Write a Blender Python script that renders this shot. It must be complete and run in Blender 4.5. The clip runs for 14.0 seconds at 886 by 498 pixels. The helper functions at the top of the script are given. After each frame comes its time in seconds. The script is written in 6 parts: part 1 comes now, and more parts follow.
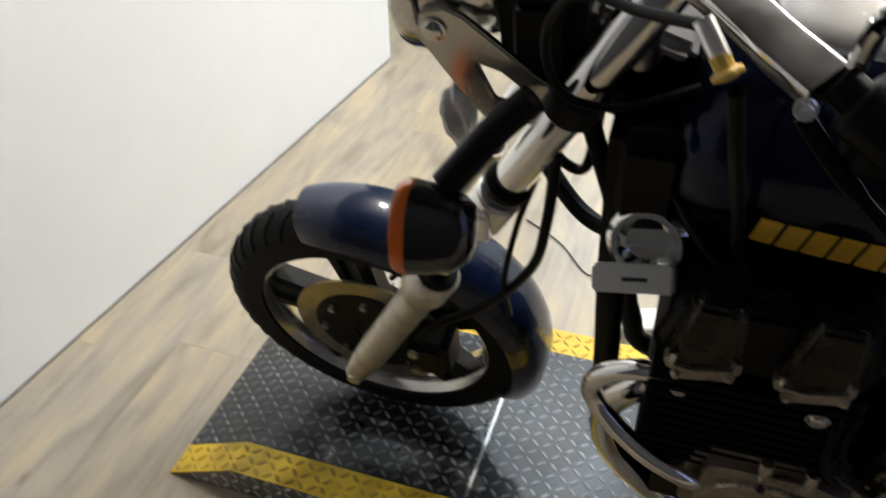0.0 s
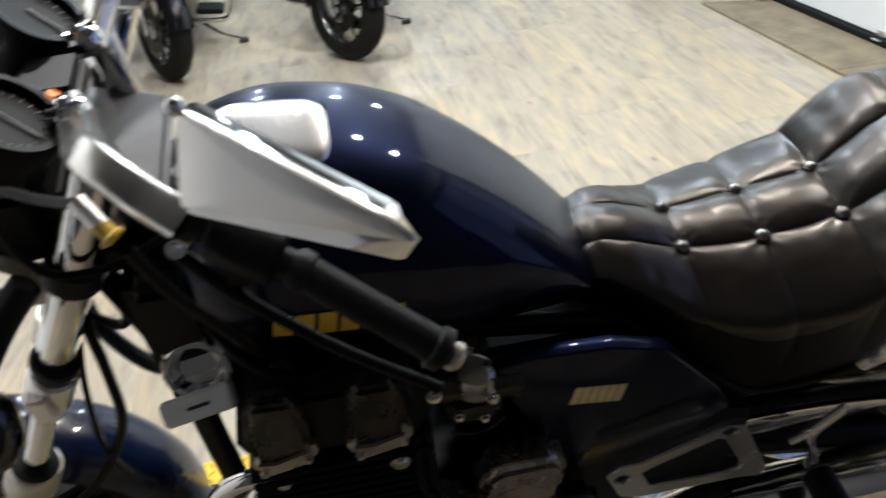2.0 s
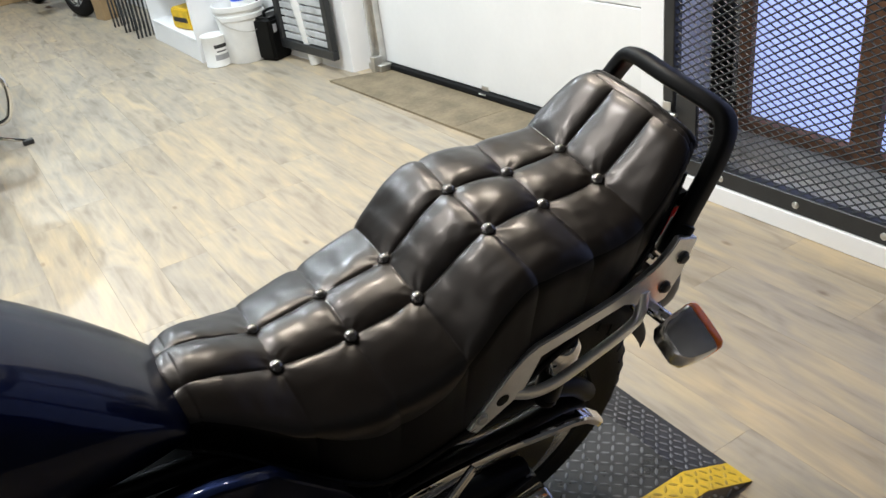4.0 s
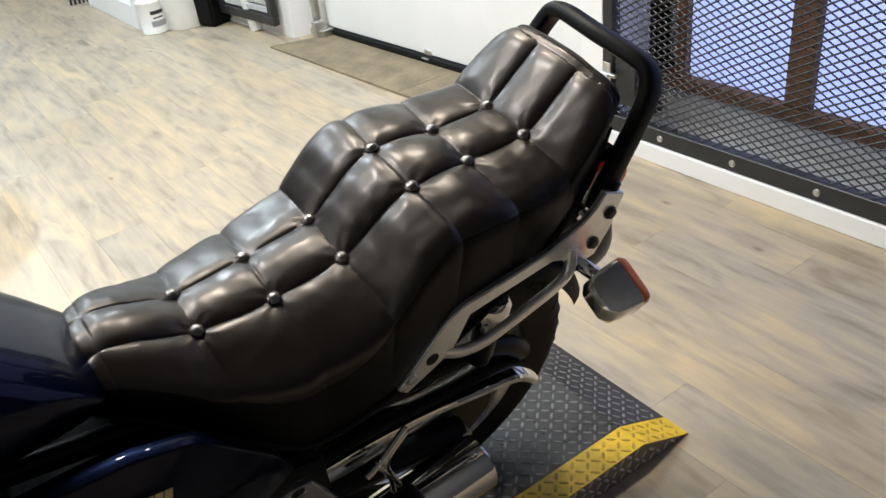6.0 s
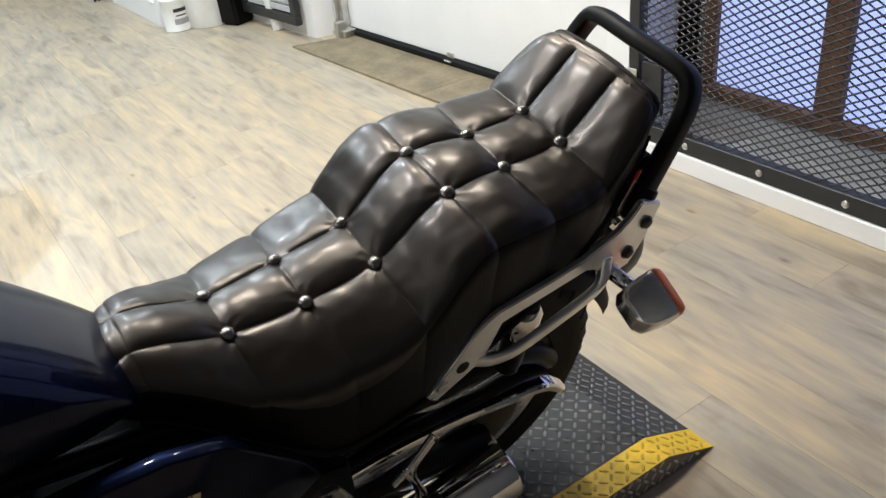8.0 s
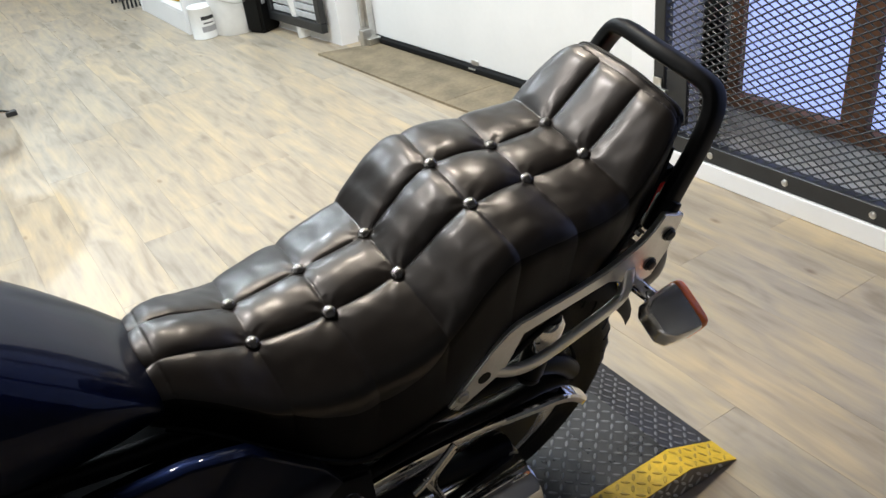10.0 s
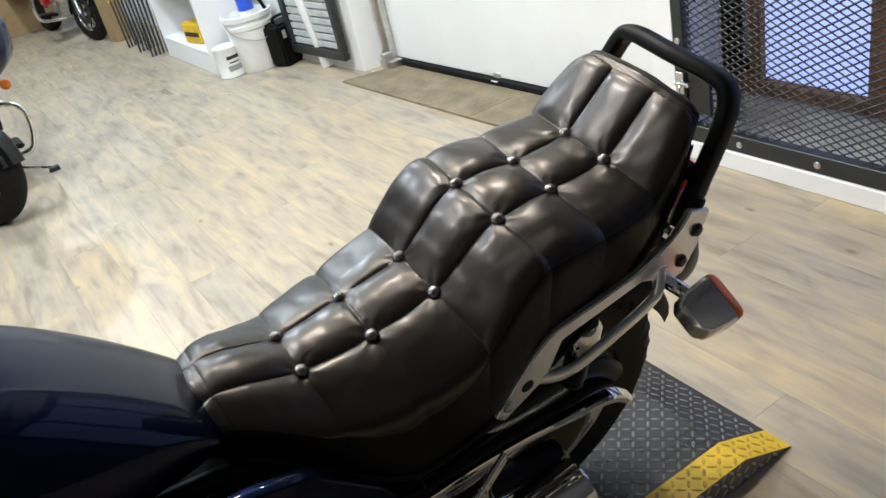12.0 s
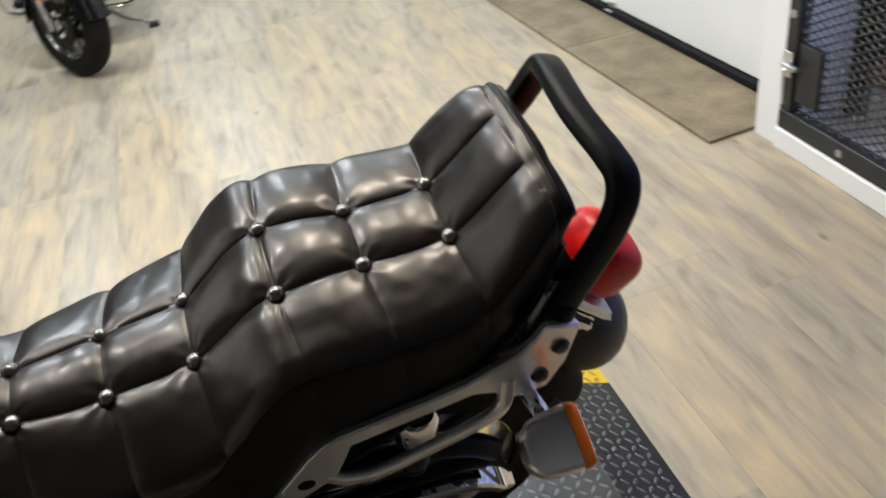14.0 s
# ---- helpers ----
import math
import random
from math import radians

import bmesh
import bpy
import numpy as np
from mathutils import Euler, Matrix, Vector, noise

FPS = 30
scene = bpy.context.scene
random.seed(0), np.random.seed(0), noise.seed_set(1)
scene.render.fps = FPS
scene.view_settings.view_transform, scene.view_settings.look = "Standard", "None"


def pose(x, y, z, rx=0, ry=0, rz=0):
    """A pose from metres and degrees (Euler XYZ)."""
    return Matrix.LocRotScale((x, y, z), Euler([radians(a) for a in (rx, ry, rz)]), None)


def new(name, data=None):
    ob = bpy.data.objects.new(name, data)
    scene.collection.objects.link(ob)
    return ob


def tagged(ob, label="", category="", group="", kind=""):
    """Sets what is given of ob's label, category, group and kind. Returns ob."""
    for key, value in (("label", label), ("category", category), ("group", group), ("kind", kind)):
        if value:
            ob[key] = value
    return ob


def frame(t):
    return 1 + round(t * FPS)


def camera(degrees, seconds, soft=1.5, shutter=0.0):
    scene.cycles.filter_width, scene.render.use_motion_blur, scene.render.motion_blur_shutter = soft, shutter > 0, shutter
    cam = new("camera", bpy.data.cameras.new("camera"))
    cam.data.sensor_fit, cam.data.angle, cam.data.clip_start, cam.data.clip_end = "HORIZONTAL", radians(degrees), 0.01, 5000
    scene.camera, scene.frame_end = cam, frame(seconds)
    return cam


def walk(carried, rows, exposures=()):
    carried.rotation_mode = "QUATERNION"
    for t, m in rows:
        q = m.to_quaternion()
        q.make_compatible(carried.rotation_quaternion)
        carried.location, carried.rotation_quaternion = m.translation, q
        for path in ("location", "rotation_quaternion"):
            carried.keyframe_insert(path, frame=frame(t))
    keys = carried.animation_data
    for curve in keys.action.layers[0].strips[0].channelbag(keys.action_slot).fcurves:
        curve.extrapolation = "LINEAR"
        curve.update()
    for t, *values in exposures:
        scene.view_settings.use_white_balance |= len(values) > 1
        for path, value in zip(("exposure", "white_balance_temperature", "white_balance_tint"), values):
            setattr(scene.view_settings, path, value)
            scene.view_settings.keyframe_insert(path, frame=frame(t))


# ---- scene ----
cam = camera(55.79, 14.0, soft=1.5, shutter=0.35)
ROWS = [
    (0, -0.5745, -0.8732, 1.3237, 52.92, 0.41, 18.16),
    (0.2, -0.5907, -0.8883, 1.3483, 54.37, 1.50, 18.83),
    (0.5, -0.5819, -0.9175, 1.3686, 54.19, -0.39, 17.01),
    (0.8, -0.5262, -0.9269, 1.3855, 56.43, 1.07, 11.01),
    (1, -0.4925, -0.9160, 1.3771, 56.19, 2.24, 6.78),
    (1.2, -0.4679, -0.9211, 1.3652, 54.50, 4.00, 3.15),
    (1.5, -0.4483, -0.9254, 1.3545, 55.77, 1.96, 0.93),
    (1.8, -0.4091, -0.9331, 1.3704, 58.62, 4.25, -3.92),
    (2, -0.3869, -0.9184, 1.3773, 58.49, 5.73, -9.19),
    (2.2, -0.3501, -0.9157, 1.3743, 58.68, 6.25, -13.71),
    (2.5, -0.3281, -0.9035, 1.3755, 57.70, 5.03, -18.53),
    (3, -0.2770, -0.9027, 1.3971, 59.39, 5.57, -26.40),
    (3.5, -0.2459, -0.9197, 1.4085, 60.50, 5.48, -30.08),
    (4, -0.2205, -0.9335, 1.4162, 60.70, 6.82, -32.87),
    (4.2, -0.2153, -0.9367, 1.4205, 60.69, 7.02, -33.15),
    (6.3, -0.1866, -0.9514, 1.3886, 58.21, 5.66, -36.68),
    (6.5, -0.1881, -0.9502, 1.3870, 58.34, 5.27, -36.83),
    (7, -0.1978, -0.9441, 1.3869, 58.01, 5.17, -35.87),
    (7.5, -0.2007, -0.9303, 1.3832, 57.42, 5.06, -35.14),
    (8, -0.2004, -0.9201, 1.3920, 58.49, 5.73, -34.81),
    (8.5, -0.2074, -0.9185, 1.3954, 58.79, 4.91, -33.91),
    (9, -0.2080, -0.9141, 1.3957, 59.13, 5.79, -33.28),
    (9.2, -0.2082, -0.9181, 1.4013, 59.18, 5.72, -32.81),
    (11.3, -0.1843, -0.9250, 1.4018, 58.65, 8.23, -33.65),
    (11.5, -0.1851, -0.9275, 1.4171, 60.06, 11.15, -31.54),
    (12, -0.2039, -0.9562, 1.4234, 59.92, 12.06, -33.44),
    (12.5, -0.2047, -0.9576, 1.3981, 56.97, 11.80, -36.28),
    (12.7, -0.1559, -0.9505, 1.3977, 56.37, 11.51, -35.10),
    (13, -0.0293, -0.9662, 1.4067, 56.09, 10.47, -27.16),
    (13.2, 0.0496, -0.9559, 1.4182, 54.72, 7.22, -24.74),
    (13.5, 0.1626, -0.9534, 1.4225, 55.08, 7.13, -25.06),
    (13.8, 0.2717, -0.9033, 1.4152, 54.90, 9.03, -23.21),
    (14, 0.3338, -0.8410, 1.4148, 54.41, 7.89, -18.27),
]
# the camera's own exposure and white balance drift a little on the way
EXPOSURES = [(0, -0.20, 6500, 10), (0.5, -0.25, 6450, 10), (1, -0.20, 6450, 10), (1.5, -0.17, 6450, 10), (2.2, -0.14, 6150, 10), (3, -0.17, 6450, 10), (4, -0.15, 6450, 10), (6.5, -0.08, 6500, 10), (7.5, -0.15, 6500, 10), (9, -0.12, 6450, 10), (12, -0.12, 6350, 10), (13.2, -0.20, 6450, 10), (14, -0.32, 6500, 10)]
walk(cam, [(t, pose(x, y, z, rx, ry, rz)) for t, x, y, z, rx, ry, rz in ROWS], EXPOSURES)

# ---- light ----
import functools
world = bpy.data.worlds.new("world")
scene.world = world
world.use_nodes = True
sky = world.node_tree.nodes.new("ShaderNodeTexSky")
sky.sky_type, sky.sun_disc, sky.sun_elevation, sky.sun_rotation = "NISHITA", False, radians(30), radians(200)
world.node_tree.links.new(sky.outputs[0], world.node_tree.nodes["Background"].inputs[0])
world.node_tree.nodes["Background"].inputs[1].default_value = 0.05


# ---- node helpers ----
def material(name, color, rough=0.5, metal=0.0, vary=0.25, scale=18.0, bump=0.0, bump_scale=120.0, coat=0.0, spec=0.5, rough_vary=0.0):
    m = bpy.data.materials.new(name)
    m.use_nodes = True
    nt = m.node_tree
    b = nt.nodes["Principled BSDF"]
    b.inputs["Base Color"].default_value = (*color, 1)
    b.inputs["Roughness"].default_value = rough
    b.inputs["Metallic"].default_value = metal
    b.inputs["Coat Weight"].default_value = coat
    b.inputs["Coat Roughness"].default_value = 0.04
    b.inputs["Specular IOR Level"].default_value = spec
    tc = nt.nodes.new("ShaderNodeTexCoord")
    if vary > 0:
        n1 = nt.nodes.new("ShaderNodeTexNoise")
        n1.inputs["Scale"].default_value, n1.inputs["Detail"].default_value = scale, 6
        n2 = nt.nodes.new("ShaderNodeTexNoise")
        n2.inputs["Scale"].default_value, n2.inputs["Detail"].default_value = scale * 9, 3
        mx = nt.nodes.new("ShaderNodeMath")
        mx.operation = "MULTIPLY_ADD"
        mx.inputs[1].default_value = 0.4
        nt.links.new(tc.outputs["Object"], n1.inputs["Vector"])
        nt.links.new(tc.outputs["Object"], n2.inputs["Vector"])
        nt.links.new(n2.outputs[0], mx.inputs[0])
        nt.links.new(n1.outputs[0], mx.inputs[2])
        rp = nt.nodes.new("ShaderNodeValToRGB")
        rp.color_ramp.elements[0].position, rp.color_ramp.elements[1].position = 0.4, 1.0
        lo, hi = [c * (1 - vary) for c in color], [min(1, c * (1 + vary)) for c in color]
        rp.color_ramp.elements[0].color, rp.color_ramp.elements[1].color = (*lo, 1), (*hi, 1)
        nt.links.new(mx.outputs[0], rp.inputs[0])
        nt.links.new(rp.outputs[0], b.inputs["Base Color"])
        if rough_vary:
            mr = nt.nodes.new("ShaderNodeMapRange")
            mr.inputs[1].default_value, mr.inputs[2].default_value = 0.4, 1.0
            mr.inputs[3].default_value, mr.inputs[4].default_value = max(0.0, rough - rough_vary), rough + rough_vary
            nt.links.new(mx.outputs[0], mr.inputs[0])
            nt.links.new(mr.outputs[0], b.inputs["Roughness"])
    if bump:
        nb = nt.nodes.new("ShaderNodeTexNoise")
        nb.inputs["Scale"].default_value, nb.inputs["Detail"].default_value = bump_scale, 5
        bp = nt.nodes.new("ShaderNodeBump")
        bp.inputs["Strength"].default_value, bp.inputs["Distance"].default_value = bump, 0.002
        nt.links.new(tc.outputs["Object"], nb.inputs["Vector"])
        nt.links.new(nb.outputs[0], bp.inputs["Height"])
        nt.links.new(bp.outputs[0], b.inputs["Normal"])
    return m


def glow(name, color, strength):
    m = bpy.data.materials.new(name)
    m.use_nodes = True
    b = m.node_tree.nodes["Principled BSDF"]
    b.inputs["Base Color"].default_value = (*color, 1)
    b.inputs["Emission Color"].default_value = (*color, 1)
    b.inputs["Emission Strength"].default_value = strength
    return m


def plank_material():
    m = bpy.data.materials.new("vinyl_plank")
    m.use_nodes = True
    nt = m.node_tree
    N, K = nt.nodes.new, nt.links.new
    b = nt.nodes["Principled BSDF"]
    tc = N("ShaderNodeTexCoord")
    info = N("ShaderNodeObjectInfo")
    isl = N("ShaderNodeNewGeometry")
    add = N("ShaderNodeMath")
    K(info.outputs["Random"], add.inputs[0])
    K(isl.outputs["Random Per Island"], add.inputs[1])
    off = N("ShaderNodeVectorMath")
    off.operation = "MULTIPLY_ADD"
    cmb = N("ShaderNodeCombineXYZ")
    for k in range(3):
        K(add.outputs[0], cmb.inputs[k])
    off.inputs[1].default_value = (37, 61, 13)
    K(cmb.outputs[0], off.inputs[0])
    geo = N("ShaderNodeNewGeometry")
    K(geo.outputs["Position"], off.inputs[2])

    def grain(sx, sy, detail, dist=0.0):
        mp = N("ShaderNodeMapping")
        mp.inputs["Scale"].default_value = (sx, sy, 1)
        K(off.outputs[0], mp.inputs[0])
        n = N("ShaderNodeTexNoise")
        n.inputs["Scale"].default_value, n.inputs["Detail"].default_value = 1, detail
        n.inputs["Distortion"].default_value = dist
        K(mp.outputs[0], n.inputs["Vector"])
        return n.outputs[0]
    broad, fine, streak = grain(11, 3.0, 5, 1.2), grain(80, 5, 4), grain(16, 2.4, 6, 0.9)
    r1 = N("ShaderNodeValToRGB")
    e = r1.color_ramp.elements
    e[0].position, e[0].color = 0.33, (0.246, 0.204, 0.146, 1)
    e[1].position, e[1].color = 0.66, (0.498, 0.400, 0.258, 1)
    mid = e.new(0.47)
    mid.color = (0.368, 0.315, 0.243, 1)
    mixv = N("ShaderNodeMath")
    mixv.operation = "MULTIPLY_ADD"
    mixv.inputs[1].default_value = 0.50
    K(streak, mixv.inputs[0])
    hb = N("ShaderNodeMath")
    hb.operation = "MULTIPLY"
    hb.inputs[1].default_value = 0.50
    K(broad, hb.inputs[0])
    K(hb.outputs[0], mixv.inputs[2])
    K(mixv.outputs[0], r1.inputs[0])
    gray = N("ShaderNodeMix")
    gray.data_type, gray.blend_type = "RGBA", "MULTIPLY"
    gray.inputs[0].default_value = 0.26
    r2 = N("ShaderNodeValToRGB")
    r2.color_ramp.elements[0].position, r2.color_ramp.elements[0].color = 0.3, (0.62, 0.6, 0.58, 1)
    r2.color_ramp.elements[1].position, r2.color_ramp.elements[1].color = 0.62, (1, 1, 1, 1)
    K(fine, r2.inputs[0])
    K(r1.outputs[0], gray.inputs[6])
    K(r2.outputs[0], gray.inputs[7])
    # knots: rare dark spots
    kn = N("ShaderNodeTexVoronoi")
    kn.inputs["Scale"].default_value = 3.0
    mpk = N("ShaderNodeMapping")
    mpk.inputs["Scale"].default_value = (2.2, 1, 1)
    K(off.outputs[0], mpk.inputs[0])
    K(mpk.outputs[0], kn.inputs["Vector"])
    rk = N("ShaderNodeValToRGB")
    rk.color_ramp.elements[0].position, rk.color_ramp.elements[0].color = 0.025, (0.38, 0.29, 0.20, 1)
    rk.color_ramp.elements[1].position, rk.color_ramp.elements[1].color = 0.085, (1, 1, 1, 1)
    K(kn.outputs["Distance"], rk.inputs[0])
    mk = N("ShaderNodeMix")
    mk.data_type, mk.blend_type = "RGBA", "MULTIPLY"
    mk.inputs[0].default_value = 0.8
    K(gray.outputs[2], mk.inputs[6])
    K(rk.outputs[0], mk.inputs[7])
    tone = N("ShaderNodeMapRange")
    tone.inputs[3].default_value, tone.inputs[4].default_value = 0.955, 1.04

    def shuffled(k):
        mul = N("ShaderNodeMath")
        mul.operation = "MULTIPLY"
        mul.inputs[1].default_value = k
        fr = N("ShaderNodeMath")
        fr.operation = "FRACT"
        K(add.outputs[0], mul.inputs[0])
        K(mul.outputs[0], fr.inputs[0])
        return fr.outputs[0]
    K(shuffled(7.3), tone.inputs[0])
    hue = N("ShaderNodeMix")
    hue.data_type = "RGBA"
    hue.inputs[6].default_value, hue.inputs[7].default_value = (0.965, 0.99, 1.03, 1), (1.03, 1.0, 0.95, 1)
    K(shuffled(13.7), hue.inputs[0])
    both = N("ShaderNodeMix")
    both.data_type, both.blend_type = "RGBA", "MULTIPLY"
    both.inputs[0].default_value = 1.0
    K(hue.outputs[2], both.inputs[6])
    K(tone.outputs[0], both.inputs[7])
    tint = N("ShaderNodeMix")
    tint.data_type, tint.blend_type = "RGBA", "MULTIPLY"
    tint.inputs[0].default_value = 1.0
    K(mk.outputs[2], tint.inputs[6])
    K(both.outputs[2], tint.inputs[7])
    K(tint.outputs[2], b.inputs["Base Color"])
    b.inputs["Roughness"].default_value = 0.36
    bp = N("ShaderNodeBump")
    bp.inputs["Strength"].default_value, bp.inputs["Distance"].default_value = 0.15, 0.001
    K(fine, bp.inputs["Height"])
    K(bp.outputs[0], b.inputs["Normal"])
    return m


M_wall = material("white_wall_paint", (0.82, 0.82, 0.82), 0.55, vary=0.03, scale=3, bump=0.08, bump_scale=90)
# For unseen walls, dark to hold light and reflections off the bike's near side.
M_dark_wall = material("unseen_dark_wall", (0.035, 0.035, 0.037), 0.6, vary=0.1, scale=4)
M_ceiling = material("ceiling_paint", (0.10, 0.10, 0.105), 0.7, vary=0.03, scale=3)
M_plank = plank_material()
M_ply = material("worn_plywood_mat", (0.20, 0.16, 0.10), 0.6, vary=0.45, scale=7, bump=0.2, bump_scale=60)
M_seal = material("black_rubber_seal", (0.005, 0.005, 0.005), 0.6, vary=0.2, spec=0.15)
M_door = material("white_door_panel", (0.78, 0.78, 0.77), 0.4, vary=0.03, scale=4, bump=0.15, bump_scale=25)
M_steel_black = material("black_painted_steel", (0.018, 0.019, 0.02), 0.42, vary=0.35, scale=20, bump=0.15, bump_scale=150)
M_rust = material("rusty_brown_steel", (0.16, 0.075, 0.035), 0.7, vary=0.5, scale=16, bump=0.3)
M_zinc = material("zinc_plated_steel", (0.62, 0.61, 0.58), 0.35, 1.0, vary=0.15)
M_plate = material("black_tread_plate", (0.021, 0.0215, 0.023), 0.34, vary=0.5, scale=9, bump=0.2, bump_scale=90, rough_vary=0.12)
M_lug = material("scuffed_tread_lug", (0.17, 0.172, 0.178), 0.34, 0.4, vary=0.4, scale=12)
M_yellow = material("worn_yellow_paint", (0.72, 0.47, 0.02), 0.42, vary=0.3, scale=14, bump=0.2, bump_scale=70)
M_lug_yellow = material("dirty_yellow_lug", (0.46, 0.29, 0.02), 0.45, vary=0.6, scale=30)
M_plate_side = material("grey_tread_plate", (0.22, 0.20, 0.17), 0.4, 0.3, vary=0.4, scale=14)
M_button = material("worn_button", (0.20, 0.19, 0.18), 0.24, 0.9, vary=0.3, scale=80)
M_chrome = material("chrome", (0.82, 0.81, 0.79), 0.06, 1.0, vary=0.04, scale=30)
M_cap = material("satin_chrome", (0.90, 0.895, 0.885), 0.27, 1.0, vary=0.10, scale=8)
M_alu = material("polished_aluminium", (0.62, 0.605, 0.57), 0.22, 1.0, vary=0.12, scale=22, bump=0.05, rough_vary=0.08)
M_alu_dull = material("weathered_aluminium", (0.58, 0.55, 0.48), 0.40, 1.0, vary=0.35, scale=30, bump=0.2, rough_vary=0.12)
M_silver = material("silver_paint", (0.93, 0.915, 0.88), 0.30, 0.9, vary=0.08, scale=25, bump=0.05)
M_leather = material("black_leather", (0.0062, 0.0046, 0.0037), 0.33, vary=0.4, scale=14, bump=0.05, bump_scale=300, spec=0.56, coat=0.10)
# Leather copy, darker and duller: shade of the seat's side put into colour.
M_leather_shade = material("shaded_leather", (0.0036, 0.0028, 0.0023), 0.46, vary=0.4, scale=16, bump=0.10, bump_scale=380, spec=0.16)
M_leather.node_tree.nodes["Principled BSDF"].inputs["Coat Roughness"].default_value = 0.17
M_leather.node_tree.nodes["Principled BSDF"].inputs["Specular Tint"].default_value = (1.0, 0.93, 0.87, 1)
M_tank = material("midnight_blue_paint", (0.0021, 0.0050, 0.0215), 0.38, 0.9, vary=0.25, scale=10, coat=0.38, spec=0.08)
M_fender = material("dusty_blue_paint", (0.0042, 0.0100, 0.036), 0.3, 0.0, vary=0.35, scale=12, coat=0.7, rough_vary=0.06, spec=0.25)
M_black = material("satin_black", (0.003, 0.003, 0.003), 0.42, vary=0.3, scale=30, spec=0.16)
M_gloss_black = material("gloss_black", (0.008, 0.008, 0.009), 0.12, vary=0.2, coat=0.6)
M_rubber = material("tyre_rubber", (0.007, 0.0068, 0.0066), 0.66, vary=0.3, scale=25, bump=0.3, bump_scale=200, spec=0.16)
M_grip = material("grip_rubber", (0.007, 0.007, 0.0073), 0.46, vary=0.25, scale=40, bump=0.25, bump_scale=260, spec=0.16)
M_cable = material("cable_sheath", (0.002, 0.002, 0.002), 0.42, vary=0.2, spec=0.1)
M_shell = material("brushed_mirror_shell", (0.78, 0.77, 0.75), 0.27, 1.0, vary=0.06, scale=20)
M_engine = material("black_engine_paint", (0.003, 0.0029, 0.0028), 0.5, vary=0.4, scale=30, bump=0.25, spec=0.15)
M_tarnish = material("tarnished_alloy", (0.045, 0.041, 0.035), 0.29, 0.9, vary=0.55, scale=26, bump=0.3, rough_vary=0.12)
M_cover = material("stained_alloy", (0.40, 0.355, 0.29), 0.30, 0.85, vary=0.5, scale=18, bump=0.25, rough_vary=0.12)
M_orange = material("orange_lens", (0.90, 0.19, 0.015), 0.18, vary=0.1, scale=60, coat=0.5)
M_amber = material("amber_lens", (0.8, 0.2, 0.02), 0.2, vary=0.1)
M_red = material("red_lens", (0.72, 0.010, 0.008), 0.32, vary=0.15, scale=60, coat=0.2, spec=0.25)
M_disc = material("brake_disc_steel", (0.46, 0.41, 0.30), 0.28, 1.0, vary=0.2, scale=30)
M_cream = material("cream_gold_decal", (0.78, 0.62, 0.30), 0.35, vary=0.12, scale=60)
M_gold = material("gold_decal", (0.78, 0.46, 0.05), 0.35, vary=0.15, scale=60)
M_white_plastic = material("white_plastic", (0.78, 0.78, 0.76), 0.4, vary=0.06)
M_grey_plastic = material("grey_plastic", (0.32, 0.32, 0.33), 0.45, vary=0.15)
M_plate_bracket = material("dark_grey_plastic", (0.075, 0.072, 0.068), 0.4, vary=0.15)
M_yellow_plastic = material("yellow_cable_plastic", (0.75, 0.50, 0.10), 0.4, vary=0.15)
M_dial = material("dial_face", (0.006, 0.006, 0.006), 0.5, vary=0.1, spec=0.15)
M_glass = material("lens_glass", (0.30, 0.31, 0.32), 0.05, vary=0.3, scale=60, spec=0.8)
M_mirror = material("mirror_glass", (0.86, 0.86, 0.86), 0.02, 1.0, vary=0.0)
M_bluepaint = material("bright_blue_paint", (0.02, 0.06, 0.25), 0.18, vary=0.2, coat=0.8)
M_redpaint = material("red_paint", (0.45, 0.02, 0.02), 0.2, vary=0.2, coat=0.8)
M_cardboard = material("brown_cardboard", (0.36, 0.24, 0.12), 0.8, vary=0.15)
M_pane = glow("daylight_pane", (0.42, 0.52, 0.95), 0.95)
M_lamp = glow("lamp_glow", (1.0, 0.93, 0.82), 30.0)
M_paper = material("white_paper", (0.8, 0.79, 0.76), 0.6, vary=0.05)
M_ink = material("dark_ink", (0.02, 0.02, 0.02), 0.6, vary=0.1)


# ---- mesh helpers ----
def link(name, bm, mat, parent=None, label="", smooth=35):
    me = bpy.data.meshes.new(name)
    bm.normal_update()
    if smooth:
        lim = radians(smooth)
        for f in bm.faces:
            f.smooth = True
        for e in bm.edges:
            if len(e.link_faces) == 2 and e.calc_face_angle(0) > lim:
                e.smooth = False
    bm.to_mesh(me)
    bm.free()
    me.materials.append(mat)
    ob = new(name, me)
    if parent:
        ob.parent = parent
    if label:
        ob["label"] = label
    return ob


def part(name, bm, mat, parent, label="", smooth=35):
    return link(name, bm, mat, parent, label, smooth)


def thing(name, m=None, label="", category="", group="", kind=""):
    ob = new(name)
    ob.empty_display_size = 0.1
    if m is not None:
        ob.matrix_world = m
    return tagged(ob, label, category, group, kind)


def box(bm, x0, y0, z0, x1, y1, z1, bevel=0.0, seg=2, m=None):
    mat = Matrix.Translation(((x0 + x1) / 2, (y0 + y1) / 2, (z0 + z1) / 2)) @ Matrix.Diagonal((abs(x1 - x0), abs(y1 - y0), abs(z1 - z0), 1))
    if m is not None:
        mat = m @ mat
    r = bmesh.ops.create_cube(bm, size=1, matrix=mat)
    if bevel:
        es = list({e for v in r["verts"] for e in v.link_edges})
        bmesh.ops.bevel(bm, geom=es, offset=bevel, segments=seg, affect="EDGES", clamp_overlap=True)
    return bm


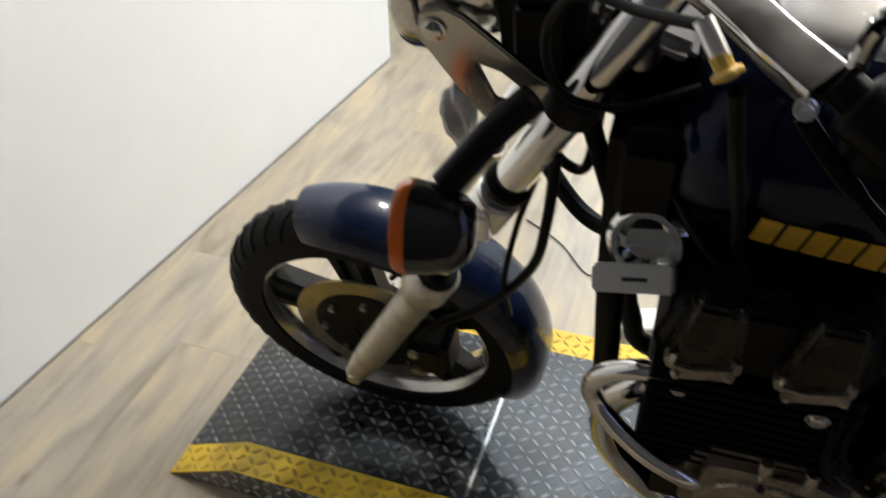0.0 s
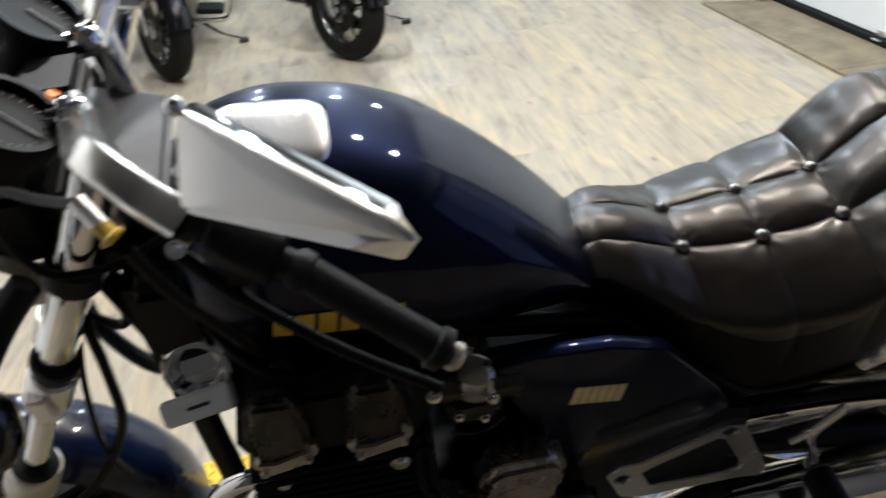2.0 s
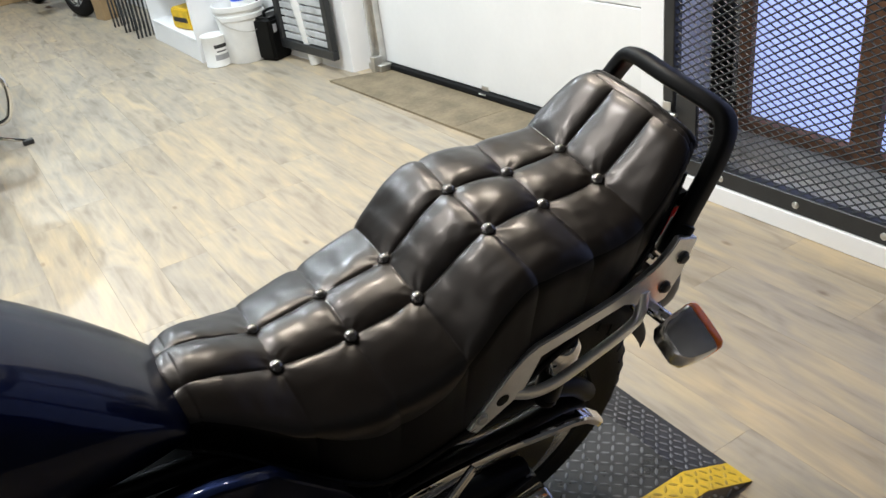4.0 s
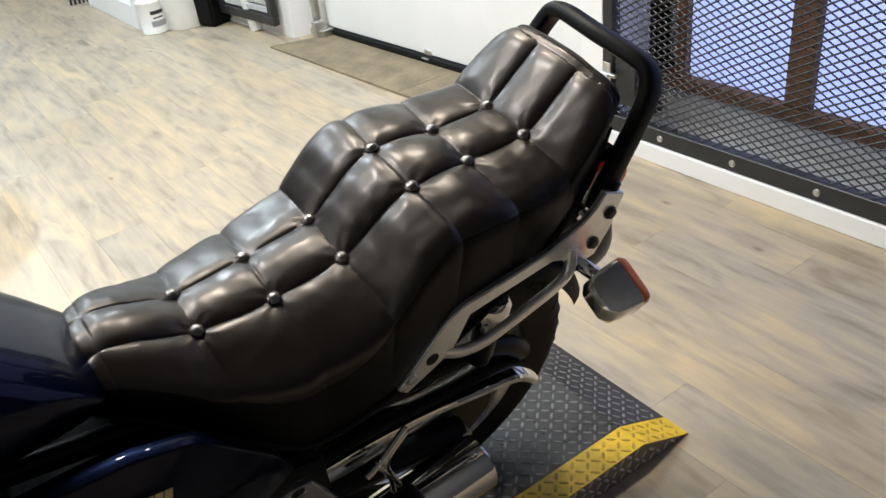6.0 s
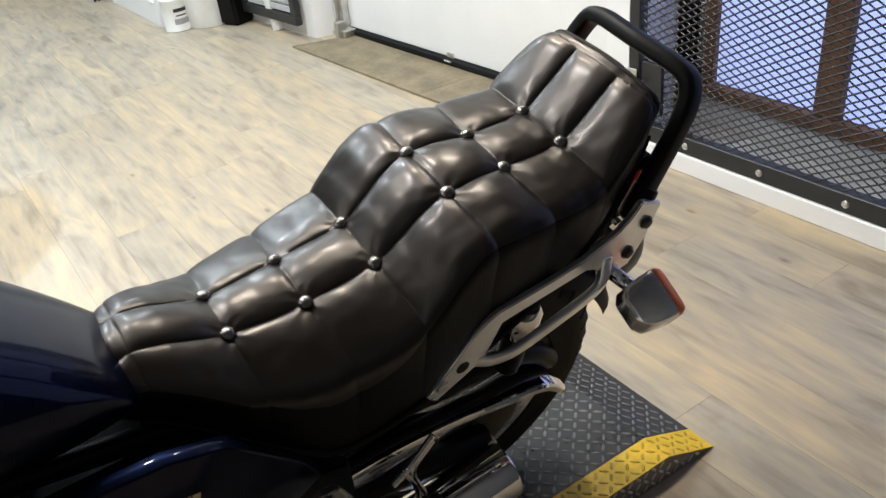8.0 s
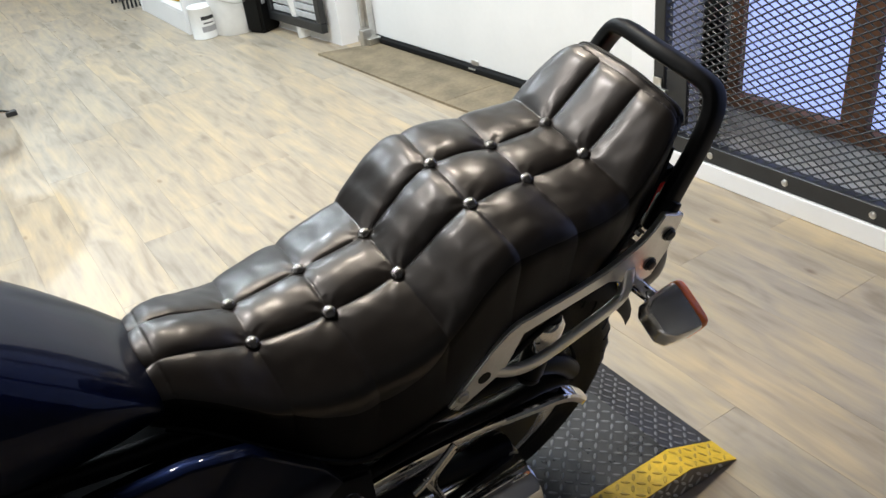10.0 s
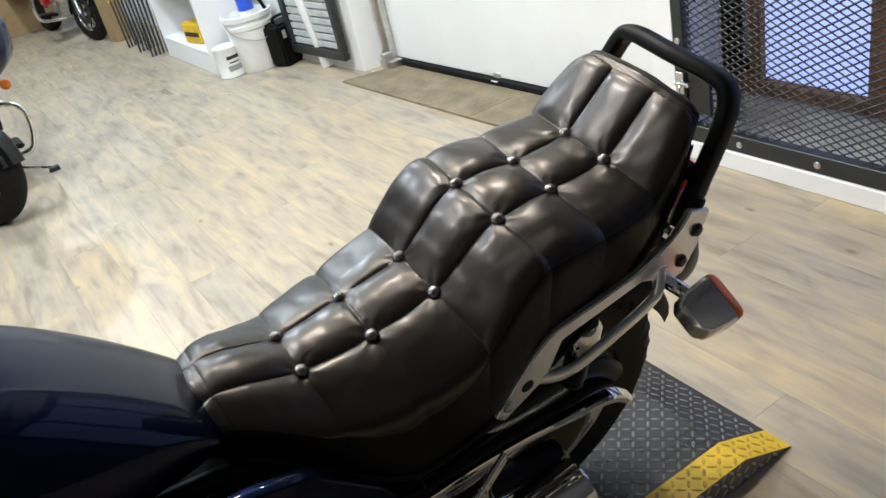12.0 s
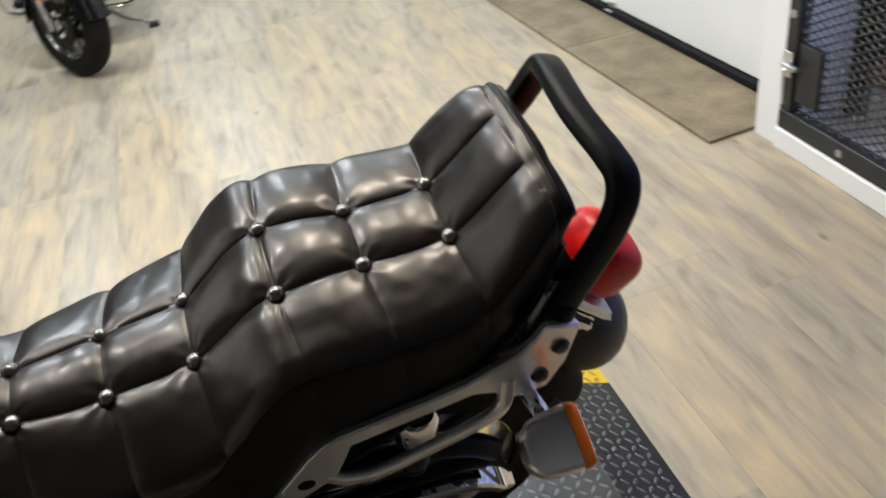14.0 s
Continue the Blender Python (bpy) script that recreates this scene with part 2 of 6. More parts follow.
def frame_of(d):
    d = Vector(d).normalized()
    a = Vector((0, 0, 1)) if abs(d.z) < 0.9 else Vector((1, 0, 0))
    x = d.cross(a).normalized()
    return x, d.cross(x).normalized()


def rings(bm, loops, cap=True, closed=True):
    """Skin successive loops of points."""
    rows = [[bm.verts.new(p) for p in lp] for lp in loops]
    n = len(rows[0])
    for a, b in zip(rows, rows[1:]):
        for k in range(n if closed else n - 1):
            bm.faces.new((a[k], a[(k + 1) % n], b[(k + 1) % n], b[k]))
    if cap and closed:
        bm.faces.new(rows[0][::-1])
        bm.faces.new(rows[-1])
    return bm


def rod(bm, p0, p1, r0, r1=None, seg=20, bev=0.0):
    r1 = r0 if r1 is None else r1
    p0, p1 = Vector(p0), Vector(p1)
    d = p1 - p0
    x, y = frame_of(d)
    ln = d.length
    st = [(0, r0), (1, r1)]
    if bev:
        k = bev / ln
        st = [(0, r0 - bev), (k * 0.3, r0 - bev * 0.3), (k, r0), (1 - k, r1), (1 - k * 0.3, r1 - bev * 0.3), (1, r1 - bev)]
    loops = [[p0 + d * t + r * (math.cos(2 * math.pi * k / seg) * x + math.sin(2 * math.pi * k / seg) * y) for k in range(seg)] for t, r in st]
    return rings(bm, loops)


def turned(bm, p0, axis, prof, seg=32, cap=True):
    """A lathe: prof of (along, radius) about the axis from p0."""
    p0, d = Vector(p0), Vector(axis).normalized()
    x, y = frame_of(d)
    loops = [[p0 + d * a + r * (math.cos(2 * math.pi * k / seg) * x + math.sin(2 * math.pi * k / seg) * y) for k in range(seg)] for a, r in prof]
    return rings(bm, loops, cap=cap)


def spline(pts, n=8):
    pts = [Vector(p) for p in pts]
    if len(pts) < 3:
        return pts
    ext = [2 * pts[0] - pts[1]] + pts + [2 * pts[-1] - pts[-2]]
    out = []
    for i in range(1, len(ext) - 2):
        a, b, c, d = ext[i - 1:i + 3]
        for k in range(n):
            t = k / n
            out.append(0.5 * ((2 * b) + (c - a) * t + (2 * a - 5 * b + 4 * c - d) * t * t + (3 * b - a - 3 * c + d) * t ** 3))
    out.append(pts[-1])
    return out


def hose(bm, pts, r, seg=12, n=8, smooth=True):
    pts = spline(pts, n) if smooth else [Vector(p) for p in pts]
    x = None
    loops = []
    for i, p in enumerate(pts):
        d = (pts[min(i + 1, len(pts) - 1)] - pts[max(i - 1, 0)]).normalized()
        if x is None:
            x, _ = frame_of(d)
        x = (x - d * x.dot(d)).normalized()
        y = d.cross(x)
        rr = r[min(i, len(r) - 1)] if isinstance(r, (list, tuple)) else r
        loops.append([p + rr * (math.cos(2 * math.pi * k / seg) * x + math.sin(2 * math.pi * k / seg) * y) for k in range(seg)])
    return rings(bm, loops)


def slab(bm, outline, v0, v1, bevel=0.0, seg=2, holes=()):
    """An outline in (u, w) extruded from v0 to v1."""
    def ring_of(pts):
        return [bm.verts.new((u, v0, w)) for u, w in pts]
    base = len(bm.verts)
    if not holes:
        f = bm.faces.new(ring_of(outline))
        faces = [f]
    else:
        vs = ring_of(outline)
        es = [bm.edges.new((vs[i], vs[(i + 1) % len(vs)])) for i in range(len(vs))]
        for h in holes:
            hv = ring_of(h)
            es += [bm.edges.new((hv[i], hv[(i + 1) % len(hv)])) for i in range(len(hv))]
        r = bmesh.ops.triangle_fill(bm, use_beauty=True, use_dissolve=False, edges=es)
        faces = [g for g in r["geom"] if isinstance(g, bmesh.types.BMFace)]
    r = bmesh.ops.extrude_face_region(bm, geom=faces)
    vs = [g for g in r["geom"] if isinstance(g, bmesh.types.BMVert)]
    bmesh.ops.translate(bm, vec=(0, v1 - v0, 0), verts=vs)
    bmesh.ops.recalc_face_normals(bm, faces=bm.faces)
    if bevel:
        es = [e for e in bm.edges if len(e.link_faces) == 2 and e.calc_face_angle(0) > 0.6]
        bmesh.ops.bevel(bm, geom=es, offset=bevel, segments=seg, affect="EDGES", clamp_overlap=True)
    return bm


def interp(x, table, k=1):
    xs = [r[0] for r in table]
    return float(np.interp(x, xs, [r[k] for r in table]))


def smooth_interp(x, table, k=1):
    """Monotone cubic through the table."""
    xs = [r[0] for r in table]
    ys = [r[k] for r in table]
    if x <= xs[0]:
        return ys[0]
    if x >= xs[-1]:
        return ys[-1]
    i = max(j for j in range(len(xs)) if xs[j] <= x)
    i = min(i, len(xs) - 2)
    d = [(ys[j + 1] - ys[j]) / (xs[j + 1] - xs[j]) for j in range(len(xs) - 1)]

    def slope(j):
        if j == 0:
            return d[0]
        if j == len(xs) - 1:
            return d[-1]
        return 0.0 if d[j - 1] * d[j] <= 0 else 2 * d[j - 1] * d[j] / (d[j - 1] + d[j])
    h = xs[i + 1] - xs[i]
    t = (x - xs[i]) / h
    return (2 * t ** 3 - 3 * t * t + 1) * ys[i] + (t ** 3 - 2 * t * t + t) * h * slope(i) + (-2 * t ** 3 + 3 * t * t) * ys[i + 1] + (t ** 3 - t * t) * h * slope(i + 1)


def blob(bm, m, hx, hy, hz, e=0.6, nu=32, nv=18):
    """A rounded box: a superellipsoid of half sizes hx, hy, hz."""
    def pw(x):
        return math.copysign(abs(x) ** e, x)
    loops = []
    for j in range(1, nv):
        b = -math.pi / 2 + math.pi * j / nv
        loops.append([m @ Vector((hx * pw(math.cos(b)) * pw(math.cos(a)), hy * pw(math.cos(b)) * pw(math.sin(a)), hz * pw(math.sin(b)))) for a in (2 * math.pi * k / nu for k in range(nu))])
    rings(bm, loops)
    bmesh.ops.recalc_face_normals(bm, faces=bm.faces)
    return bm


def bm_new():
    return bmesh.new()


def quad_box(bm, base, z0, z1):
    """A prism on a four-cornered plan."""
    rings(bm, [[(x, y, z0) for x, y in base], [(x, y, z1) for x, y in base]])
    bmesh.ops.recalc_face_normals(bm, faces=bm.faces)
    return bm


# ---- the room ----
def structure(name, bm, mat, label, smooth=0):
    return tagged(link(name, bm, mat, smooth=smooth), label, kind="structure")


def wall_line(bm, x0, y0, x1, y1, z0, z1, thick):
    """A wall from (x0, y0) to (x1, y1), its thickness to the left of that way."""
    d = Vector((x1 - x0, y1 - y0)).normalized()
    n = Vector((-d.y, d.x)) * thick
    return quad_box(bm, [(x0, y0), (x1, y1), (x1 + n.x, y1 + n.y), (x0 + n.x, y0 + n.y)], z0, z1)


CEIL = 2.9
floor = structure("floor", box(bm_new(), -3.6, -1.5, -0.2, 3.4, 9.6, -0.004), material("dark_floor_joint", (0.22, 0.18, 0.13), 0.6), "pale wood-look vinyl plank floor")
structure("ceiling", box(bm_new(), -3.6, -1.5, CEIL, 3.4, 9.6, CEIL + 0.1), M_ceiling, "dark grey painted ceiling")
structure("wall_front", wall_line(bm_new(), -1.965, -1.348, -1.689, 1.86, 0, 2.1, 0.12), M_wall, "bright white painted partition wall")
structure("baseboard", wall_line(bm_new(), -1.9605, -1.345, -1.6855, 1.855, 0.0005, 0.0032, 0.002), M_seal, "thin dark joint along the wall foot")
# Added behind the camera, out of view, to keep that side dark.
structure("wall_back", box(bm_new(), -3.6, -1.47, 0, 3.4, -1.35, CEIL), M_dark_wall, "dark wall added out of view")
structure("wall_far", box(bm_new(), -3.6, 9.5, 0, 3.4, 9.62, CEIL), M_wall, "plain white painted wall")
structure("wall_side", box(bm_new(), -3.72, -1.47, 0, -3.6, 9.5, CEIL), M_dark_wall, "dark wall added out of view")
structure("wall_pier", quad_box(bm_new(), [(1.775, 3.43), (2.25, 3.38), (2.25, 9.5), (1.20, 9.5), (1.66, 4.4)], 0, CEIL), M_wall, "white painted pier beside the garage door")
structure("wall_outer", box(bm_new(), 3.3, -1.348, 0, 3.4, 9.5, CEIL), M_wall, "plain white painted wall")

# garage door, hung between the pier and the post
DOOR = Matrix.Translation((2.095, 1.20, 0)) @ Matrix.Rotation(radians(4.0), 4, "Z")
door = thing("garage_door", DOOR, "closed white sectional garage door with a black rubber seal", "garage door", kind="structure")
for i in range(5):
    part("panel", box(bm_new(), 0.0, 0.0, 0.045 + i * 0.53, 0.045, 2.25, 0.045 + i * 0.53 + 0.526, 0.004, 1), M_door, door)
bm = bm_new()
hose(bm, [(-0.002, 0.0, 0.022), (-0.002, 2.25, 0.022)], 0.024, seg=10, smooth=False)
part("rubber_seal", bm, M_seal, door, "black rubber bottom seal")
for y in (1.05, 0.1, 2.12):
    bm = bm_new()
    box(bm, -0.006, y - 0.03, 0.52, 0.0, y + 0.03, 0.60, 0.002, 1)
    rod(bm, (-0.012, y - 0.022, 0.572), (-0.012, y + 0.022, 0.572), 0.007, seg=10)
    h = part("hinge", bm, M_zinc, door, "zinc-plated hinge")
    b2 = bm_new()
    for dz in (0.535, 0.588):
        rod(b2, (-0.006, y, dz), (-0.012, y, dz), 0.006, seg=8)
    part("bolt", b2, M_zinc, h)
bm = bm_new()
box(bm, -0.03, 1.2, 0.03, 0.0, 1.25, 0.036, 0.001, 1)
box(bm, -0.006, 1.2, 0.03, 0.0, 1.25, 0.07, 0.001, 1)
part("bottom_bracket", bm, M_zinc, door, "small zinc-plated bracket")
bm = bm_new()
box(bm, -0.045, 2.12, 0.0, -0.005, 2.16, 2.6, 0.002, 1)
box(bm, -0.075, 2.155, 0.0, -0.005, 2.165, 2.6, 0.002, 1)
track = part("track", bm, M_zinc, door, "zinc-plated vertical door track")
bm = bm_new()
box(bm, -0.09, 2.06, 0.012, -0.01, 2.19, 0.05, 0.004, 1)
box(bm, -0.11, 2.09, 0.0, -0.05, 2.13, 0.10, 0.004, 1)
part("roller_bracket", bm, M_zinc, track)

# post and cage beside the door
structure("door_post", quad_box(bm_new(), [(1.902, 1.235), (1.906, 1.13), (2.15, 1.13), (2.15, 1.235)], 0, CEIL), M_wall, "white painted door post")
CAGE = Matrix.Translation((1.893, 1.128, 0)) @ Matrix.Rotation(radians(181.0), 4, "Z")
structure("cage_plinth", box(bm_new(), -0.14, 0.0, 0.0, 0.0, 2.44, 0.068, 0.003, 1), M_wall, "white painted plinth under the wire cage").matrix_world = CAGE
cage = thing("wire_cage", CAGE, "black steel cage wall of expanded metal mesh", "cage", kind="structure")
L_CAGE, Z0, Z1 = 2.44, 0.070, 2.5
for nm, a in (("bottom_rail", (-0.05, 0.0, Z0, -0.008, L_CAGE, Z0 + 0.062)), ("top_rail", (-0.05, 0.0, Z1 - 0.06, -0.008, L_CAGE, Z1)),
              ("stile", (-0.05, 0.003, Z0 + 0.064, -0.008, 0.05, Z1 - 0.062)), ("stile", (-0.05, L_CAGE - 0.05, Z0 + 0.064, -0.008, L_CAGE - 0.003, Z1 - 0.062))):
    part(nm, box(bm_new(), *a, 0.003, 1), M_steel_black, cage)
bolt = bm_new()
turned(bolt, (-0.008, 0, 0), (1, 0, 0), [(0, 0.012), (0.003, 0.012), (0.006, 0.008), (0.007, 0.001)], seg=12)
first = part("bolt", bolt, M_zinc, cage, "round zinc-plated bolt head")
first.location = (0, 0.272, 0.100)
for i in range(1, 11):
    o = new("bolt", first.data)
    o.parent, o.location = cage, (0, 0.272 + 0.299 * i if i < 8 else 0.025, 0.100 if i < 8 else 0.09 + 0.35 * (i - 7))
mesh_ = part("mesh_frame", box(bm_new(), -0.028, 0.045, Z0 + 0.055, -0.020, L_CAGE - 0.045, Z0 + 0.063), M_steel_black, cage, "black expanded metal mesh")
PX, PZ = 0.046, 0.0255
sl = PZ / PX
top = Z1 - 0.06
k = -int((top - Z0) / PZ) - 2
while k * PX < L_CAGE:
    for sgn in (1, -1):
        y0 = k * PX
        pts = []
        for z in (Z0 + 0.05, top + 0.01):
            y = y0 + (z - Z0) / sl
            pts.append([y, z])
        (ya, za), (yb, zb) = pts
        if ya < 0.04:
            za, ya = za + (0.04 - ya) * sl, 0.04
        if yb > L_CAGE - 0.04:
            zb, yb = zb - (yb - L_CAGE + 0.04) * sl, L_CAGE - 0.04
        if zb - za > 0.01:
            if sgn < 0:
                ya, yb = L_CAGE - ya, L_CAGE - yb
            x = -0.022 if sgn > 0 else -0.026
            part("strand", rod(bm_new(), (x, ya, za), (x, yb, zb), 0.0029, seg=4), M_steel_black, mesh_, smooth=0)
    k += 1
# latch on the stile
bm = bm_new()
box(bm, 0.0, 0.012, 0.25, 0.004, 0.05, 0.33, 0.001, 1)
box(bm, 0.004, 0.02, 0.285, 0.02, 0.085, 0.298, 0.002, 1)
latch = part("latch", bm, M_zinc, cage, "zinc-plated sliding bolt latch")
bm = bm_new()
hose(bm, [(0.012, 0.055, 0.292), (0.03, 0.055, 0.29), (0.034, 0.057, 0.27), (0.03, 0.058, 0.19), (0.03, 0.06, 0.185)], 0.0045, seg=8)
part("lever", bm, M_zinc, latch)
part("lock_plate", box(bm_new(), -0.03, 0.06, 0.18, -0.012, 0.15, 0.36, 0.001, 1), M_steel_black, cage, "rusty black lock plate")
# inside the cage: a low wall with a rusty frame and two daylit panes
structure("sill_wall", box(bm_new(), 2.22, -1.33, 0, 2.3, 1.128, 0.148), material("grey_wall", (0.62, 0.62, 0.62), 0.6, vary=0.1), "grey painted low wall inside the cage")
win = thing("window_1", None, "brown weathered window frame with daylit panes", "window", kind="structure")
for nm, a in (("sill", (2.19, -1.33, 0.150, 2.30, 1.12, 0.200)), ("mullion", (2.2, 1.0, 0.203, 2.26, 1.05, 2.2)), ("mullion", (2.2, 0.49, 0.203, 2.26, 0.585, 2.2)),
              ("mullion", (2.2, -0.42, 0.203, 2.26, -0.33, 2.2)), ("mullion", (2.2, -1.3, 0.203, 2.26, -1.21, 2.2)), ("head", (2.2, -1.33, 2.203, 2.26, 1.12, 2.3))):
    part(nm, box(bm_new(), *a, 0.003, 1), M_rust, win)
for y0, y1 in ((0.588, 0.997), (-0.327, 0.487), (-1.207, -0.423)):
    part("pane", box(bm_new(), 2.225, y0, 0.205, 2.232, y1, 2.2), M_pane, win, "pale blue daylit pane")
structure("cage_back_wall", box(bm_new(), 2.27, -1.34, 0.24, 2.33, 1.128, CEIL), M_wall, "grey wall behind the window")

structure("cage_floor", box(bm_new(), 1.99, -1.33, 0.0, 2.215, 1.126, 0.03), material("grey_sheet", (0.70, 0.70, 0.70), 0.45, vary=0.15, scale=6), "grey sheet floor inside the cage")

# worn plywood strip in front of the door
ply = thing("plywood_strip", None, "worn brown plywood strip before the garage door", "floor mat")
part("sheet", quad_box(bm_new(), [(1.735, 1.236), (1.890, 1.245), (2.085, 1.26), (2.026, 2.20), (1.672, 2.21)], 0.0, 0.012), M_ply, ply, smooth=0)
part("sheet", quad_box(bm_new(), [(1.6715, 2.214), (2.0255, 2.204), (1.96, 3.26), (1.60, 3.39)], 0.0, 0.0115), M_ply, ply, smooth=0)

# ---- lamps ----
LAMPS = [(-1.15, 1.0), (-0.3, 0.95), (0.6, 0.95), (1.35, 0.85), (0.3, 2.4), (-0.9, 2.5), (1.2, 2.7), (0.4, 4.6), (-1.2, 5.0), (0.2, 7.2)]
for x, y in LAMPS:
    lamp = thing("ceiling_lamp", pose(x, y, CEIL), "round white recessed ceiling lamp, switched on", "lamp", "ceiling lamps")
    bm = bm_new()
    turned(bm, (0, 0, -0.004), (0, 0, -1), [(0, 0.098), (0.006, 0.098), (0.012, 0.085)], seg=28)
    part("trim_ring", bm, M_wall, lamp)
    bm = bm_new()
    turned(bm, (0, 0, -0.0165), (0, 0, -1), [(0, 0.078), (0.002, 0.078)], seg=28)
    part("diffuser", bm, M_lamp, lamp, "glowing diffuser")
    ld = bpy.data.lights.new("lamp_light", "AREA")
    ld.shape, ld.size = "DISK", 0.156
    ld.energy = 22 if x > 1 else (28 if y < 2 else (41 if y < 4 else 52))
    ld.color = (1.0, 0.905, 0.77) if x > 0.5 and y < 2 else ((0.99, 0.96, 0.93) if y < 2 else (0.81, 0.925, 1.0))
    lo = new("lamp_light", ld)
    lo.matrix_world = pose(x, y, CEIL - 0.022)

# ---- lift platform ----
H = 0.065
PLAT = Matrix.Translation((-1.409, -0.058, 0)) @ Matrix.Rotation(radians(-0.45), 4, "Z")
lift = thing("lift_platform", PLAT, "low black tread-plate platform with yellow painted edges", "platform")
LP, WP, RAMP, YW = 2.355, 0.565, 0.142, 0.071
prof = [(0, 0.003), (RAMP, H), (LP - RAMP, H), (LP, 0.003)]
bm = bm_new()
rings(bm, [[(x, y, z) for x, z in prof] + [(LP, y, 0), (0, y, 0)] for y in (YW, WP - YW)])
bmesh.ops.recalc_face_normals(bm, faces=bm.faces)
deck = part("deck", bm, M_plate, lift, "black diamond tread plate", smooth=0)
for y0, y1 in ((0.0, YW - 0.0005), (WP - YW + 0.0005, WP)):
    bm = bm_new()
    rings(bm, [[(x, y, z) for x, z in prof] + [(x, y, z - 0.003) for x, z in prof[::-1]] for y in (y0, y1)])
    bmesh.ops.recalc_face_normals(bm, faces=bm.faces)
    part("edge_strip", bm, M_yellow, lift, "worn yellow edge strip", smooth=0)
for y0, y1 in ((0.002, 0.006), (WP - 0.006, WP - 0.002)):
    bm = bm_new()
    rings(bm, [[(x, y, max(z - 0.0035, 0.001)) for x, z in prof] + [(LP, y, 0), (0, y, 0)] for y in (y0, y1)])
    bmesh.ops.recalc_face_normals(bm, faces=bm.faces)
    part("side_plate", bm, M_plate_side, lift, "grey tread-plate side", smooth=0)


def lug_mesh():
    bm = bm_new()
    n = 5
    a, b = [], []
    for i in range(n + 1):
        t = -1 + 2 * i / n
        w = 0.0032 * math.sqrt(max(0.0, 1 - t * t)) + 0.0004
        a.append((t * 0.0105, -w, 0))
        b.append((t * 0.0105, w, 0))
    lo = [bm.verts.new(p) for p in a + b[::-1]]
    hi = [bm.verts.new((x * 0.8, y * 0.55, 0.0016)) for x, y, z in a + b[::-1]]
    bm.faces.new(hi)
    for k in range(len(lo)):
        bm.faces.new((lo[k], lo[(k + 1) % len(lo)], hi[(k + 1) % len(lo)], hi[k]))
    bmesh.ops.recalc_face_normals(bm, faces=bm.faces)
    me = bpy.data.meshes.new("lug")
    bm.to_mesh(me)
    bm.free()
    return me


def height_at(x):
    return float(np.interp(x, [p[0] for p in prof], [p[1] for p in prof]))


def lugs(name, y0, y1, mat, parent):
    me = lug_mesh()
    base = np.array([v.co[:] for v in me.vertices])
    faces0 = [tuple(f.vertices) for f in me.polygons]
    verts, faces = [], []
    step = 0.0225
    nx, ny = int(LP / step), int((y1 - y0) / step) + 1
    for i in range(nx):
        for j in range(ny):
            x, y = (i + 0.5) * step, y0 + (j + 0.5) * step
            if y > y1 - 0.006 or x < 0.01 or x > LP - 0.012:
                continue
            ang = radians(45 if (i + j) % 2 else -45)
            tilt = 0.0
            if x < RAMP:
                tilt = math.atan2(H - 0.003, RAMP)
            elif x > LP - RAMP:
                tilt = -math.atan2(H - 0.003, RAMP)
            c, s = math.cos(ang), math.sin(ang)
            ct, st = math.cos(tilt), math.sin(tilt)
            o = len(verts)
            for px, py, pz in base:
                qx, qy = px * c - py * s, px * s + py * c
                verts.append((x + qx * ct - pz * st, y + qy, height_at(x) + qx * st + pz * ct))
            faces += [tuple(o + k for k in f) for f in faces0]
    me2 = bpy.data.meshes.new(name)
    me2.from_pydata(verts, [], faces)
    me2.materials.append(mat)
    ob = new(name, me2)
    ob.parent = parent
    return tagged(ob, kind="stuff")


def side_lugs(name, y, mat, parent):
    """Raised lugs on the upright side of the platform."""
    me = lug_mesh()
    base = [v.co.copy() for v in me.vertices]
    faces0 = [tuple(f.vertices) for f in me.polygons]
    verts, faces = [], []
    for i in range(int(LP / 0.0225)):
        for j in range(3):
            x, z = (i + 0.5) * 0.0225, 0.011 + 0.0205 * j
            if z > height_at(x) - 0.013:
                continue
            ang = radians(45 if (i + j) % 2 else -45)
            c, s = math.cos(ang), math.sin(ang)
            o = len(verts)
            verts += [(x + p.x * c - p.y * s, y - p.z, z + p.x * s + p.y * c) for p in base]
            faces += [tuple(o + k for k in f[::-1]) for f in faces0]
    me2 = bpy.data.meshes.new(name)
    me2.from_pydata(verts, [], faces)
    me2.materials.append(mat)
    ob = new(name, me2)
    ob.parent = parent
    return tagged(ob, kind="stuff")


side_lugs("tread_lug", 0.002, M_zinc, lift)
lugs("tread_lug", YW, WP - YW, M_lug, deck)
lugs("tread_lug", 0.0, YW, M_lug_yellow, lift)
lugs("tread_lug", WP - YW, WP, M_lug_yellow, lift)
bm = bm_new()
box(bm, 0.572, YW + 0.01, H + 0.0005, 0.577, WP - YW - 0.01, H + 0.0025)
part("seam", bm, M_zinc, lift, "bright worn seam of two plates", smooth=0)


# ---- the motorcycle ----
BIKE = Matrix.Translation((-1.03, 0.186, H)) @ Matrix.Rotation(radians(16.3), 4, "X")
bike = thing("motorcycle", BIKE, "dark blue vintage motorcycle with a tufted black seat", "motorcycle")


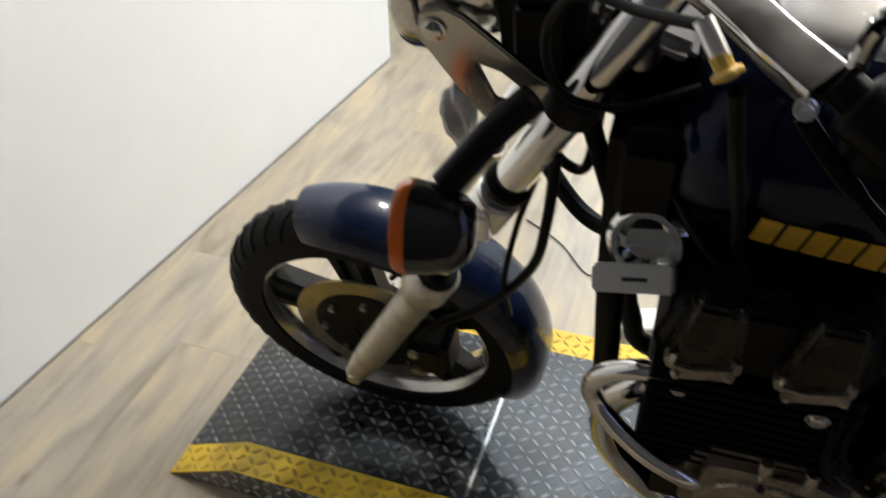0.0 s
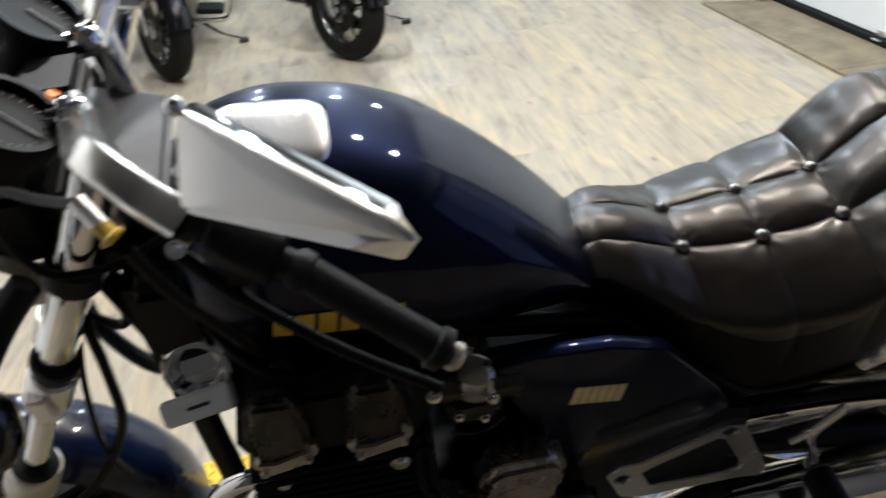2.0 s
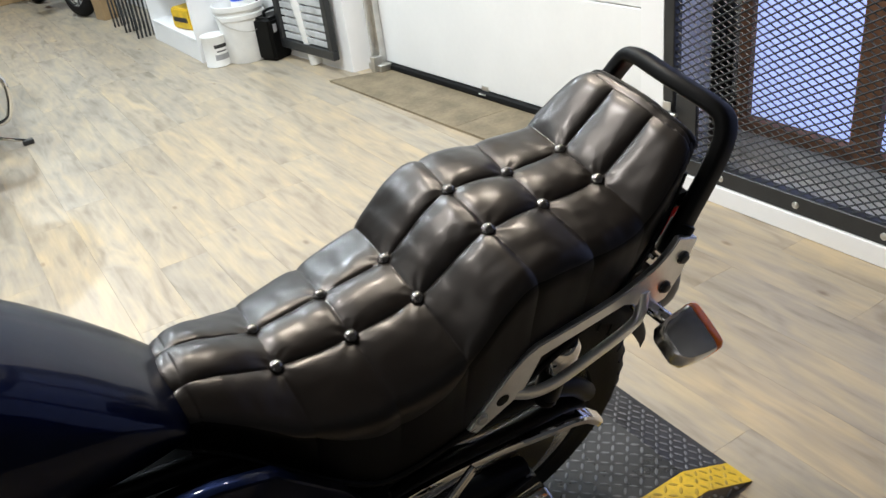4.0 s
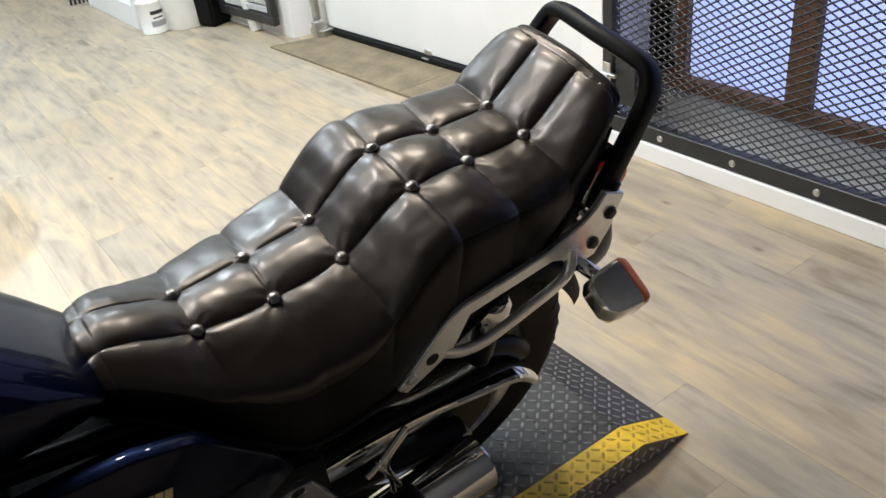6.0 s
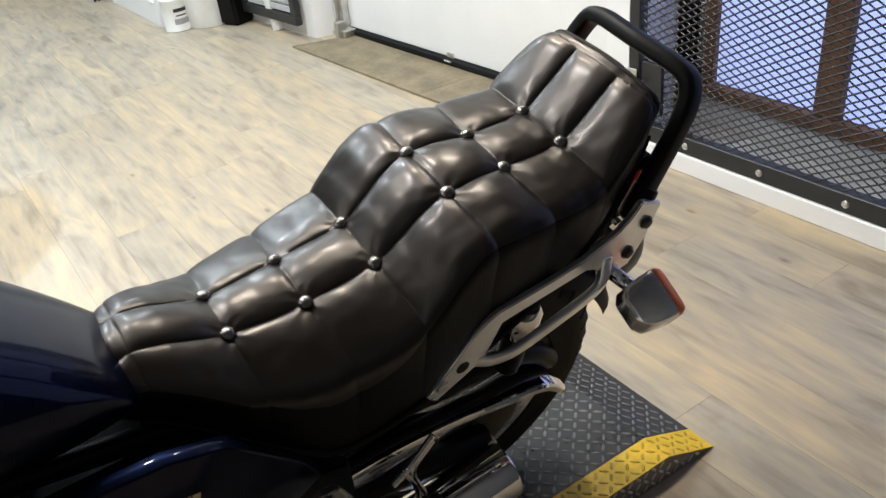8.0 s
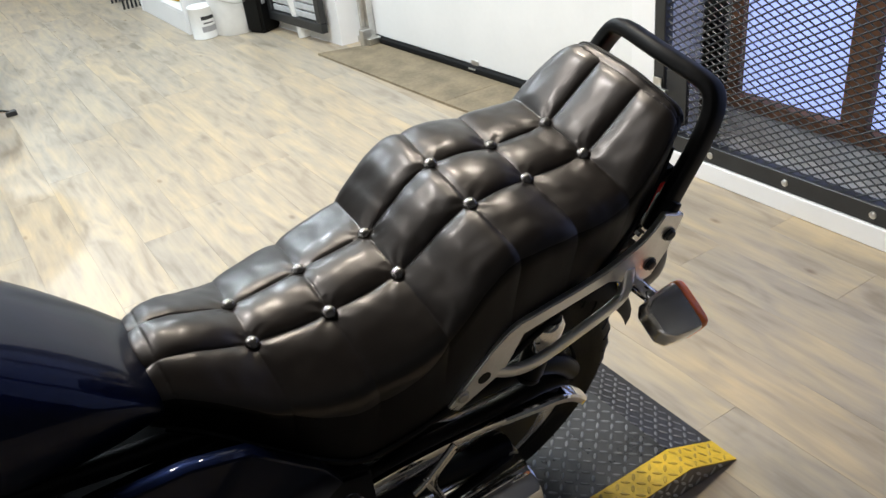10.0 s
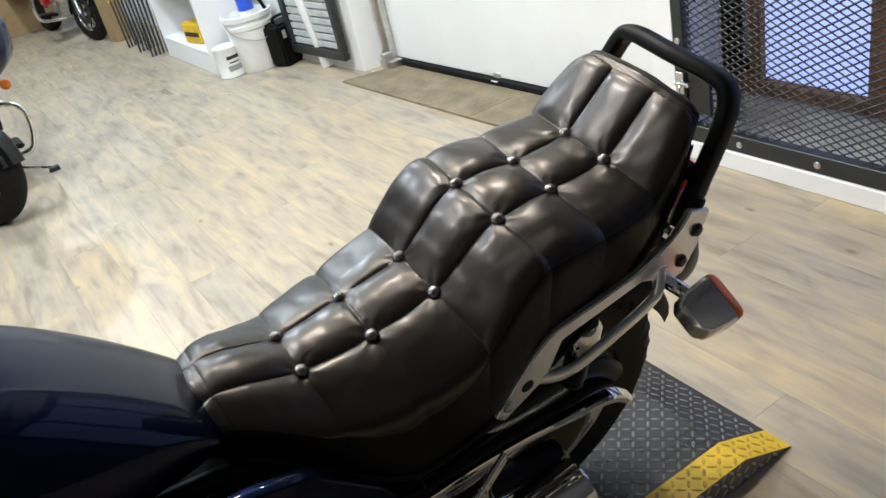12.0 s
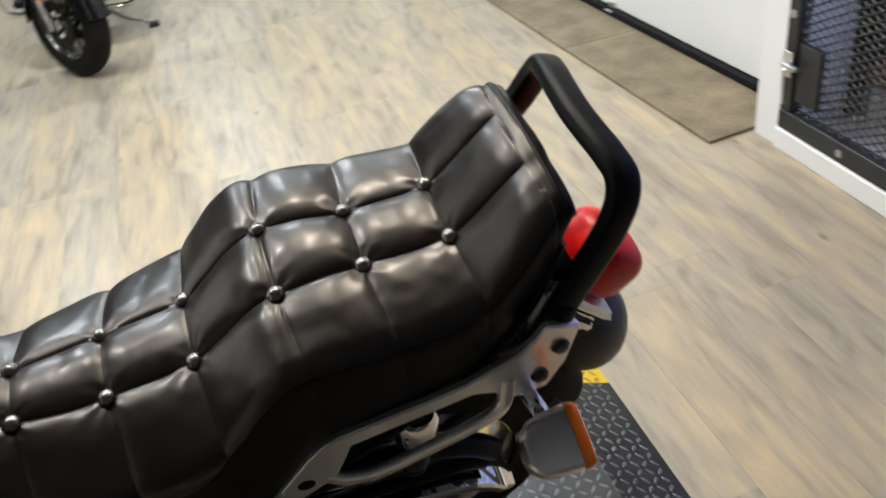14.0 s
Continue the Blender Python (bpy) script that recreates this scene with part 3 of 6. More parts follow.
def wheel(parent, c, R, half, rim_r, spoke, front):
    """A cast wheel: tyre, rim, spokes, hub; its axle along v."""
    c = Vector(c)
    bm = bm_new()
    prof = []
    h = R - rim_r
    for i in range(17):
        a = math.pi * i / 16
        prof.append((-half * math.cos(a) * (1 if abs(math.cos(a)) < 0.95 else 0.9), rim_r + h * math.sin(a) ** 0.62))
    prof += [(half * 0.6, rim_r - 0.006), (-half * 0.6, rim_r - 0.006)]
    turned(bm, c, (0, 1, 0), prof + [prof[0]], seg=96, cap=False)
    tyre = part("tyre", bm, M_rubber, parent, "black rubber tyre")
    bm = bm_new()
    n = 42
    for k in range(n):
        for sg in (-1, 1):
            a0 = 2 * math.pi * (k + (0.5 if sg > 0 else 0)) / n
            pts = []
            for t in (0.04, 0.35, 0.66, 0.9):
                vv = sg * half * t
                rr = rim_r + h * math.sqrt(max(0.0, 1 - t * t)) ** 0.62 + 0.0006
                ang = a0 + (0.11 * t)
                pts.append((c.x + rr * math.cos(ang), c.y + vv, c.z + rr * math.sin(ang)))
            hose(bm, pts, 0.0024, seg=4, n=2)
    tagged(part("tread_groove", bm, M_black, tyre, "tread grooves"), kind="stuff")
    bm = bm_new()
    w = half * 0.78
    turned(bm, c, (0, 1, 0), [(-w, rim_r + 0.004), (-w - 0.002, rim_r - 0.004), (-w + 0.006, rim_r - 0.010), (-w * 0.4, rim_r - 0.018), (w * 0.4, rim_r - 0.018),
                              (w - 0.006, rim_r - 0.010), (w + 0.002, rim_r - 0.004), (w, rim_r + 0.004), (w * 0.5, rim_r - 0.008), (-w * 0.5, rim_r - 0.008), (-w, rim_r + 0.004)], seg=72, cap=False)
    rim = part("rim", bm, M_alu, parent, "polished aluminium rim")
    bm = bm_new()
    turned(bm, c + Vector((0, -0.045, 0)), (0, 1, 0), [(0, 0.022), (0.004, 0.032), (0.02, 0.046), (0.07, 0.046), (0.086, 0.032), (0.09, 0.022)], seg=40)
    part("hub", bm, M_black, parent)
    for k in range(5):
        for ss in (-1, 1):
            bm = bm_new()
            a = 2 * math.pi * k / 5 + 0.45
            d0 = a + ss * 0.42
            d1 = a + ss * 0.13
            p0 = c + Vector((0.04 * math.cos(d0), -0.012, 0.04 * math.sin(d0)))
            p1 = c + Vector(((rim_r - 0.015) * math.cos(d1), -0.012, (rim_r - 0.015) * math.sin(d1)))
            d = (p1 - p0).normalized()
            n_ = Vector((0, 1, 0)).cross(d)
            lo, hi = 0.011, 0.014
            loops = []
            for p, s in ((p0, hi), (p0.lerp(p1, 0.5), lo), (p1, hi)):
                loops.append([p + n_ * s + Vector((0, -0.004, 0)), p + n_ * s * 0.6 + Vector((0, -0.012, 0)), p - n_ * s * 0.6 + Vector((0, -0.012, 0)), p - n_ * s + Vector((0, -0.004, 0)),
                              p - n_ * s + Vector((0, 0.028, 0)), p + n_ * s + Vector((0, 0.028, 0))])
            rings(bm, loops)
            part("spoke", bm, spoke, rim, smooth=25)
    return tyre


def disc(parent, c, r0, r1, v, mat):
    bm = bm_new()
    turned(bm, (c[0], v, c[2]), (0, 1, 0), [(0, r0), (0, r1), (0.005, r1), (0.005, r0), (0, r0)], seg=64, cap=False)
    d = part("brake_disc", bm, mat, parent, "steel brake disc")
    bm = bm_new()
    turned(bm, (c[0], v - 0.006, c[2]), (0, 1, 0), [(0, 0.03), (0, r0 - 0.02), (0.004, r0 + 0.006), (0.007, r0 + 0.006), (0.012, 0.03), (0, 0.03)], seg=48, cap=False)
    part("disc_carrier", bm, M_black, d)
    for k in range(8):
        a = 2 * math.pi * k / 8
        b2 = bm_new()
        rod(b2, (c[0] + (r0 - 0.012) * math.cos(a), v - 0.014, c[2] + (r0 - 0.012) * math.sin(a)), (c[0] + (r0 - 0.012) * math.cos(a), v - 0.002, c[2] + (r0 - 0.012) * math.sin(a)), 0.006, seg=6)
        part("bolt", b2, M_zinc, d)
    return d


FW, FR = (0.0, 0.04, 0.28), 0.28
front_wheel = new("front_wheel")
front_wheel.parent = bike
wheel(front_wheel, FW, FR, 0.048, 0.208, M_black, True)
disc(front_wheel, FW, 0.10, 0.142, 0.0, M_disc)
RW, RR = (1.42, 0.0, 0.318), 0.318
rear_wheel = new("rear_wheel")
rear_wheel.parent = bike
wheel(rear_wheel, RW, RR, 0.062, 0.208, M_black, False)

# fork legs
FA, FB = Vector((0.008, -0.078, 0.295)), Vector((0.390, -0.088, 1.04))
fd = (FB - FA).normalized()
for sgn in (0, 1):
    def fk(t, off=(0, 0, 0)):
        p = FA + fd * t + Vector(off)
        if sgn:
            p.y = 2 * FW[1] - p.y
        return p
    leg = part("fork_slider", turned(bm_new(), fk(-0.035), fk(1) - fk(0), [(0, 0.012), (0.006, 0.018), (0.03, 0.021), (0.06, 0.024), (0.12, 0.0265), (0.33, 0.0265), (0.352, 0.0275), (0.362, 0.034), (0.405, 0.034), (0.41, 0.031), (0.412, 0.024)], seg=28),
               M_alu_dull, bike, "weathered aluminium fork slider")
    bm = bm_new()
    rod(bm, fk(-0.03), fk(-0.05), 0.009, seg=10)
    part("drain_bolt", bm, M_steel_black, leg)
    bm = bm_new()
    turned(bm, fk(0.372), fk(1) - fk(0), [(0, 0.03), (0.012, 0.026), (0.014, 0.02)], seg=24)
    part("dust_seal", bm, M_grip, leg, "black rubber dust seal")
    tube_ = part("fork_tube", turned(bm_new(), fk(0.37), fk(1) - fk(0), [(0, 0.0165), (0.485, 0.0165), (0.490, 0.013)], seg=28), M_chrome, bike, "chrome fork tube")
    cover = part("fork_cover", turned(bm_new(), fk(0.605), fk(1) - fk(0), [(0, 0.0205), (0.004, 0.0220), (0.30, 0.0220), (0.304, 0.020)], seg=28), M_chrome, bike, "chrome upper fork cover")
    bm = bm_new()
    turned(bm, fk(0.591), fk(1) - fk(0), [(0, 0.024), (0.003, 0.0275), (0.011, 0.0275), (0.014, 0.024)], seg=24)
    part("rubber_ring", bm, M_grip, cover)
    clamp = part("signal_clamp", turned(bm_new(), fk(0.525), fk(1) - fk(0), [(0, 0.0215), (0.003, 0.0275), (0.05, 0.0275), (0.054, 0.024)], seg=24), M_silver, bike, "silver fork clamp")
    bm = bm_new()
    box(bm, -0.012, -0.034, -0.012, 0.012, 0.0, 0.03, 0.003, 2, Matrix.Translation(fk(0.54, (0.0, -0.004, 0.0))))
    part("bolt", bm, M_silver, clamp)
    bm = bm_new()
    turned(bm, fk(0.735), fk(1) - fk(0), [(0, 0.026), (0.004, 0.029), (0.030, 0.029), (0.034, 0.026)], seg=24)
    part("lower_clamp", bm, M_black, bike)
bm = bm_new()
q = FA + fd * 0.74
slab(bm, [(q.x - 0.03, q.z - 0.02), (q.x + 0.07, q.z - 0.04), (q.x + 0.075, q.z), (q.x - 0.025, q.z + 0.02)], -0.06, 0.15, 0.006)
part("lower_yoke", bm, M_black, bike)
bm = bm_new()
q = FA + fd * 0.83
slab(bm, [(q.x - 0.035, q.z - 0.016), (q.x + 0.06, q.z - 0.05), (q.x + 0.068, q.z - 0.026), (q.x - 0.03, q.z + 0.008)], -0.055, 0.125, 0.010, 3)
part("upper_yoke", bm, material("dark_grey_casting", (0.10, 0.10, 0.105), 0.5, vary=0.2, scale=20), bike, "dark grey upper yoke")
bm = bm_new()
rod(bm, (FW[0], -0.10, FW[2]), (FW[0], 0.18, FW[2]), 0.011, seg=16)
part("axle", bm, M_zinc, front_wheel)
# brake caliper behind the left fork leg
bm = bm_new()
box(bm, 0.075, -0.055, 0.27, 0.155, 0.02, 0.36, 0.012, 3)
cal = part("brake_caliper", bm, M_black, bike, "black brake caliper")
for z in (0.29, 0.34):
    part("bolt", rod(bm_new(), (0.10, -0.062, z), (0.10, -0.05, z), 0.009, seg=6), M_zinc, cal)

# front mudguard: a deep-sided hoop over the tyre
bm = bm_new()
loops = []
for i in range(41):
    a = radians(-28 + 135 * i / 40)
    loop = []
    for j in range(15):
        s = -1 + 2 * j / 14
        vv = FW[1] + 0.066 * math.sin(s * 1.35) / math.sin(1.35)
        rr = FR + 0.024 - 0.050 * (abs(s) ** 2.6)
        tp = 1.0 - 0.25 * (abs(i - 20) / 20) ** 6
        loop.append((FW[0] + rr * math.cos(a), FW[1] + (vv - FW[1]) * tp, FW[2] + rr * math.sin(a)))
    loops.append(loop)
outer = [[bm.verts.new(p) for p in lp] for lp in loops]
for a, b in zip(outer, outer[1:]):
    for k in range(14):
        bm.faces.new((a[k], a[k + 1], b[k + 1], b[k]))
bmesh.ops.recalc_face_normals(bm, faces=bm.faces)
bmesh.ops.solidify(bm, geom=bm.faces[:], thickness=0.0025)
mud = part("front_mudguard", bm, M_fender, bike, "glossy dark blue front mudguard")
for sv in (-1, 1):
    bm = bm_new()
    hose(bm, [(0.0, FW[1] + sv * 0.062, FW[2] + 0.02), (0.10, FW[1] + sv * 0.066, FW[2] + 0.16), (0.15, FW[1] + sv * 0.06, FW[2] + 0.24)], 0.006, seg=8)
    part("stay", bm, M_black, mud)

# ---- seat ----
TOP = [(0.885, 0.768), (0.892, 0.794), (0.904, 0.811), (0.922, 0.817), (0.95, 0.811), (0.985, 0.797), (1.03, 0.781), (1.08, 0.779), (1.133, 0.785), (1.19, 0.790), (1.233, 0.800), (1.27, 0.826), (1.305, 0.857), (1.342, 0.876),
       (1.38, 0.877), (1.44, 0.872), (1.50, 0.871), (1.54, 0.877), (1.565, 0.895), (1.60, 0.929), (1.622, 0.950), (1.638, 0.958), (1.652, 0.953), (1.662, 0.934)]
HALF = [(0.885, 0.058), (0.92, 0.080), (0.98, 0.102), (1.03, 0.121), (1.13, 0.147), (1.24, 0.153), (1.34, 0.149), (1.44, 0.146), (1.54, 0.138), (1.60, 0.125), (1.638, 0.112), (1.662, 0.100)]
LOW = [(0.885, 0.735), (0.92, 0.728), (0.985, 0.678), (1.06, 0.615), (1.125, 0.582), (1.25, 0.606), (1.43, 0.678), (1.56, 0.758), (1.61, 0.812), (1.635, 0.86), (1.652, 0.905), (1.662, 0.92)]
DROP = [(0.885, 0.012), (0.95, 0.024), (1.03, 0.034), (1.13, 0.040), (1.24, 0.027), (1.34, 0.012), (1.44, 0.012), (1.54, 0.014), (1.60, 0.008), (1.662, 0.006)]
SEAM = [(0.885, 0.022), (0.95, 0.035), (1.03, 0.052), (1.14, 0.080), (1.20, 0.064), (1.26, 0.040), (1.34, 0.026), (1.44, 0.026), (1.54, 0.028), (1.60, 0.024), (1.662, 0.012)]
FLARE = [(0.885, -0.02), (1.0, 0.0), (1.13, 0.0), (1.28, -0.01), (1.5, -0.03), (1.662, -0.04)]
BUT = [(1.03, 0.036), (1.133, 0.0435), (1.235, 0.044), (1.342, 0.048), (1.44, 0.042), (1.54, 0.042)]
ROWV = [(0.885, 0.028), (0.915, 0.032)] + BUT + [(1.627, 0.042), (1.662, 0.042)]
CUTS = [0.916] + [b[0] for b in BUT] + [1.628]
ROUND, FALL = 0.030, 1.8
U0, U1, NU = 0.885, 1.662, 560
NC, NO, NK = 20, 46, 18


@functools.lru_cache(None)
def section(u):
    """Crown, half width, lowest edge, fall to the shoulder, flare of the skirt and the arc length from the middle to the seam."""
    tp, hw, lw, dr, fl = (smooth_interp(u, t) for t in (TOP, HALF, LOW, DROP, FLARE))
    rd = min(ROUND, (tp - dr - lw) * 0.5, hw * 0.5)
    flat = hw - rd
    for _ in range(4):
        # the shoulder takes up the slope at which the crown falls away
        g0 = math.atan(FALL * dr / flat)
        flat = hw - rd * (1 - math.sin(g0))
    over, turn_ = max(0.0, smooth_interp(u, SEAM) - dr), rd * math.cos(g0)
    arc = (math.acos(math.cos(g0) - over / rd) - g0) * rd if over < turn_ else rd * (math.pi / 2 - g0) + over - turn_
    return tp, hw, lw, dr, fl, rd, flat, flat + max(arc, 0.004), g0


def seat_base(u, s):
    """A point of the cushion without its tufts; s: arc length from the middle, negative on the near side."""
    tp, hw, lw, dr, fl, rd, flat, seam, g0 = section(u)
    a = abs(s)
    brow = tp - dr - rd * math.cos(g0)
    if a <= flat:
        v, w = a, tp - dr * (a / flat) ** FALL
    elif a <= flat + rd * (math.pi / 2 - g0):
        g = g0 + (a - flat) / rd
        v, w = hw - rd * (1 - math.sin(g)), brow + rd * math.cos(g)
    else:
        v, w = hw, brow - (a - flat - rd * (math.pi / 2 - g0))
    if w < brow:
        v *= 1 + fl * ((brow - w) / max(brow - lw, 0.01)) ** 1.6
    return Vector((u, math.copysign(v, s), w))


def seat_length(u):
    tp, hw, lw, dr, fl, rd, flat, seam, g0 = section(u)
    return flat + rd * (math.pi / 2 - g0) + max(tp - dr - rd * math.cos(g0) - lw, 0.002)


def swell(a, p=2.5):
    return max(0.0, 1 - abs(2 * a - 1) ** p)


def tuft(u, s):
    """How far the padding stands out at a place of the cushion."""
    seam = section(u)[7]
    a = abs(s)
    vb = smooth_interp(u, ROWV)
    over = max(0.0, a - vb)
    uu = u - 0.09 * over
    if a < vb:
        across, edge = swell(0.5 + 0.5 * s / vb, 2.6), 0.0
    else:
        b = min(1.0, over / max(seam - vb, 0.01))
        across = 1 - (1 - 2 * b) ** 2 * abs(1 - 2 * b) ** 0.6 if b < 0.5 else 1 - 0.15 * (2 * b - 1) ** 2.0
        edge = b
    if uu <= CUTS[0]:
        along, high = swell(0.5 * max(0.0, (uu - U0)) / (CUTS[0] - U0) + 0.5, 2.2), 0.005
    elif uu >= CUTS[-1]:
        along, high = swell(0.5 * min(1.0, (uu - CUTS[-1]) / 0.034), 2.4), 0.003
        across = 0.5 + 0.5 * across
    else:
        k = max(i for i in range(len(CUTS) - 1) if uu >= CUTS[i])
        g = (uu - CUTS[k]) / (CUTS[k + 1] - CUTS[k])
        along = swell(g, 2.7)
        along = 1 - (1 - along) * (1 - 0.2 * edge ** 2)
        high = (0.006, 0.0085, 0.009, 0.010, 0.009, 0.0085, 0.008)[k]
        if k == len(CUTS) - 2 and g > 0.5:
            along = max(along, 1 - 0.8 * (2 * g - 1) ** 3)
    h = high * (across * along) ** 0.62
    r = min(math.hypot(u - ub, a - vv) for ub, vv in BUT)
    h -= 0.0035 * math.exp(-r / 0.009)
    # short puckers that run out from the buttons
    if r < 0.05 and a > 0.02:
        ub, vv = min(BUT, key=lambda q: math.hypot(u - q[0], a - q[1]))
        ang = math.atan2(a - vv, u - ub)
        h += 0.0005 * math.exp(-abs(r - 0.018) / 0.012) * math.sin(7 * ang + ub * 40)
    p = Vector((u * 17, s * 17, 0.3))
    return h + 0.0016 * noise.noise(p) + 0.0006 * noise.noise(p * 3.1)


top_bm = bm_new()
top_rows, left_rows, right_rows = [], [], []
for i in range(NU + 1):
    u = U0 + (U1 - U0) * i / NU
    seam, total, vb = section(u)[7], seat_length(u), smooth_interp(u, ROWV)
    steps = [seam + (vb - seam) * k / NO for k in range(NO)] + [vb - vb * k / NC for k in range(NC)]
    cols = [-x for x in steps] + [0.0] + steps[::-1]
    e = 0.0012
    row = []
    for s in cols:
        p = seat_base(u, s)
        pu = seat_base(min(u + e, U1), s) - seat_base(max(u - e, U0), s)
        ps = seat_base(u, s + e) - seat_base(u, s - e)
        n = pu.cross(ps)
        n = n.normalized() if n.length > 1e-12 else Vector((0, 0, 1))
        fade = min(1.0, (u - U0) / 0.012, (U1 - u) / 0.006)
        row.append(p + n * tuft(u, s) * fade)
    top_rows.append([top_bm.verts.new(p) for p in row])
    for sg, rows_, end, edge_vert in ((-1, left_rows, row[0], top_rows[-1][0]), (1, right_rows, row[-1], top_rows[-1][-1])):
        # the side runs on from the padding and hangs to the base
        pts = []
        lip = end - seat_base(u, sg * seam)
        for k in range(1, NK + 1):
            q = seat_base(u, sg * (seam + (max(total, seam + 0.003) - seam) * k / NK))
            q += lip * (1 - k / NK) ** 1.3
            q.y += sg * 0.0022 * min(1.0, k / 9) * noise.noise(Vector((u * 9, q.z * 9, sg * 5.0)))
            pts.append(q)
        rows_.append([edge_vert] + [top_bm.verts.new(p) for p in pts])
for a, b in zip(top_rows, top_rows[1:]):
    for k in range(len(a) - 1):
        top_bm.faces.new((a[k], b[k], b[k + 1], a[k + 1]))
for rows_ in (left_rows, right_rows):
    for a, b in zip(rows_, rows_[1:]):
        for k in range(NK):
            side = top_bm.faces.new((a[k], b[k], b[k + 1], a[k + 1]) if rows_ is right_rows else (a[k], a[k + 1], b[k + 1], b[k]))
            # Side faces take the darker leather, so their shade lies in the material.
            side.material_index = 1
# the nose and the back of the cushion
for row, l_, r_ in ((top_rows[0], left_rows[0], right_rows[0]), (top_rows[-1], left_rows[-1], right_rows[-1])):
    top_bm.faces.new(l_[::-1][:-1] + row + r_[1:])
bmesh.ops.recalc_face_normals(top_bm, faces=top_bm.faces)
seat = part("seat", top_bm, M_leather, bike, "black button-tufted leather seat", smooth=70)
seat.data.materials.append(M_leather_shade)


def hem(u, sg):
    return seat_base(u, sg * seat_length(u))


bm = bm_new()
rows = [(hem(0.90 + 0.745 * i / 30, -1), hem(0.90 + 0.745 * i / 30, 1)) for i in range(31)]
rings(bm, [[a * 0.97 + b * 0.03 + Vector((0, 0, 0.012)), b * 0.97 + a * 0.03 + Vector((0, 0, 0.012)), b * 0.97 + a * 0.03 + Vector((0, 0, 0.004)), a * 0.97 + b * 0.03 + Vector((0, 0, 0.004))] for a, b in rows])
bmesh.ops.recalc_face_normals(bm, faces=bm.faces)
part("seat_base", bm, M_black, seat, "black seat base")
bm = bm_new()
hose(bm, [hem(0.9 + 0.745 * i / 40, -1) + Vector((0, -0.002, 0.002)) for i in range(41)], 0.005, seg=8, n=1)
part("piping", bm, M_black, seat)
# binding along the top edge of the backrest
bm = bm_new()
hose(bm, [seat_base(1.640, s) + Vector((0.004, 0, -0.0005)) for s in np.linspace(-section(1.640)[7], section(1.640)[7], 25)], 0.0042, seg=8, n=1)
part("binding", bm, M_leather_shade, seat, "black binding of the backrest")
bm = bm_new()
turned(bm, (0, 0, 0), (0, 0, 1), [(-0.005, 0.007), (0, 0.0102), (0.003, 0.0102), (0.0055, 0.0085), (0.0078, 0.0055), (0.009, 0.0018)], seg=18)
first = part("button", bm, M_button, seat, "worn metal upholstery button")
n_b = 0
for ub, vb in BUT:
    for sg in (-1, 1):
        o = first if n_b == 0 else new("button", first.data)
        o.parent = seat
        p = seat_base(ub, sg * vb)
        slope = math.atan2(smooth_interp(ub + 0.02, TOP) - smooth_interp(ub - 0.02, TOP), 0.04)
        o.matrix_basis = Matrix.Translation(p + Vector((0, 0, -0.0008))) @ Matrix.Rotation(-slope, 4, "Y") @ Matrix.Rotation(radians(-8 * sg), 4, "X")
        n_b += 1

# ---- tank ----
TK = [(0.425, 0.93, 0.875, 0.03), (0.432, 0.965, 0.855, 0.075), (0.46, 1.008, 0.830, 0.115), (0.50, 1.034, 0.812, 0.134), (0.56, 1.044, 0.802, 0.140), (0.63, 1.034, 0.790, 0.140), (0.70, 1.006, 0.778, 0.136),
      (0.76, 0.962, 0.768, 0.126), (0.82, 0.906, 0.760, 0.110), (0.87, 0.850, 0.756, 0.092), (0.905, 0.806, 0.756, 0.074), (0.915, 0.798, 0.762, 0.05)]


def tank_point(u, a, grow=0.0):
    tp, bt, hw = (smooth_interp(u, TK, k) for k in (1, 2, 3))
    z0 = bt + (tp - bt) * 0.42
    ca, sa = math.cos(a), math.sin(a)
    v = (hw + grow) * math.copysign(abs(ca) ** 0.72, ca)
    w = z0 + ((tp - z0 + grow) * abs(sa) ** 0.9 if sa > 0 else -(z0 - bt + grow) * abs(sa) ** 0.72)
    return Vector((u, v, w))


bm = bm_new()
us = [0.425 + 0.49 * (0.5 - 0.5 * math.cos(math.pi * i / 60)) for i in range(61)]
rings(bm, [[tank_point(u, 2 * math.pi * k / 56) for k in range(56)] for u in us])
bmesh.ops.recalc_face_normals(bm, faces=bm.faces)
tank = part("fuel_tank", bm, M_tank, bike, "glossy midnight blue fuel tank", smooth=60)
# filler cap
CAPM = Matrix.Translation((0.562, -0.024, 1.033)) @ Matrix.Rotation(radians(6), 4, "Y") @ Matrix.Rotation(radians(14), 4, "X")
bm = bm_new()
blob(bm, CAPM @ Matrix.Translation((0, 0, 0.001)), 0.060, 0.046, 0.018, 0.5)
cap = part("filler_cap", bm, M_cap, tank, "satin chrome filler cap lid")
bm = bm_new()
box(bm, -0.063, -0.049, -0.014, 0.063, 0.049, 0.001, 0.005, 2, CAPM)
part("cap_frame", bm, M_gloss_black, cap)
bm = bm_new()
rod(bm, CAPM @ Vector((0.05, -0.02, 0.008)), CAPM @ Vector((0.05, 0.02, 0.008)), 0.006, seg=12)
part("hinge", bm, M_chrome, cap)
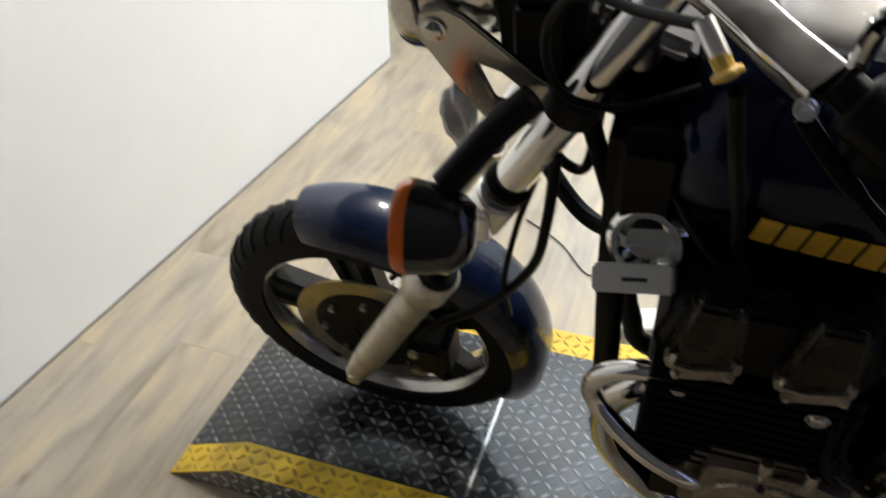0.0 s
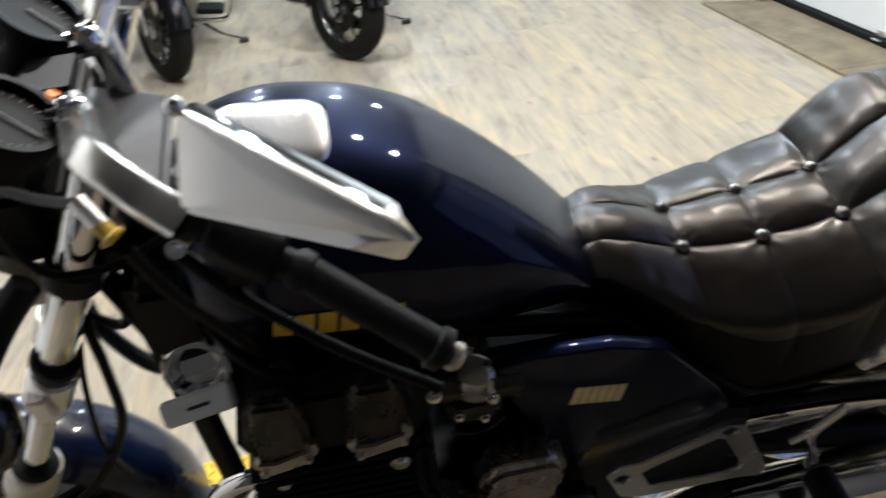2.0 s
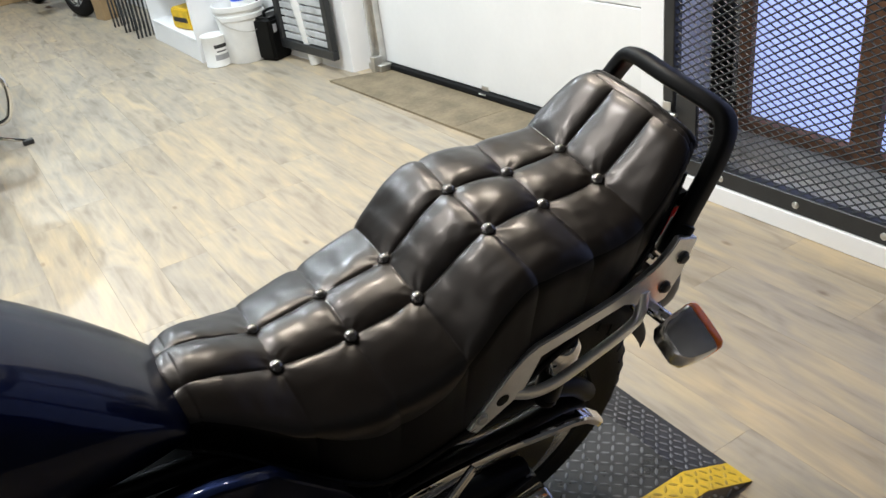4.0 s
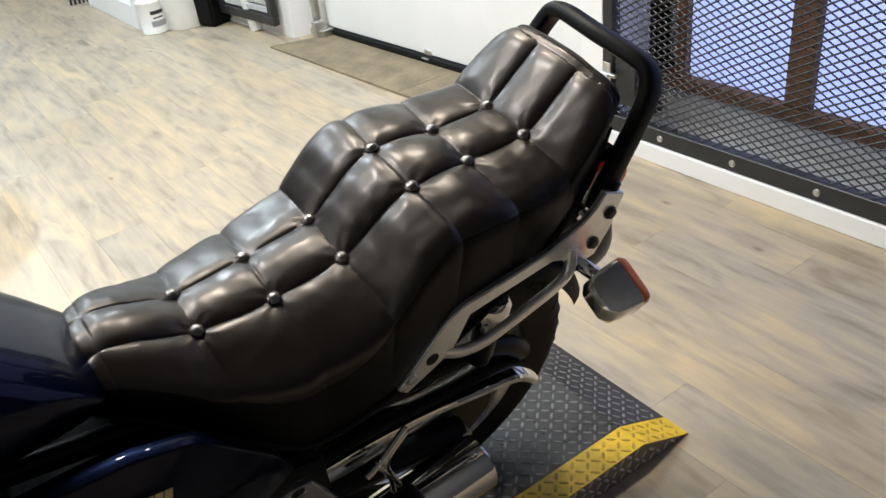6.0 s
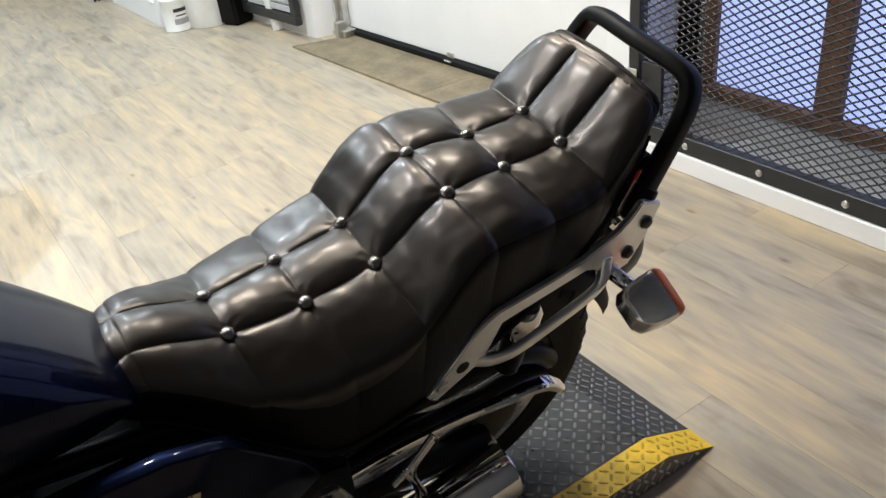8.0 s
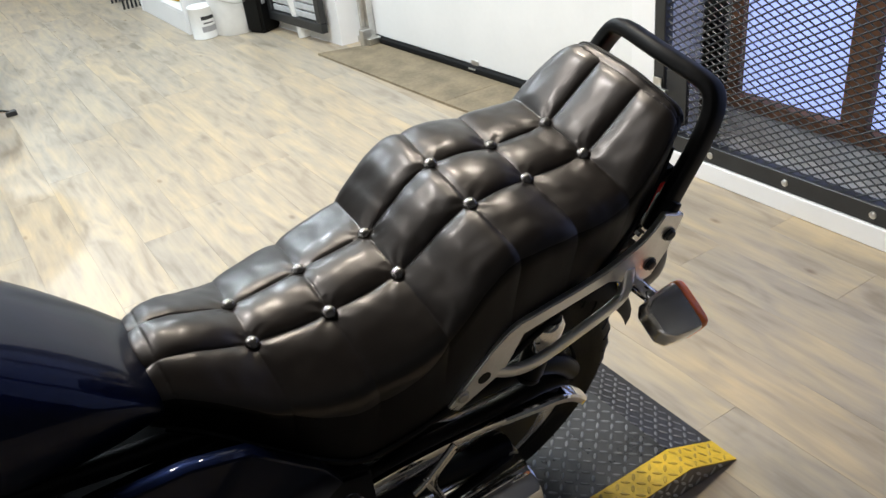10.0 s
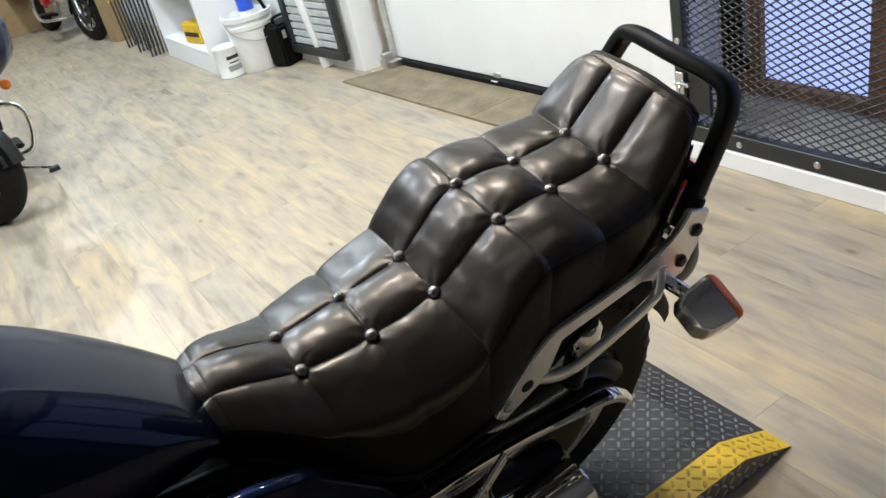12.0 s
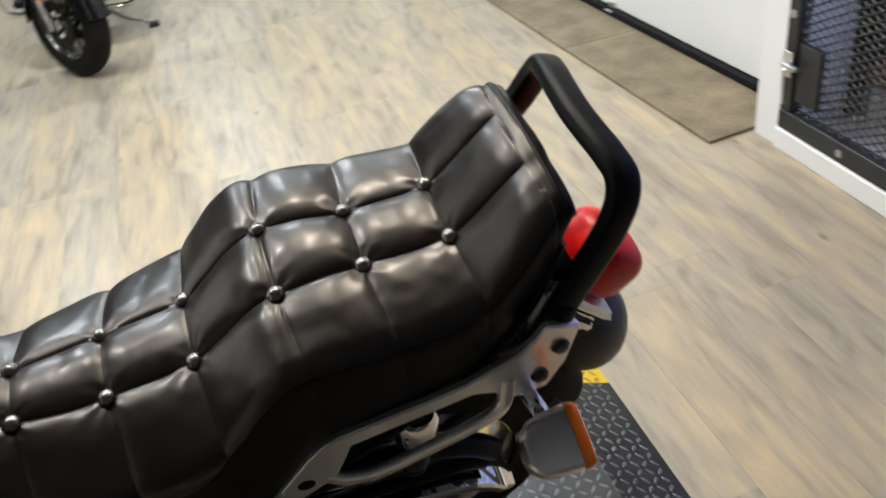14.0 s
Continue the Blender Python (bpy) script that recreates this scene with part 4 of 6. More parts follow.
# gold lettering bars on the tank flank: plain shapes
def flank(parent, u0, u1, w0, w1, n, mat, edge, lean=0.0, surf=None, lift_=0.0015):
    step = (u1 - u0) / n
    for i in range(n):
        bm = bm_new()
        a, b = u0 + i * step + step * 0.08, u0 + (i + 1) * step - step * 0.08
        pts = [(a, 0), (b, 0), (b, 1), (a, 1)]
        vs = []
        for off in (0, lift_):
            vs.append([bm.verts.new(surf(u + lean * (t - 0.5), t, off)) for u, t in pts])
        lo, hi = vs
        bm.faces.new(hi)
        for k in range(4):
            bm.faces.new((lo[k], lo[(k + 1) % 4], hi[(k + 1) % 4], hi[k]))
        bmesh.ops.recalc_face_normals(bm, faces=bm.faces)
        part("decal_bar", bm, mat, parent, edge, smooth=0)


def tank_flank(u, t, off):
    base = 0.868 + (u - 0.526) * -0.10
    w = base + t * 0.036
    best = min((abs(tank_point(u, radians(d)).z - w), d) for d in range(150, 245))[1]
    p = tank_point(u, radians(best), 0.001 + off)
    p.z = w
    return p


flank(tank, 0.528, 0.668, 0, 0, 6, M_gold, "gold lettering shapes on the tank flank", 0.006, tank_flank)

# ---- side cover ----
bm = bm_new()
OUT = [(0.760, 0.760), (0.80, 0.772), (0.90, 0.765), (0.97, 0.740), (1.01, 0.690), (1.06, 0.625), (1.085, 0.57), (1.03, 0.520), (0.95, 0.487), (0.885, 0.472), (0.862, 0.510), (0.824, 0.585), (0.795, 0.650), (0.770, 0.715)]
mid_u, mid_w = 0.92, 0.63


def ring_at(k, v):
    return [(mid_u + (u - mid_u) * k, v, mid_w + (w - mid_w) * k) for u, w in OUT]


rings(bm, [ring_at(0.985, -0.138), ring_at(0.998, -0.144), ring_at(0.998, -0.150), ring_at(0.988, -0.1560), ring_at(0.965, -0.158), ring_at(0.3, -0.1585)])
bmesh.ops.recalc_face_normals(bm, faces=bm.faces)
sc = part("side_cover", bm, M_tank, bike, "dark blue side cover")
flank(sc, 0.857, 0.925, 0, 0, 6, M_cream, "gold model lettering shapes", 0.006, lambda u, t, off: Vector((u, -0.1585 - off, 0.658 - 0.18 * (u - 0.857) + 0.036 * t)))
bm = bm_new()
slab(bm, [(0.735, 0.69), (0.775, 0.705), (0.90, 0.70), (0.96, 0.69), (1.05, 0.62), (1.03, 0.545), (0.86, 0.545), (0.755, 0.64)], 0.110, 0.140, 0.012, 3)
part("side_cover", bm, M_tank, bike, "dark blue side cover")


def plate(name, outline, v0, v1, mat, parent, label="", holes=(), bevel=0.003):
    return part(name, slab(bm_new(), outline, v0, v1, bevel, 2, holes), mat, parent, label, smooth=40)


def oval(cu, cw, ru, rw=None, n=14, tilt=0.0):
    rw = ru if rw is None else rw
    return [(cu + ru * math.cos(a) * math.cos(tilt) - rw * math.sin(a) * math.sin(tilt), cw + ru * math.cos(a) * math.sin(tilt) + rw * math.sin(a) * math.cos(tilt))
            for a in (2 * math.pi * k / n for k in range(n))]


def bolt_at(p, axis, r, parent, mat, h=0.006):
    bm = bm_new()
    turned(bm, p, axis, [(0, r * 1.25), (h * 0.3, r * 1.25), (h * 0.35, r), (h, r * 0.9), (h + 0.001, r * 0.5)], seg=12)
    return part("bolt", bm, mat, parent)


# ---- seat rail bracket, grab rail, tail ----
ARM = [((1.252, 0.612), (1.268, 0.598)), ((1.293, 0.667), (1.302, 0.616)), ((1.322, 0.704), (1.345, 0.640)), ((1.342, 0.722), (1.358, 0.668)), ((1.362, 0.731), (1.372, 0.704)), ((1.418, 0.737), (1.420, 0.711)),
       ((1.470, 0.743), (1.472, 0.718)), ((1.514, 0.751), (1.522, 0.725)), ((1.550, 0.765), (1.546, 0.714)), ((1.576, 0.778), (1.566, 0.688)), ((1.594, 0.795), (1.595, 0.686)), ((1.608, 0.818), (1.616, 0.690)), ((1.651, 0.800), (1.638, 0.735))]
for sv in (-1, 1):
    bm = bm_new()
    rings(bm, [[(tu, sv * 0.147, tw), (tu, sv * 0.158, tw), (bu, sv * 0.158, bw), (bu, sv * 0.147, bw)] for (tu, tw), (bu, bw) in ARM])
    bmesh.ops.recalc_face_normals(bm, faces=bm.faces)
    bmesh.ops.bevel(bm, geom=[e for e in bm.edges if len(e.link_faces) == 2 and e.calc_face_angle(0) > 0.8], offset=0.002, segments=2, affect="EDGES", clamp_overlap=True)
    br = part("seat_bracket", bm, M_silver, bike, "silver cast aluminium seat bracket", smooth=40)
    # No hole is cut: a black disc paints the dark of one.
    bm = bm_new()
    turned(bm, (1.309, sv * 0.157, 0.648), (0, sv, 0), [(0, 0.011), (0.0016, 0.011), (0.0018, 0.004)], seg=20)
    part("hole_disc", bm, M_black, br, "black disc in place of a dark hole")
    bm = bm_new()
    path = spline([(1.335, sv * 0.152, 0.640), (1.36, sv * 0.162, 0.636), (1.40, sv * 0.167, 0.638), (1.47, sv * 0.168, 0.658), (1.535, sv * 0.167, 0.678), (1.556, sv * 0.164, 0.695), (1.564, sv * 0.154, 0.730)], 4)
    loops = []
    for i, p in enumerate(path):
        d = (path[min(i + 1, len(path) - 1)] - path[max(i - 1, 0)]).normalized()
        o = Vector((0, sv, 0))
        o = (o - d * o.dot(d)).normalized()
        q = d.cross(o)
        loops.append([p + 0.0065 * math.copysign(abs(math.cos(a)) ** 0.5, math.cos(a)) * o + 0.0095 * math.copysign(abs(math.sin(a)) ** 0.5, math.sin(a)) * q for a in (2 * math.pi * k / 16 for k in range(16))])
    rings(bm, loops)
    bmesh.ops.recalc_face_normals(bm, faces=bm.faces)
    part("tie_bar", bm, M_silver, br, "silver tie bar")
    for u, w in ((1.627, 0.772), (1.604, 0.722), (1.272, 0.632)):
        bolt_at((u, sv * 0.1585, w), (0, sv, 0), 0.009, br, M_steel_black if u > 1.3 else M_zinc)
bm = bm_new()
RAIL = [(1.616, -0.139, 0.780), (1.645, -0.131, 0.825), (1.684, -0.121, 0.884), (1.705, -0.113, 0.928), (1.711, -0.099, 0.955), (1.709, -0.074, 0.964), (1.705, -0.035, 0.967), (1.703, 0.0, 0.968)]
path = spline(RAIL + [(u, -v, w) for u, v, w in RAIL[-2::-1]], 6)
deep = Vector((0.92, 0, -0.38)).normalized()
loops = []
for i, p in enumerate(path):
    d = (path[min(i + 1, len(path) - 1)] - path[max(i - 1, 0)]).normalized()
    o = (deep - d * deep.dot(d)).normalized()
    q = d.cross(o)
    loops.append([p + 0.0185 * math.copysign(abs(math.cos(a)) ** 0.62, math.cos(a)) * o + 0.0125 * math.copysign(abs(math.sin(a)) ** 0.62, math.sin(a)) * q for a in (2 * math.pi * k / 24 for k in range(24))])
rings(bm, loops)
bmesh.ops.recalc_face_normals(bm, faces=bm.faces)
grab = part("grab_rail", bm, M_black, bike, "black grab rail behind the seat")
for sv in (-1, 1):
    bm = bm_new()
    rod(bm, (1.612, sv * 0.139, 0.772), (1.640, sv * 0.133, 0.817), 0.0195, seg=18, bev=0.003)
    part("sleeve", bm, M_black, grab)
bm = bm_new()
box(bm, 1.63, -0.12, 0.832, 1.66, 0.12, 0.856, 0.006, 2)
part("cross_brace", bm, M_black, grab)
# tail lamp and rear mudguard
bm = bm_new()
TLM = Matrix.Translation((1.756, 0.0, 0.698)) @ Matrix.Rotation(radians(48), 4, "Y")
blob(bm, TLM, 0.052, 0.056, 0.048, 0.62)
tl = part("tail_lamp", bm, M_red, bike, "red tail lamp lens")
bm = bm_new()
box(bm, -0.042, -0.062, -0.080, 0.042, 0.062, -0.054, 0.01, 2, TLM)
part("lamp_base", bm, M_black, tl)
bm = bm_new()
box(bm, -0.048, -0.070, -0.053, 0.050, 0.070, -0.038, 0.006, 2, TLM)
part("lamp_shelf", bm, M_silver, tl, "silver strip under the tail lamp")
bm = bm_new()
box(bm, -0.03, -0.068, -0.085, 0.040, -0.05, -0.06, 0.008, 2, TLM)
part("plate_light", bm, M_chrome, tl, "small chrome plate light")
bm = bm_new()
rows = []
for i in range(37):
    a = radians(24 + 138 * i / 36)
    rr0 = RR + 0.035
    row = []
    for j in range(13):
        s = -1 + 2 * j / 12
        row.append(bm.verts.new((RW[0] + (rr0 - 0.045 * abs(s) ** 2.8) * math.cos(a), 0.082 * math.sin(s * 1.3) / math.sin(1.3), RW[2] + (rr0 - 0.045 * abs(s) ** 2.8) * math.sin(a))))
    rows.append(row)
for a, b in zip(rows, rows[1:]):
    for k in range(12):
        bm.faces.new((a[k], a[k + 1], b[k + 1], b[k]))
bmesh.ops.solidify(bm, geom=bm.faces[:], thickness=0.003)
bmesh.ops.recalc_face_normals(bm, faces=bm.faces)
part("rear_mudguard", bm, M_black, bike, "black rear mudguard")
bm = bm_new()
bmesh.ops.create_uvsphere(bm, u_segments=28, v_segments=18, radius=1.0, matrix=Matrix.Translation((1.740, 0, 0.556)) @ Matrix.Rotation(radians(-20), 4, "Y") @ Matrix.Diagonal((0.073, 0.082, 0.086, 1)))
part("number_plate_bracket", bm, M_plate_bracket, bike, "dark grey rounded plate bracket")


def signal(cen, forward, out, name_label, shell, kx=1.0, kz=1.0, e=0.55):
    """A chrome-backed indicator: body, orange lens and stem. forward: the way that its lens faces; out: away from the machine."""
    f, o = Vector(forward).normalized(), Vector(out).normalized()
    up = f.cross(o).normalized()
    m = Matrix((( *o, 0), (*f, 0), (*up, 0), (0, 0, 0, 1))).transposed()
    m = Matrix.Translation(cen) @ m
    bm = bm_new()
    loops = []
    for y, sx, sz in ((-0.052, 0.012, 0.016), (-0.048, 0.024, 0.030), (-0.036, 0.034, 0.041), (-0.012, 0.038, 0.048), (0.008, 0.039, 0.050)):
        lp = []
        for k in range(28):
            a = 2 * math.pi * k / 28
            lp.append(m @ Vector((kx * sx * math.copysign(abs(math.cos(a)) ** e, math.cos(a)), y, kz * sz * math.copysign(abs(math.sin(a)) ** e, math.sin(a)))))
        loops.append(lp)
    rings(bm, loops)
    bmesh.ops.recalc_face_normals(bm, faces=bm.faces)
    body = part("turn_signal", bm, shell, bike, name_label)
    bm = bm_new()
    loops = []
    for y, k2 in ((0.0085, 1.0), (0.017, 1.0), (0.023, 0.93), (0.026, 0.75)):
        loops.append([m @ Vector((kx * 0.0395 * k2 * math.copysign(abs(math.cos(a)) ** e, math.cos(a)), y, kz * 0.0505 * k2 * math.copysign(abs(math.sin(a)) ** e, math.sin(a)))) for a in (2 * math.pi * k / 28 for k in range(28))])
    rings(bm, loops)
    bmesh.ops.recalc_face_normals(bm, faces=bm.faces)
    part("lens", bm, M_orange, body, "orange lens")
    return body


for sv in (-1, 1):
    b = signal((1.606, sv * 0.225, 0.676), (1, 0, 0), (0, sv, -0.42), "chrome rear turn signal with an orange lens", M_cap, 1.02, 0.62, 0.34)
    bm = bm_new()
    rod(bm, (1.592, sv * 0.145, 0.678), (1.596, sv * 0.195, 0.680), 0.012, seg=14, bev=0.002)
    turned(bm, (1.586, sv * 0.135, 0.682), (0.05, sv, -0.35), [(0, 0.019), (0.012, 0.019), (0.016, 0.014)], seg=16)
    part("stem", bm, M_chrome, b)
for sv in (-1, 1):
    cv = 0.02 + sv * 0.222
    b = signal((0.228, cv, 0.878), (-1, sv * 0.12, 0.05), (0, sv * 0.87, 0.49), "black front turn signal with an orange lens", M_gloss_black, 0.80, 0.96, 0.80)
    bm = bm_new()
    hose(bm, [(0.318, 0.02 + sv * 0.135, 0.985), (0.285, 0.02 + sv * 0.155, 0.955), (0.245, cv - sv * 0.03, 0.912)], 0.0155, seg=14)
    part("stem", bm, M_grip, b, "black rubber stem")

# ---- chain guard, swing arm, shocks ----
GUARD = spline([(1.125, 0, 0.452), (1.25, 0, 0.457), (1.40, 0, 0.446), (1.48, 0, 0.436), (1.535, 0, 0.415), (1.575, 0, 0.376), (1.594, 0, 0.344)], 6)
bm = bm_new()
loops = []
for i, p in enumerate(GUARD):
    d = (GUARD[min(i + 1, len(GUARD) - 1)] - GUARD[max(i - 1, 0)]).normalized()
    up = Vector((-d.z, 0, d.x))
    hw = interp(p.x, [(1.125, 0.020), (1.35, 0.026), (1.46, 0.036), (1.575, 0.036), (1.594, 0.024)])
    c = p + Vector((0, -0.104, 0))
    sec = [(-1.0, -0.012), (-1.0, -0.002), (-0.9, 0.002), (0.0, 0.005), (0.9, 0.002), (1.0, -0.003), (1.0, -0.007), (0.9, -0.003), (0.0, 0.001), (-0.9, -0.003), (-0.93, -0.012)]
    loops.append([c + Vector((0, hw * a, 0)) + up * b for a, b in sec])
rings(bm, loops)
bmesh.ops.recalc_face_normals(bm, faces=bm.faces)
cg = part("chain_guard", bm, M_chrome, bike, "chrome chain guard")
bm = bm_new()
slab(bm, [(1.130, 0.446), (1.25, 0.450), (1.37, 0.443), (1.385, 0.425), (1.36, 0.402), (1.287, 0.395), (1.150, 0.398)], -0.119, -0.113, 0.002)
part("side_panel", bm, M_chrome, cg)
bm = bm_new()
hose(bm, [(1.08, -0.085, 0.492), (1.25, -0.085, 0.502), (1.38, -0.085, 0.497), (1.47, -0.085, 0.482), (1.535, -0.085, 0.448), (1.575, -0.085, 0.405)], 0.019, seg=14)
part("inner_guard", bm, M_black, cg, "black inner chain case")
bm = bm_new()
hose(bm, [(1.02, -0.105, 0.40), (1.2, -0.11, 0.365), (1.42, -0.112, 0.318)], 0.024, seg=14, n=4)
part("swing_arm", bm, M_black, bike, "black steel swing arm")
bm = bm_new()
hose(bm, [(1.02, 0.105, 0.40), (1.2, 0.11, 0.365), (1.42, 0.112, 0.318)], 0.024, seg=14, n=4)
part("swing_arm", bm, M_black, bike, "black steel swing arm")
bm = bm_new()
rod(bm, (1.42, -0.135, 0.318), (1.42, 0.135, 0.318), 0.014, seg=6)
part("rear_axle", bm, M_zinc, rear_wheel)
bm = bm_new()
turned(bm, (1.42, -0.088, 0.318), (0, 1, 0), [(0, 0.05), (0.002, 0.098), (0.006, 0.1), (0.009, 0.098), (0.012, 0.05)], seg=44)
part("sprocket", bm, M_steel_black, rear_wheel, "oily steel sprocket")
bm = bm_new()
for w0, w1 in ((0.315 + 0.102, 0.44), (0.318 - 0.102, 0.34)):
    hose(bm, [(1.42, -0.085, w0), (0.95, -0.085, w1)], 0.008, seg=6, smooth=False)
part("chain", bm, M_steel_black, bike, "oily drive chain")
for sv in (-1, 1):
    p0, p1 = Vector((1.448, sv * 0.108, 0.50)), Vector((1.462, sv * 0.112, 0.655))
    bm = bm_new()
    rod(bm, p0, p1, 0.011, seg=12)
    rod(bm, p0 - (p1 - p0) * 0.03, p0 + (p1 - p0) * 0.06, 0.02, seg=14, bev=0.003)
    sh = part("shock_absorber", bm, M_black, bike, "black shock absorber with a chrome cap")
    d = p1 - p0
    bm = bm_new()
    rod(bm, p0 + d * 0.08, p0 + d * 0.72, 0.022, seg=18, bev=0.003)
    part("damper_body", bm, M_black, sh)
    bm = bm_new()
    turned(bm, p0 + d * 0.55, d, [(0, 0.027), (0.004, 0.029), (0.05, 0.029), (0.06, 0.022)], seg=24)
    part("shroud", bm, M_chrome, sh, "chrome shock shroud")

# ---- exhaust ----
bm = bm_new()
turned(bm, (0.99, -0.166, 0.255), Vector((1.425, -0.172, 0.292)) - Vector((0.99, -0.166, 0.255)),
       [(0, 0.022), (0.03, 0.032), (0.10, 0.046), (0.14, 0.050), (0.30, 0.052), (0.432, 0.053), (0.437, 0.051), (0.438, 0.047), (0.425, 0.045), (0.40, 0.024), (0.399, 0.001)], seg=40)
part("muffler", bm, M_chrome, bike, "chrome muffler")
bm = bm_new()
hose(bm, [(0.47, -0.15, 0.60), (0.42, -0.15, 0.50), (0.44, -0.15, 0.36), (0.55, -0.155, 0.25), (0.75, -0.16, 0.235), (1.0, -0.166, 0.256)], 0.02, seg=16, n=8)
part("exhaust_pipe", bm, M_chrome, bike, "chrome exhaust pipe")
bm = bm_new()
turned(bm, (0.99, 0.166, 0.255), Vector((1.425, 0.172, 0.292)) - Vector((0.99, 0.166, 0.255)),
       [(0, 0.022), (0.03, 0.032), (0.10, 0.046), (0.14, 0.050), (0.30, 0.052), (0.432, 0.053), (0.437, 0.051), (0.438, 0.047), (0.425, 0.045), (0.40, 0.024)], seg=32)
part("muffler", bm, M_chrome, bike, "chrome muffler")
# foot peg bracket and peg
pb = plate("footrest_bracket", [(0.905, 0.512), (0.925, 0.535), (0.95, 0.535), (1.06, 0.59), (1.088, 0.585), (1.150, 0.445), (1.140, 0.425), (1.11, 0.432), (0.955, 0.432), (0.93, 0.445)], -0.196, -0.184, M_alu, bike,
           "polished aluminium footrest bracket", holes=[[(0.972, 0.462), (0.955, 0.505), (0.97, 0.516), (1.052, 0.562), (1.065, 0.556), (1.108, 0.468), (1.10, 0.458)], oval(0.928, 0.498, 0.011), oval(1.068, 0.575, 0.011)])
bm = bm_new()
rod(bm, (1.238, -0.195, 0.398), (1.245, -0.29, 0.392), 0.024, seg=18, bev=0.006)
part("footrest", bm, M_grip, pb, "black rubber footrest")
bm = bm_new()
hose(bm, [(1.262, -0.165, 0.527), (1.21, -0.175, 0.488), (1.185, -0.178, 0.475)], 0.0055, seg=8)
hose(bm, [(1.262, -0.165, 0.515), (1.222, -0.175, 0.478), (1.244, -0.180, 0.398)], 0.0055, seg=8)
hose(bm, [(1.207, -0.175, 0.484), (1.226, -0.179, 0.44), (1.232, -0.182, 0.395)], 0.005, seg=8)
part("strut", bm, M_alu, pb, "polished strut")
bm = bm_new()
rod(bm, (0.88, -0.19, 0.40), (0.89, -0.29, 0.40), 0.016, seg=14, bev=0.004)
part("front_footrest", bm, M_grip, bike, "black rubber footrest")
bm = bm_new()
hose(bm, [(0.80, -0.17, 0.33), (0.86, -0.24, 0.16), (0.90, -0.285, 0.082)], 0.011, seg=10)
box(bm, 0.885, -0.315, 0.078, 0.935, -0.265, 0.086, 0.002, 1)
part("side_stand", bm, M_steel_black, bike, "black side stand")

# ---- frame and engine ----
for sv in (-1, 1):
    bm = bm_new()
    hose(bm, [(0.425, sv * 0.02, 0.965), (0.40, sv * 0.06, 0.80), (0.405, sv * 0.085, 0.55), (0.42, sv * 0.09, 0.36), (0.50, sv * 0.09, 0.26), (0.95, sv * 0.09, 0.26), (1.0, sv * 0.10, 0.40), (0.98, sv * 0.10, 0.60)], 0.017, seg=12, n=6)
    part("frame_tube", bm, M_black, bike, "black steel frame tube")
    bm = bm_new()
    hose(bm, [(0.44, sv * 0.02, 0.93), (0.60, sv * 0.07, 0.79), (0.95, sv * 0.075, 0.70), (1.25, sv * 0.08, 0.64), (1.6, sv * 0.10, 0.725)], 0.015, seg=12, n=6)
    part("frame_rail", bm, M_black, bike, "black steel frame rail")
bm = bm_new()
turned(bm, (0.375, 0.03, 0.89), (0.46, 0, 0.885), [(0, 0.03), (0.01, 0.035), (0.12, 0.035), (0.13, 0.03)], seg=24)
part("steering_head", bm, M_black, bike)
bm = bm_new()
box(bm, 0.72, -0.105, 0.43, 1.06, 0.105, 0.69, 0.03, 3)
part("battery_box", bm, M_black, bike, "black battery and air box")
# radiator-less front: a black cable guide plate between the downtubes and tank
bm = bm_new()
box(bm, 0.385, -0.115, 0.70, 0.47, 0.115, 0.95, 0.02, 3)
part("coil_cover", bm, M_black, bike, "black coil and wiring cover")
# crankcase, cylinders with fins, head
bm = bm_new()
box(bm, 0.46, -0.17, 0.27, 0.90, 0.17, 0.50, 0.035, 4)
case = part("crankcase", bm, M_engine, bike, "black engine crankcase")
bm = bm_new()
box(bm, 0.475, -0.185, 0.48, 0.665, 0.185, 0.70, 0.012, 2)
cyl_ = part("cylinder_block", bm, M_engine, bike, "black finned cylinder block")
for i in range(11):
    bm = bm_new()
    w = 0.505 + i * 0.0185
    box(bm, 0.462, -0.205, w, 0.678, 0.205, w + 0.006, 0.0028, 1)
    part("fin", bm, M_engine, cyl_)
bm = bm_new()
slab(bm, [(0.468, 0.705), (0.672, 0.705), (0.68, 0.74), (0.665, 0.80), (0.62, 0.825), (0.515, 0.825), (0.472, 0.80), (0.458, 0.74)], -0.19, 0.19, 0.012, 3)
head = part("cylinder_head", bm, M_engine, bike, "black cylinder head cover")
for cu in (0.512, 0.618):
    for sv in (-1, 1):
        bm = bm_new()
        slab(bm, [(cu - 0.036, 0.735), (cu - 0.024, 0.722), (cu + 0.022, 0.722), (cu + 0.034, 0.735), (cu + 0.032, 0.80), (cu + 0.026, 0.85), (cu - 0.022, 0.852), (cu - 0.03, 0.80)], sv * 0.185, sv * 0.212, 0.008, 3)
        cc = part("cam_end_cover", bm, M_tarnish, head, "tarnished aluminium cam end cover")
        bm = bm_new()
        slab(bm, [(cu - 0.038, 0.742), (cu - 0.032, 0.722), (cu - 0.018, 0.716), (cu + 0.030, 0.730), (cu + 0.037, 0.745), (cu + 0.035, 0.768), (cu - 0.010, 0.752), (cu - 0.034, 0.756)], sv * 0.190, sv * 0.2165, 0.008, 3)
        fl = part("lower_flange", bm, M_cover, cc, "stained lower flange")
        for du, w in ((-0.024, 0.735), (0.026, 0.748)):
            bolt_at((cu + du, sv * 0.2165, w), (0, sv, 0), 0.0045, fl, M_cover)
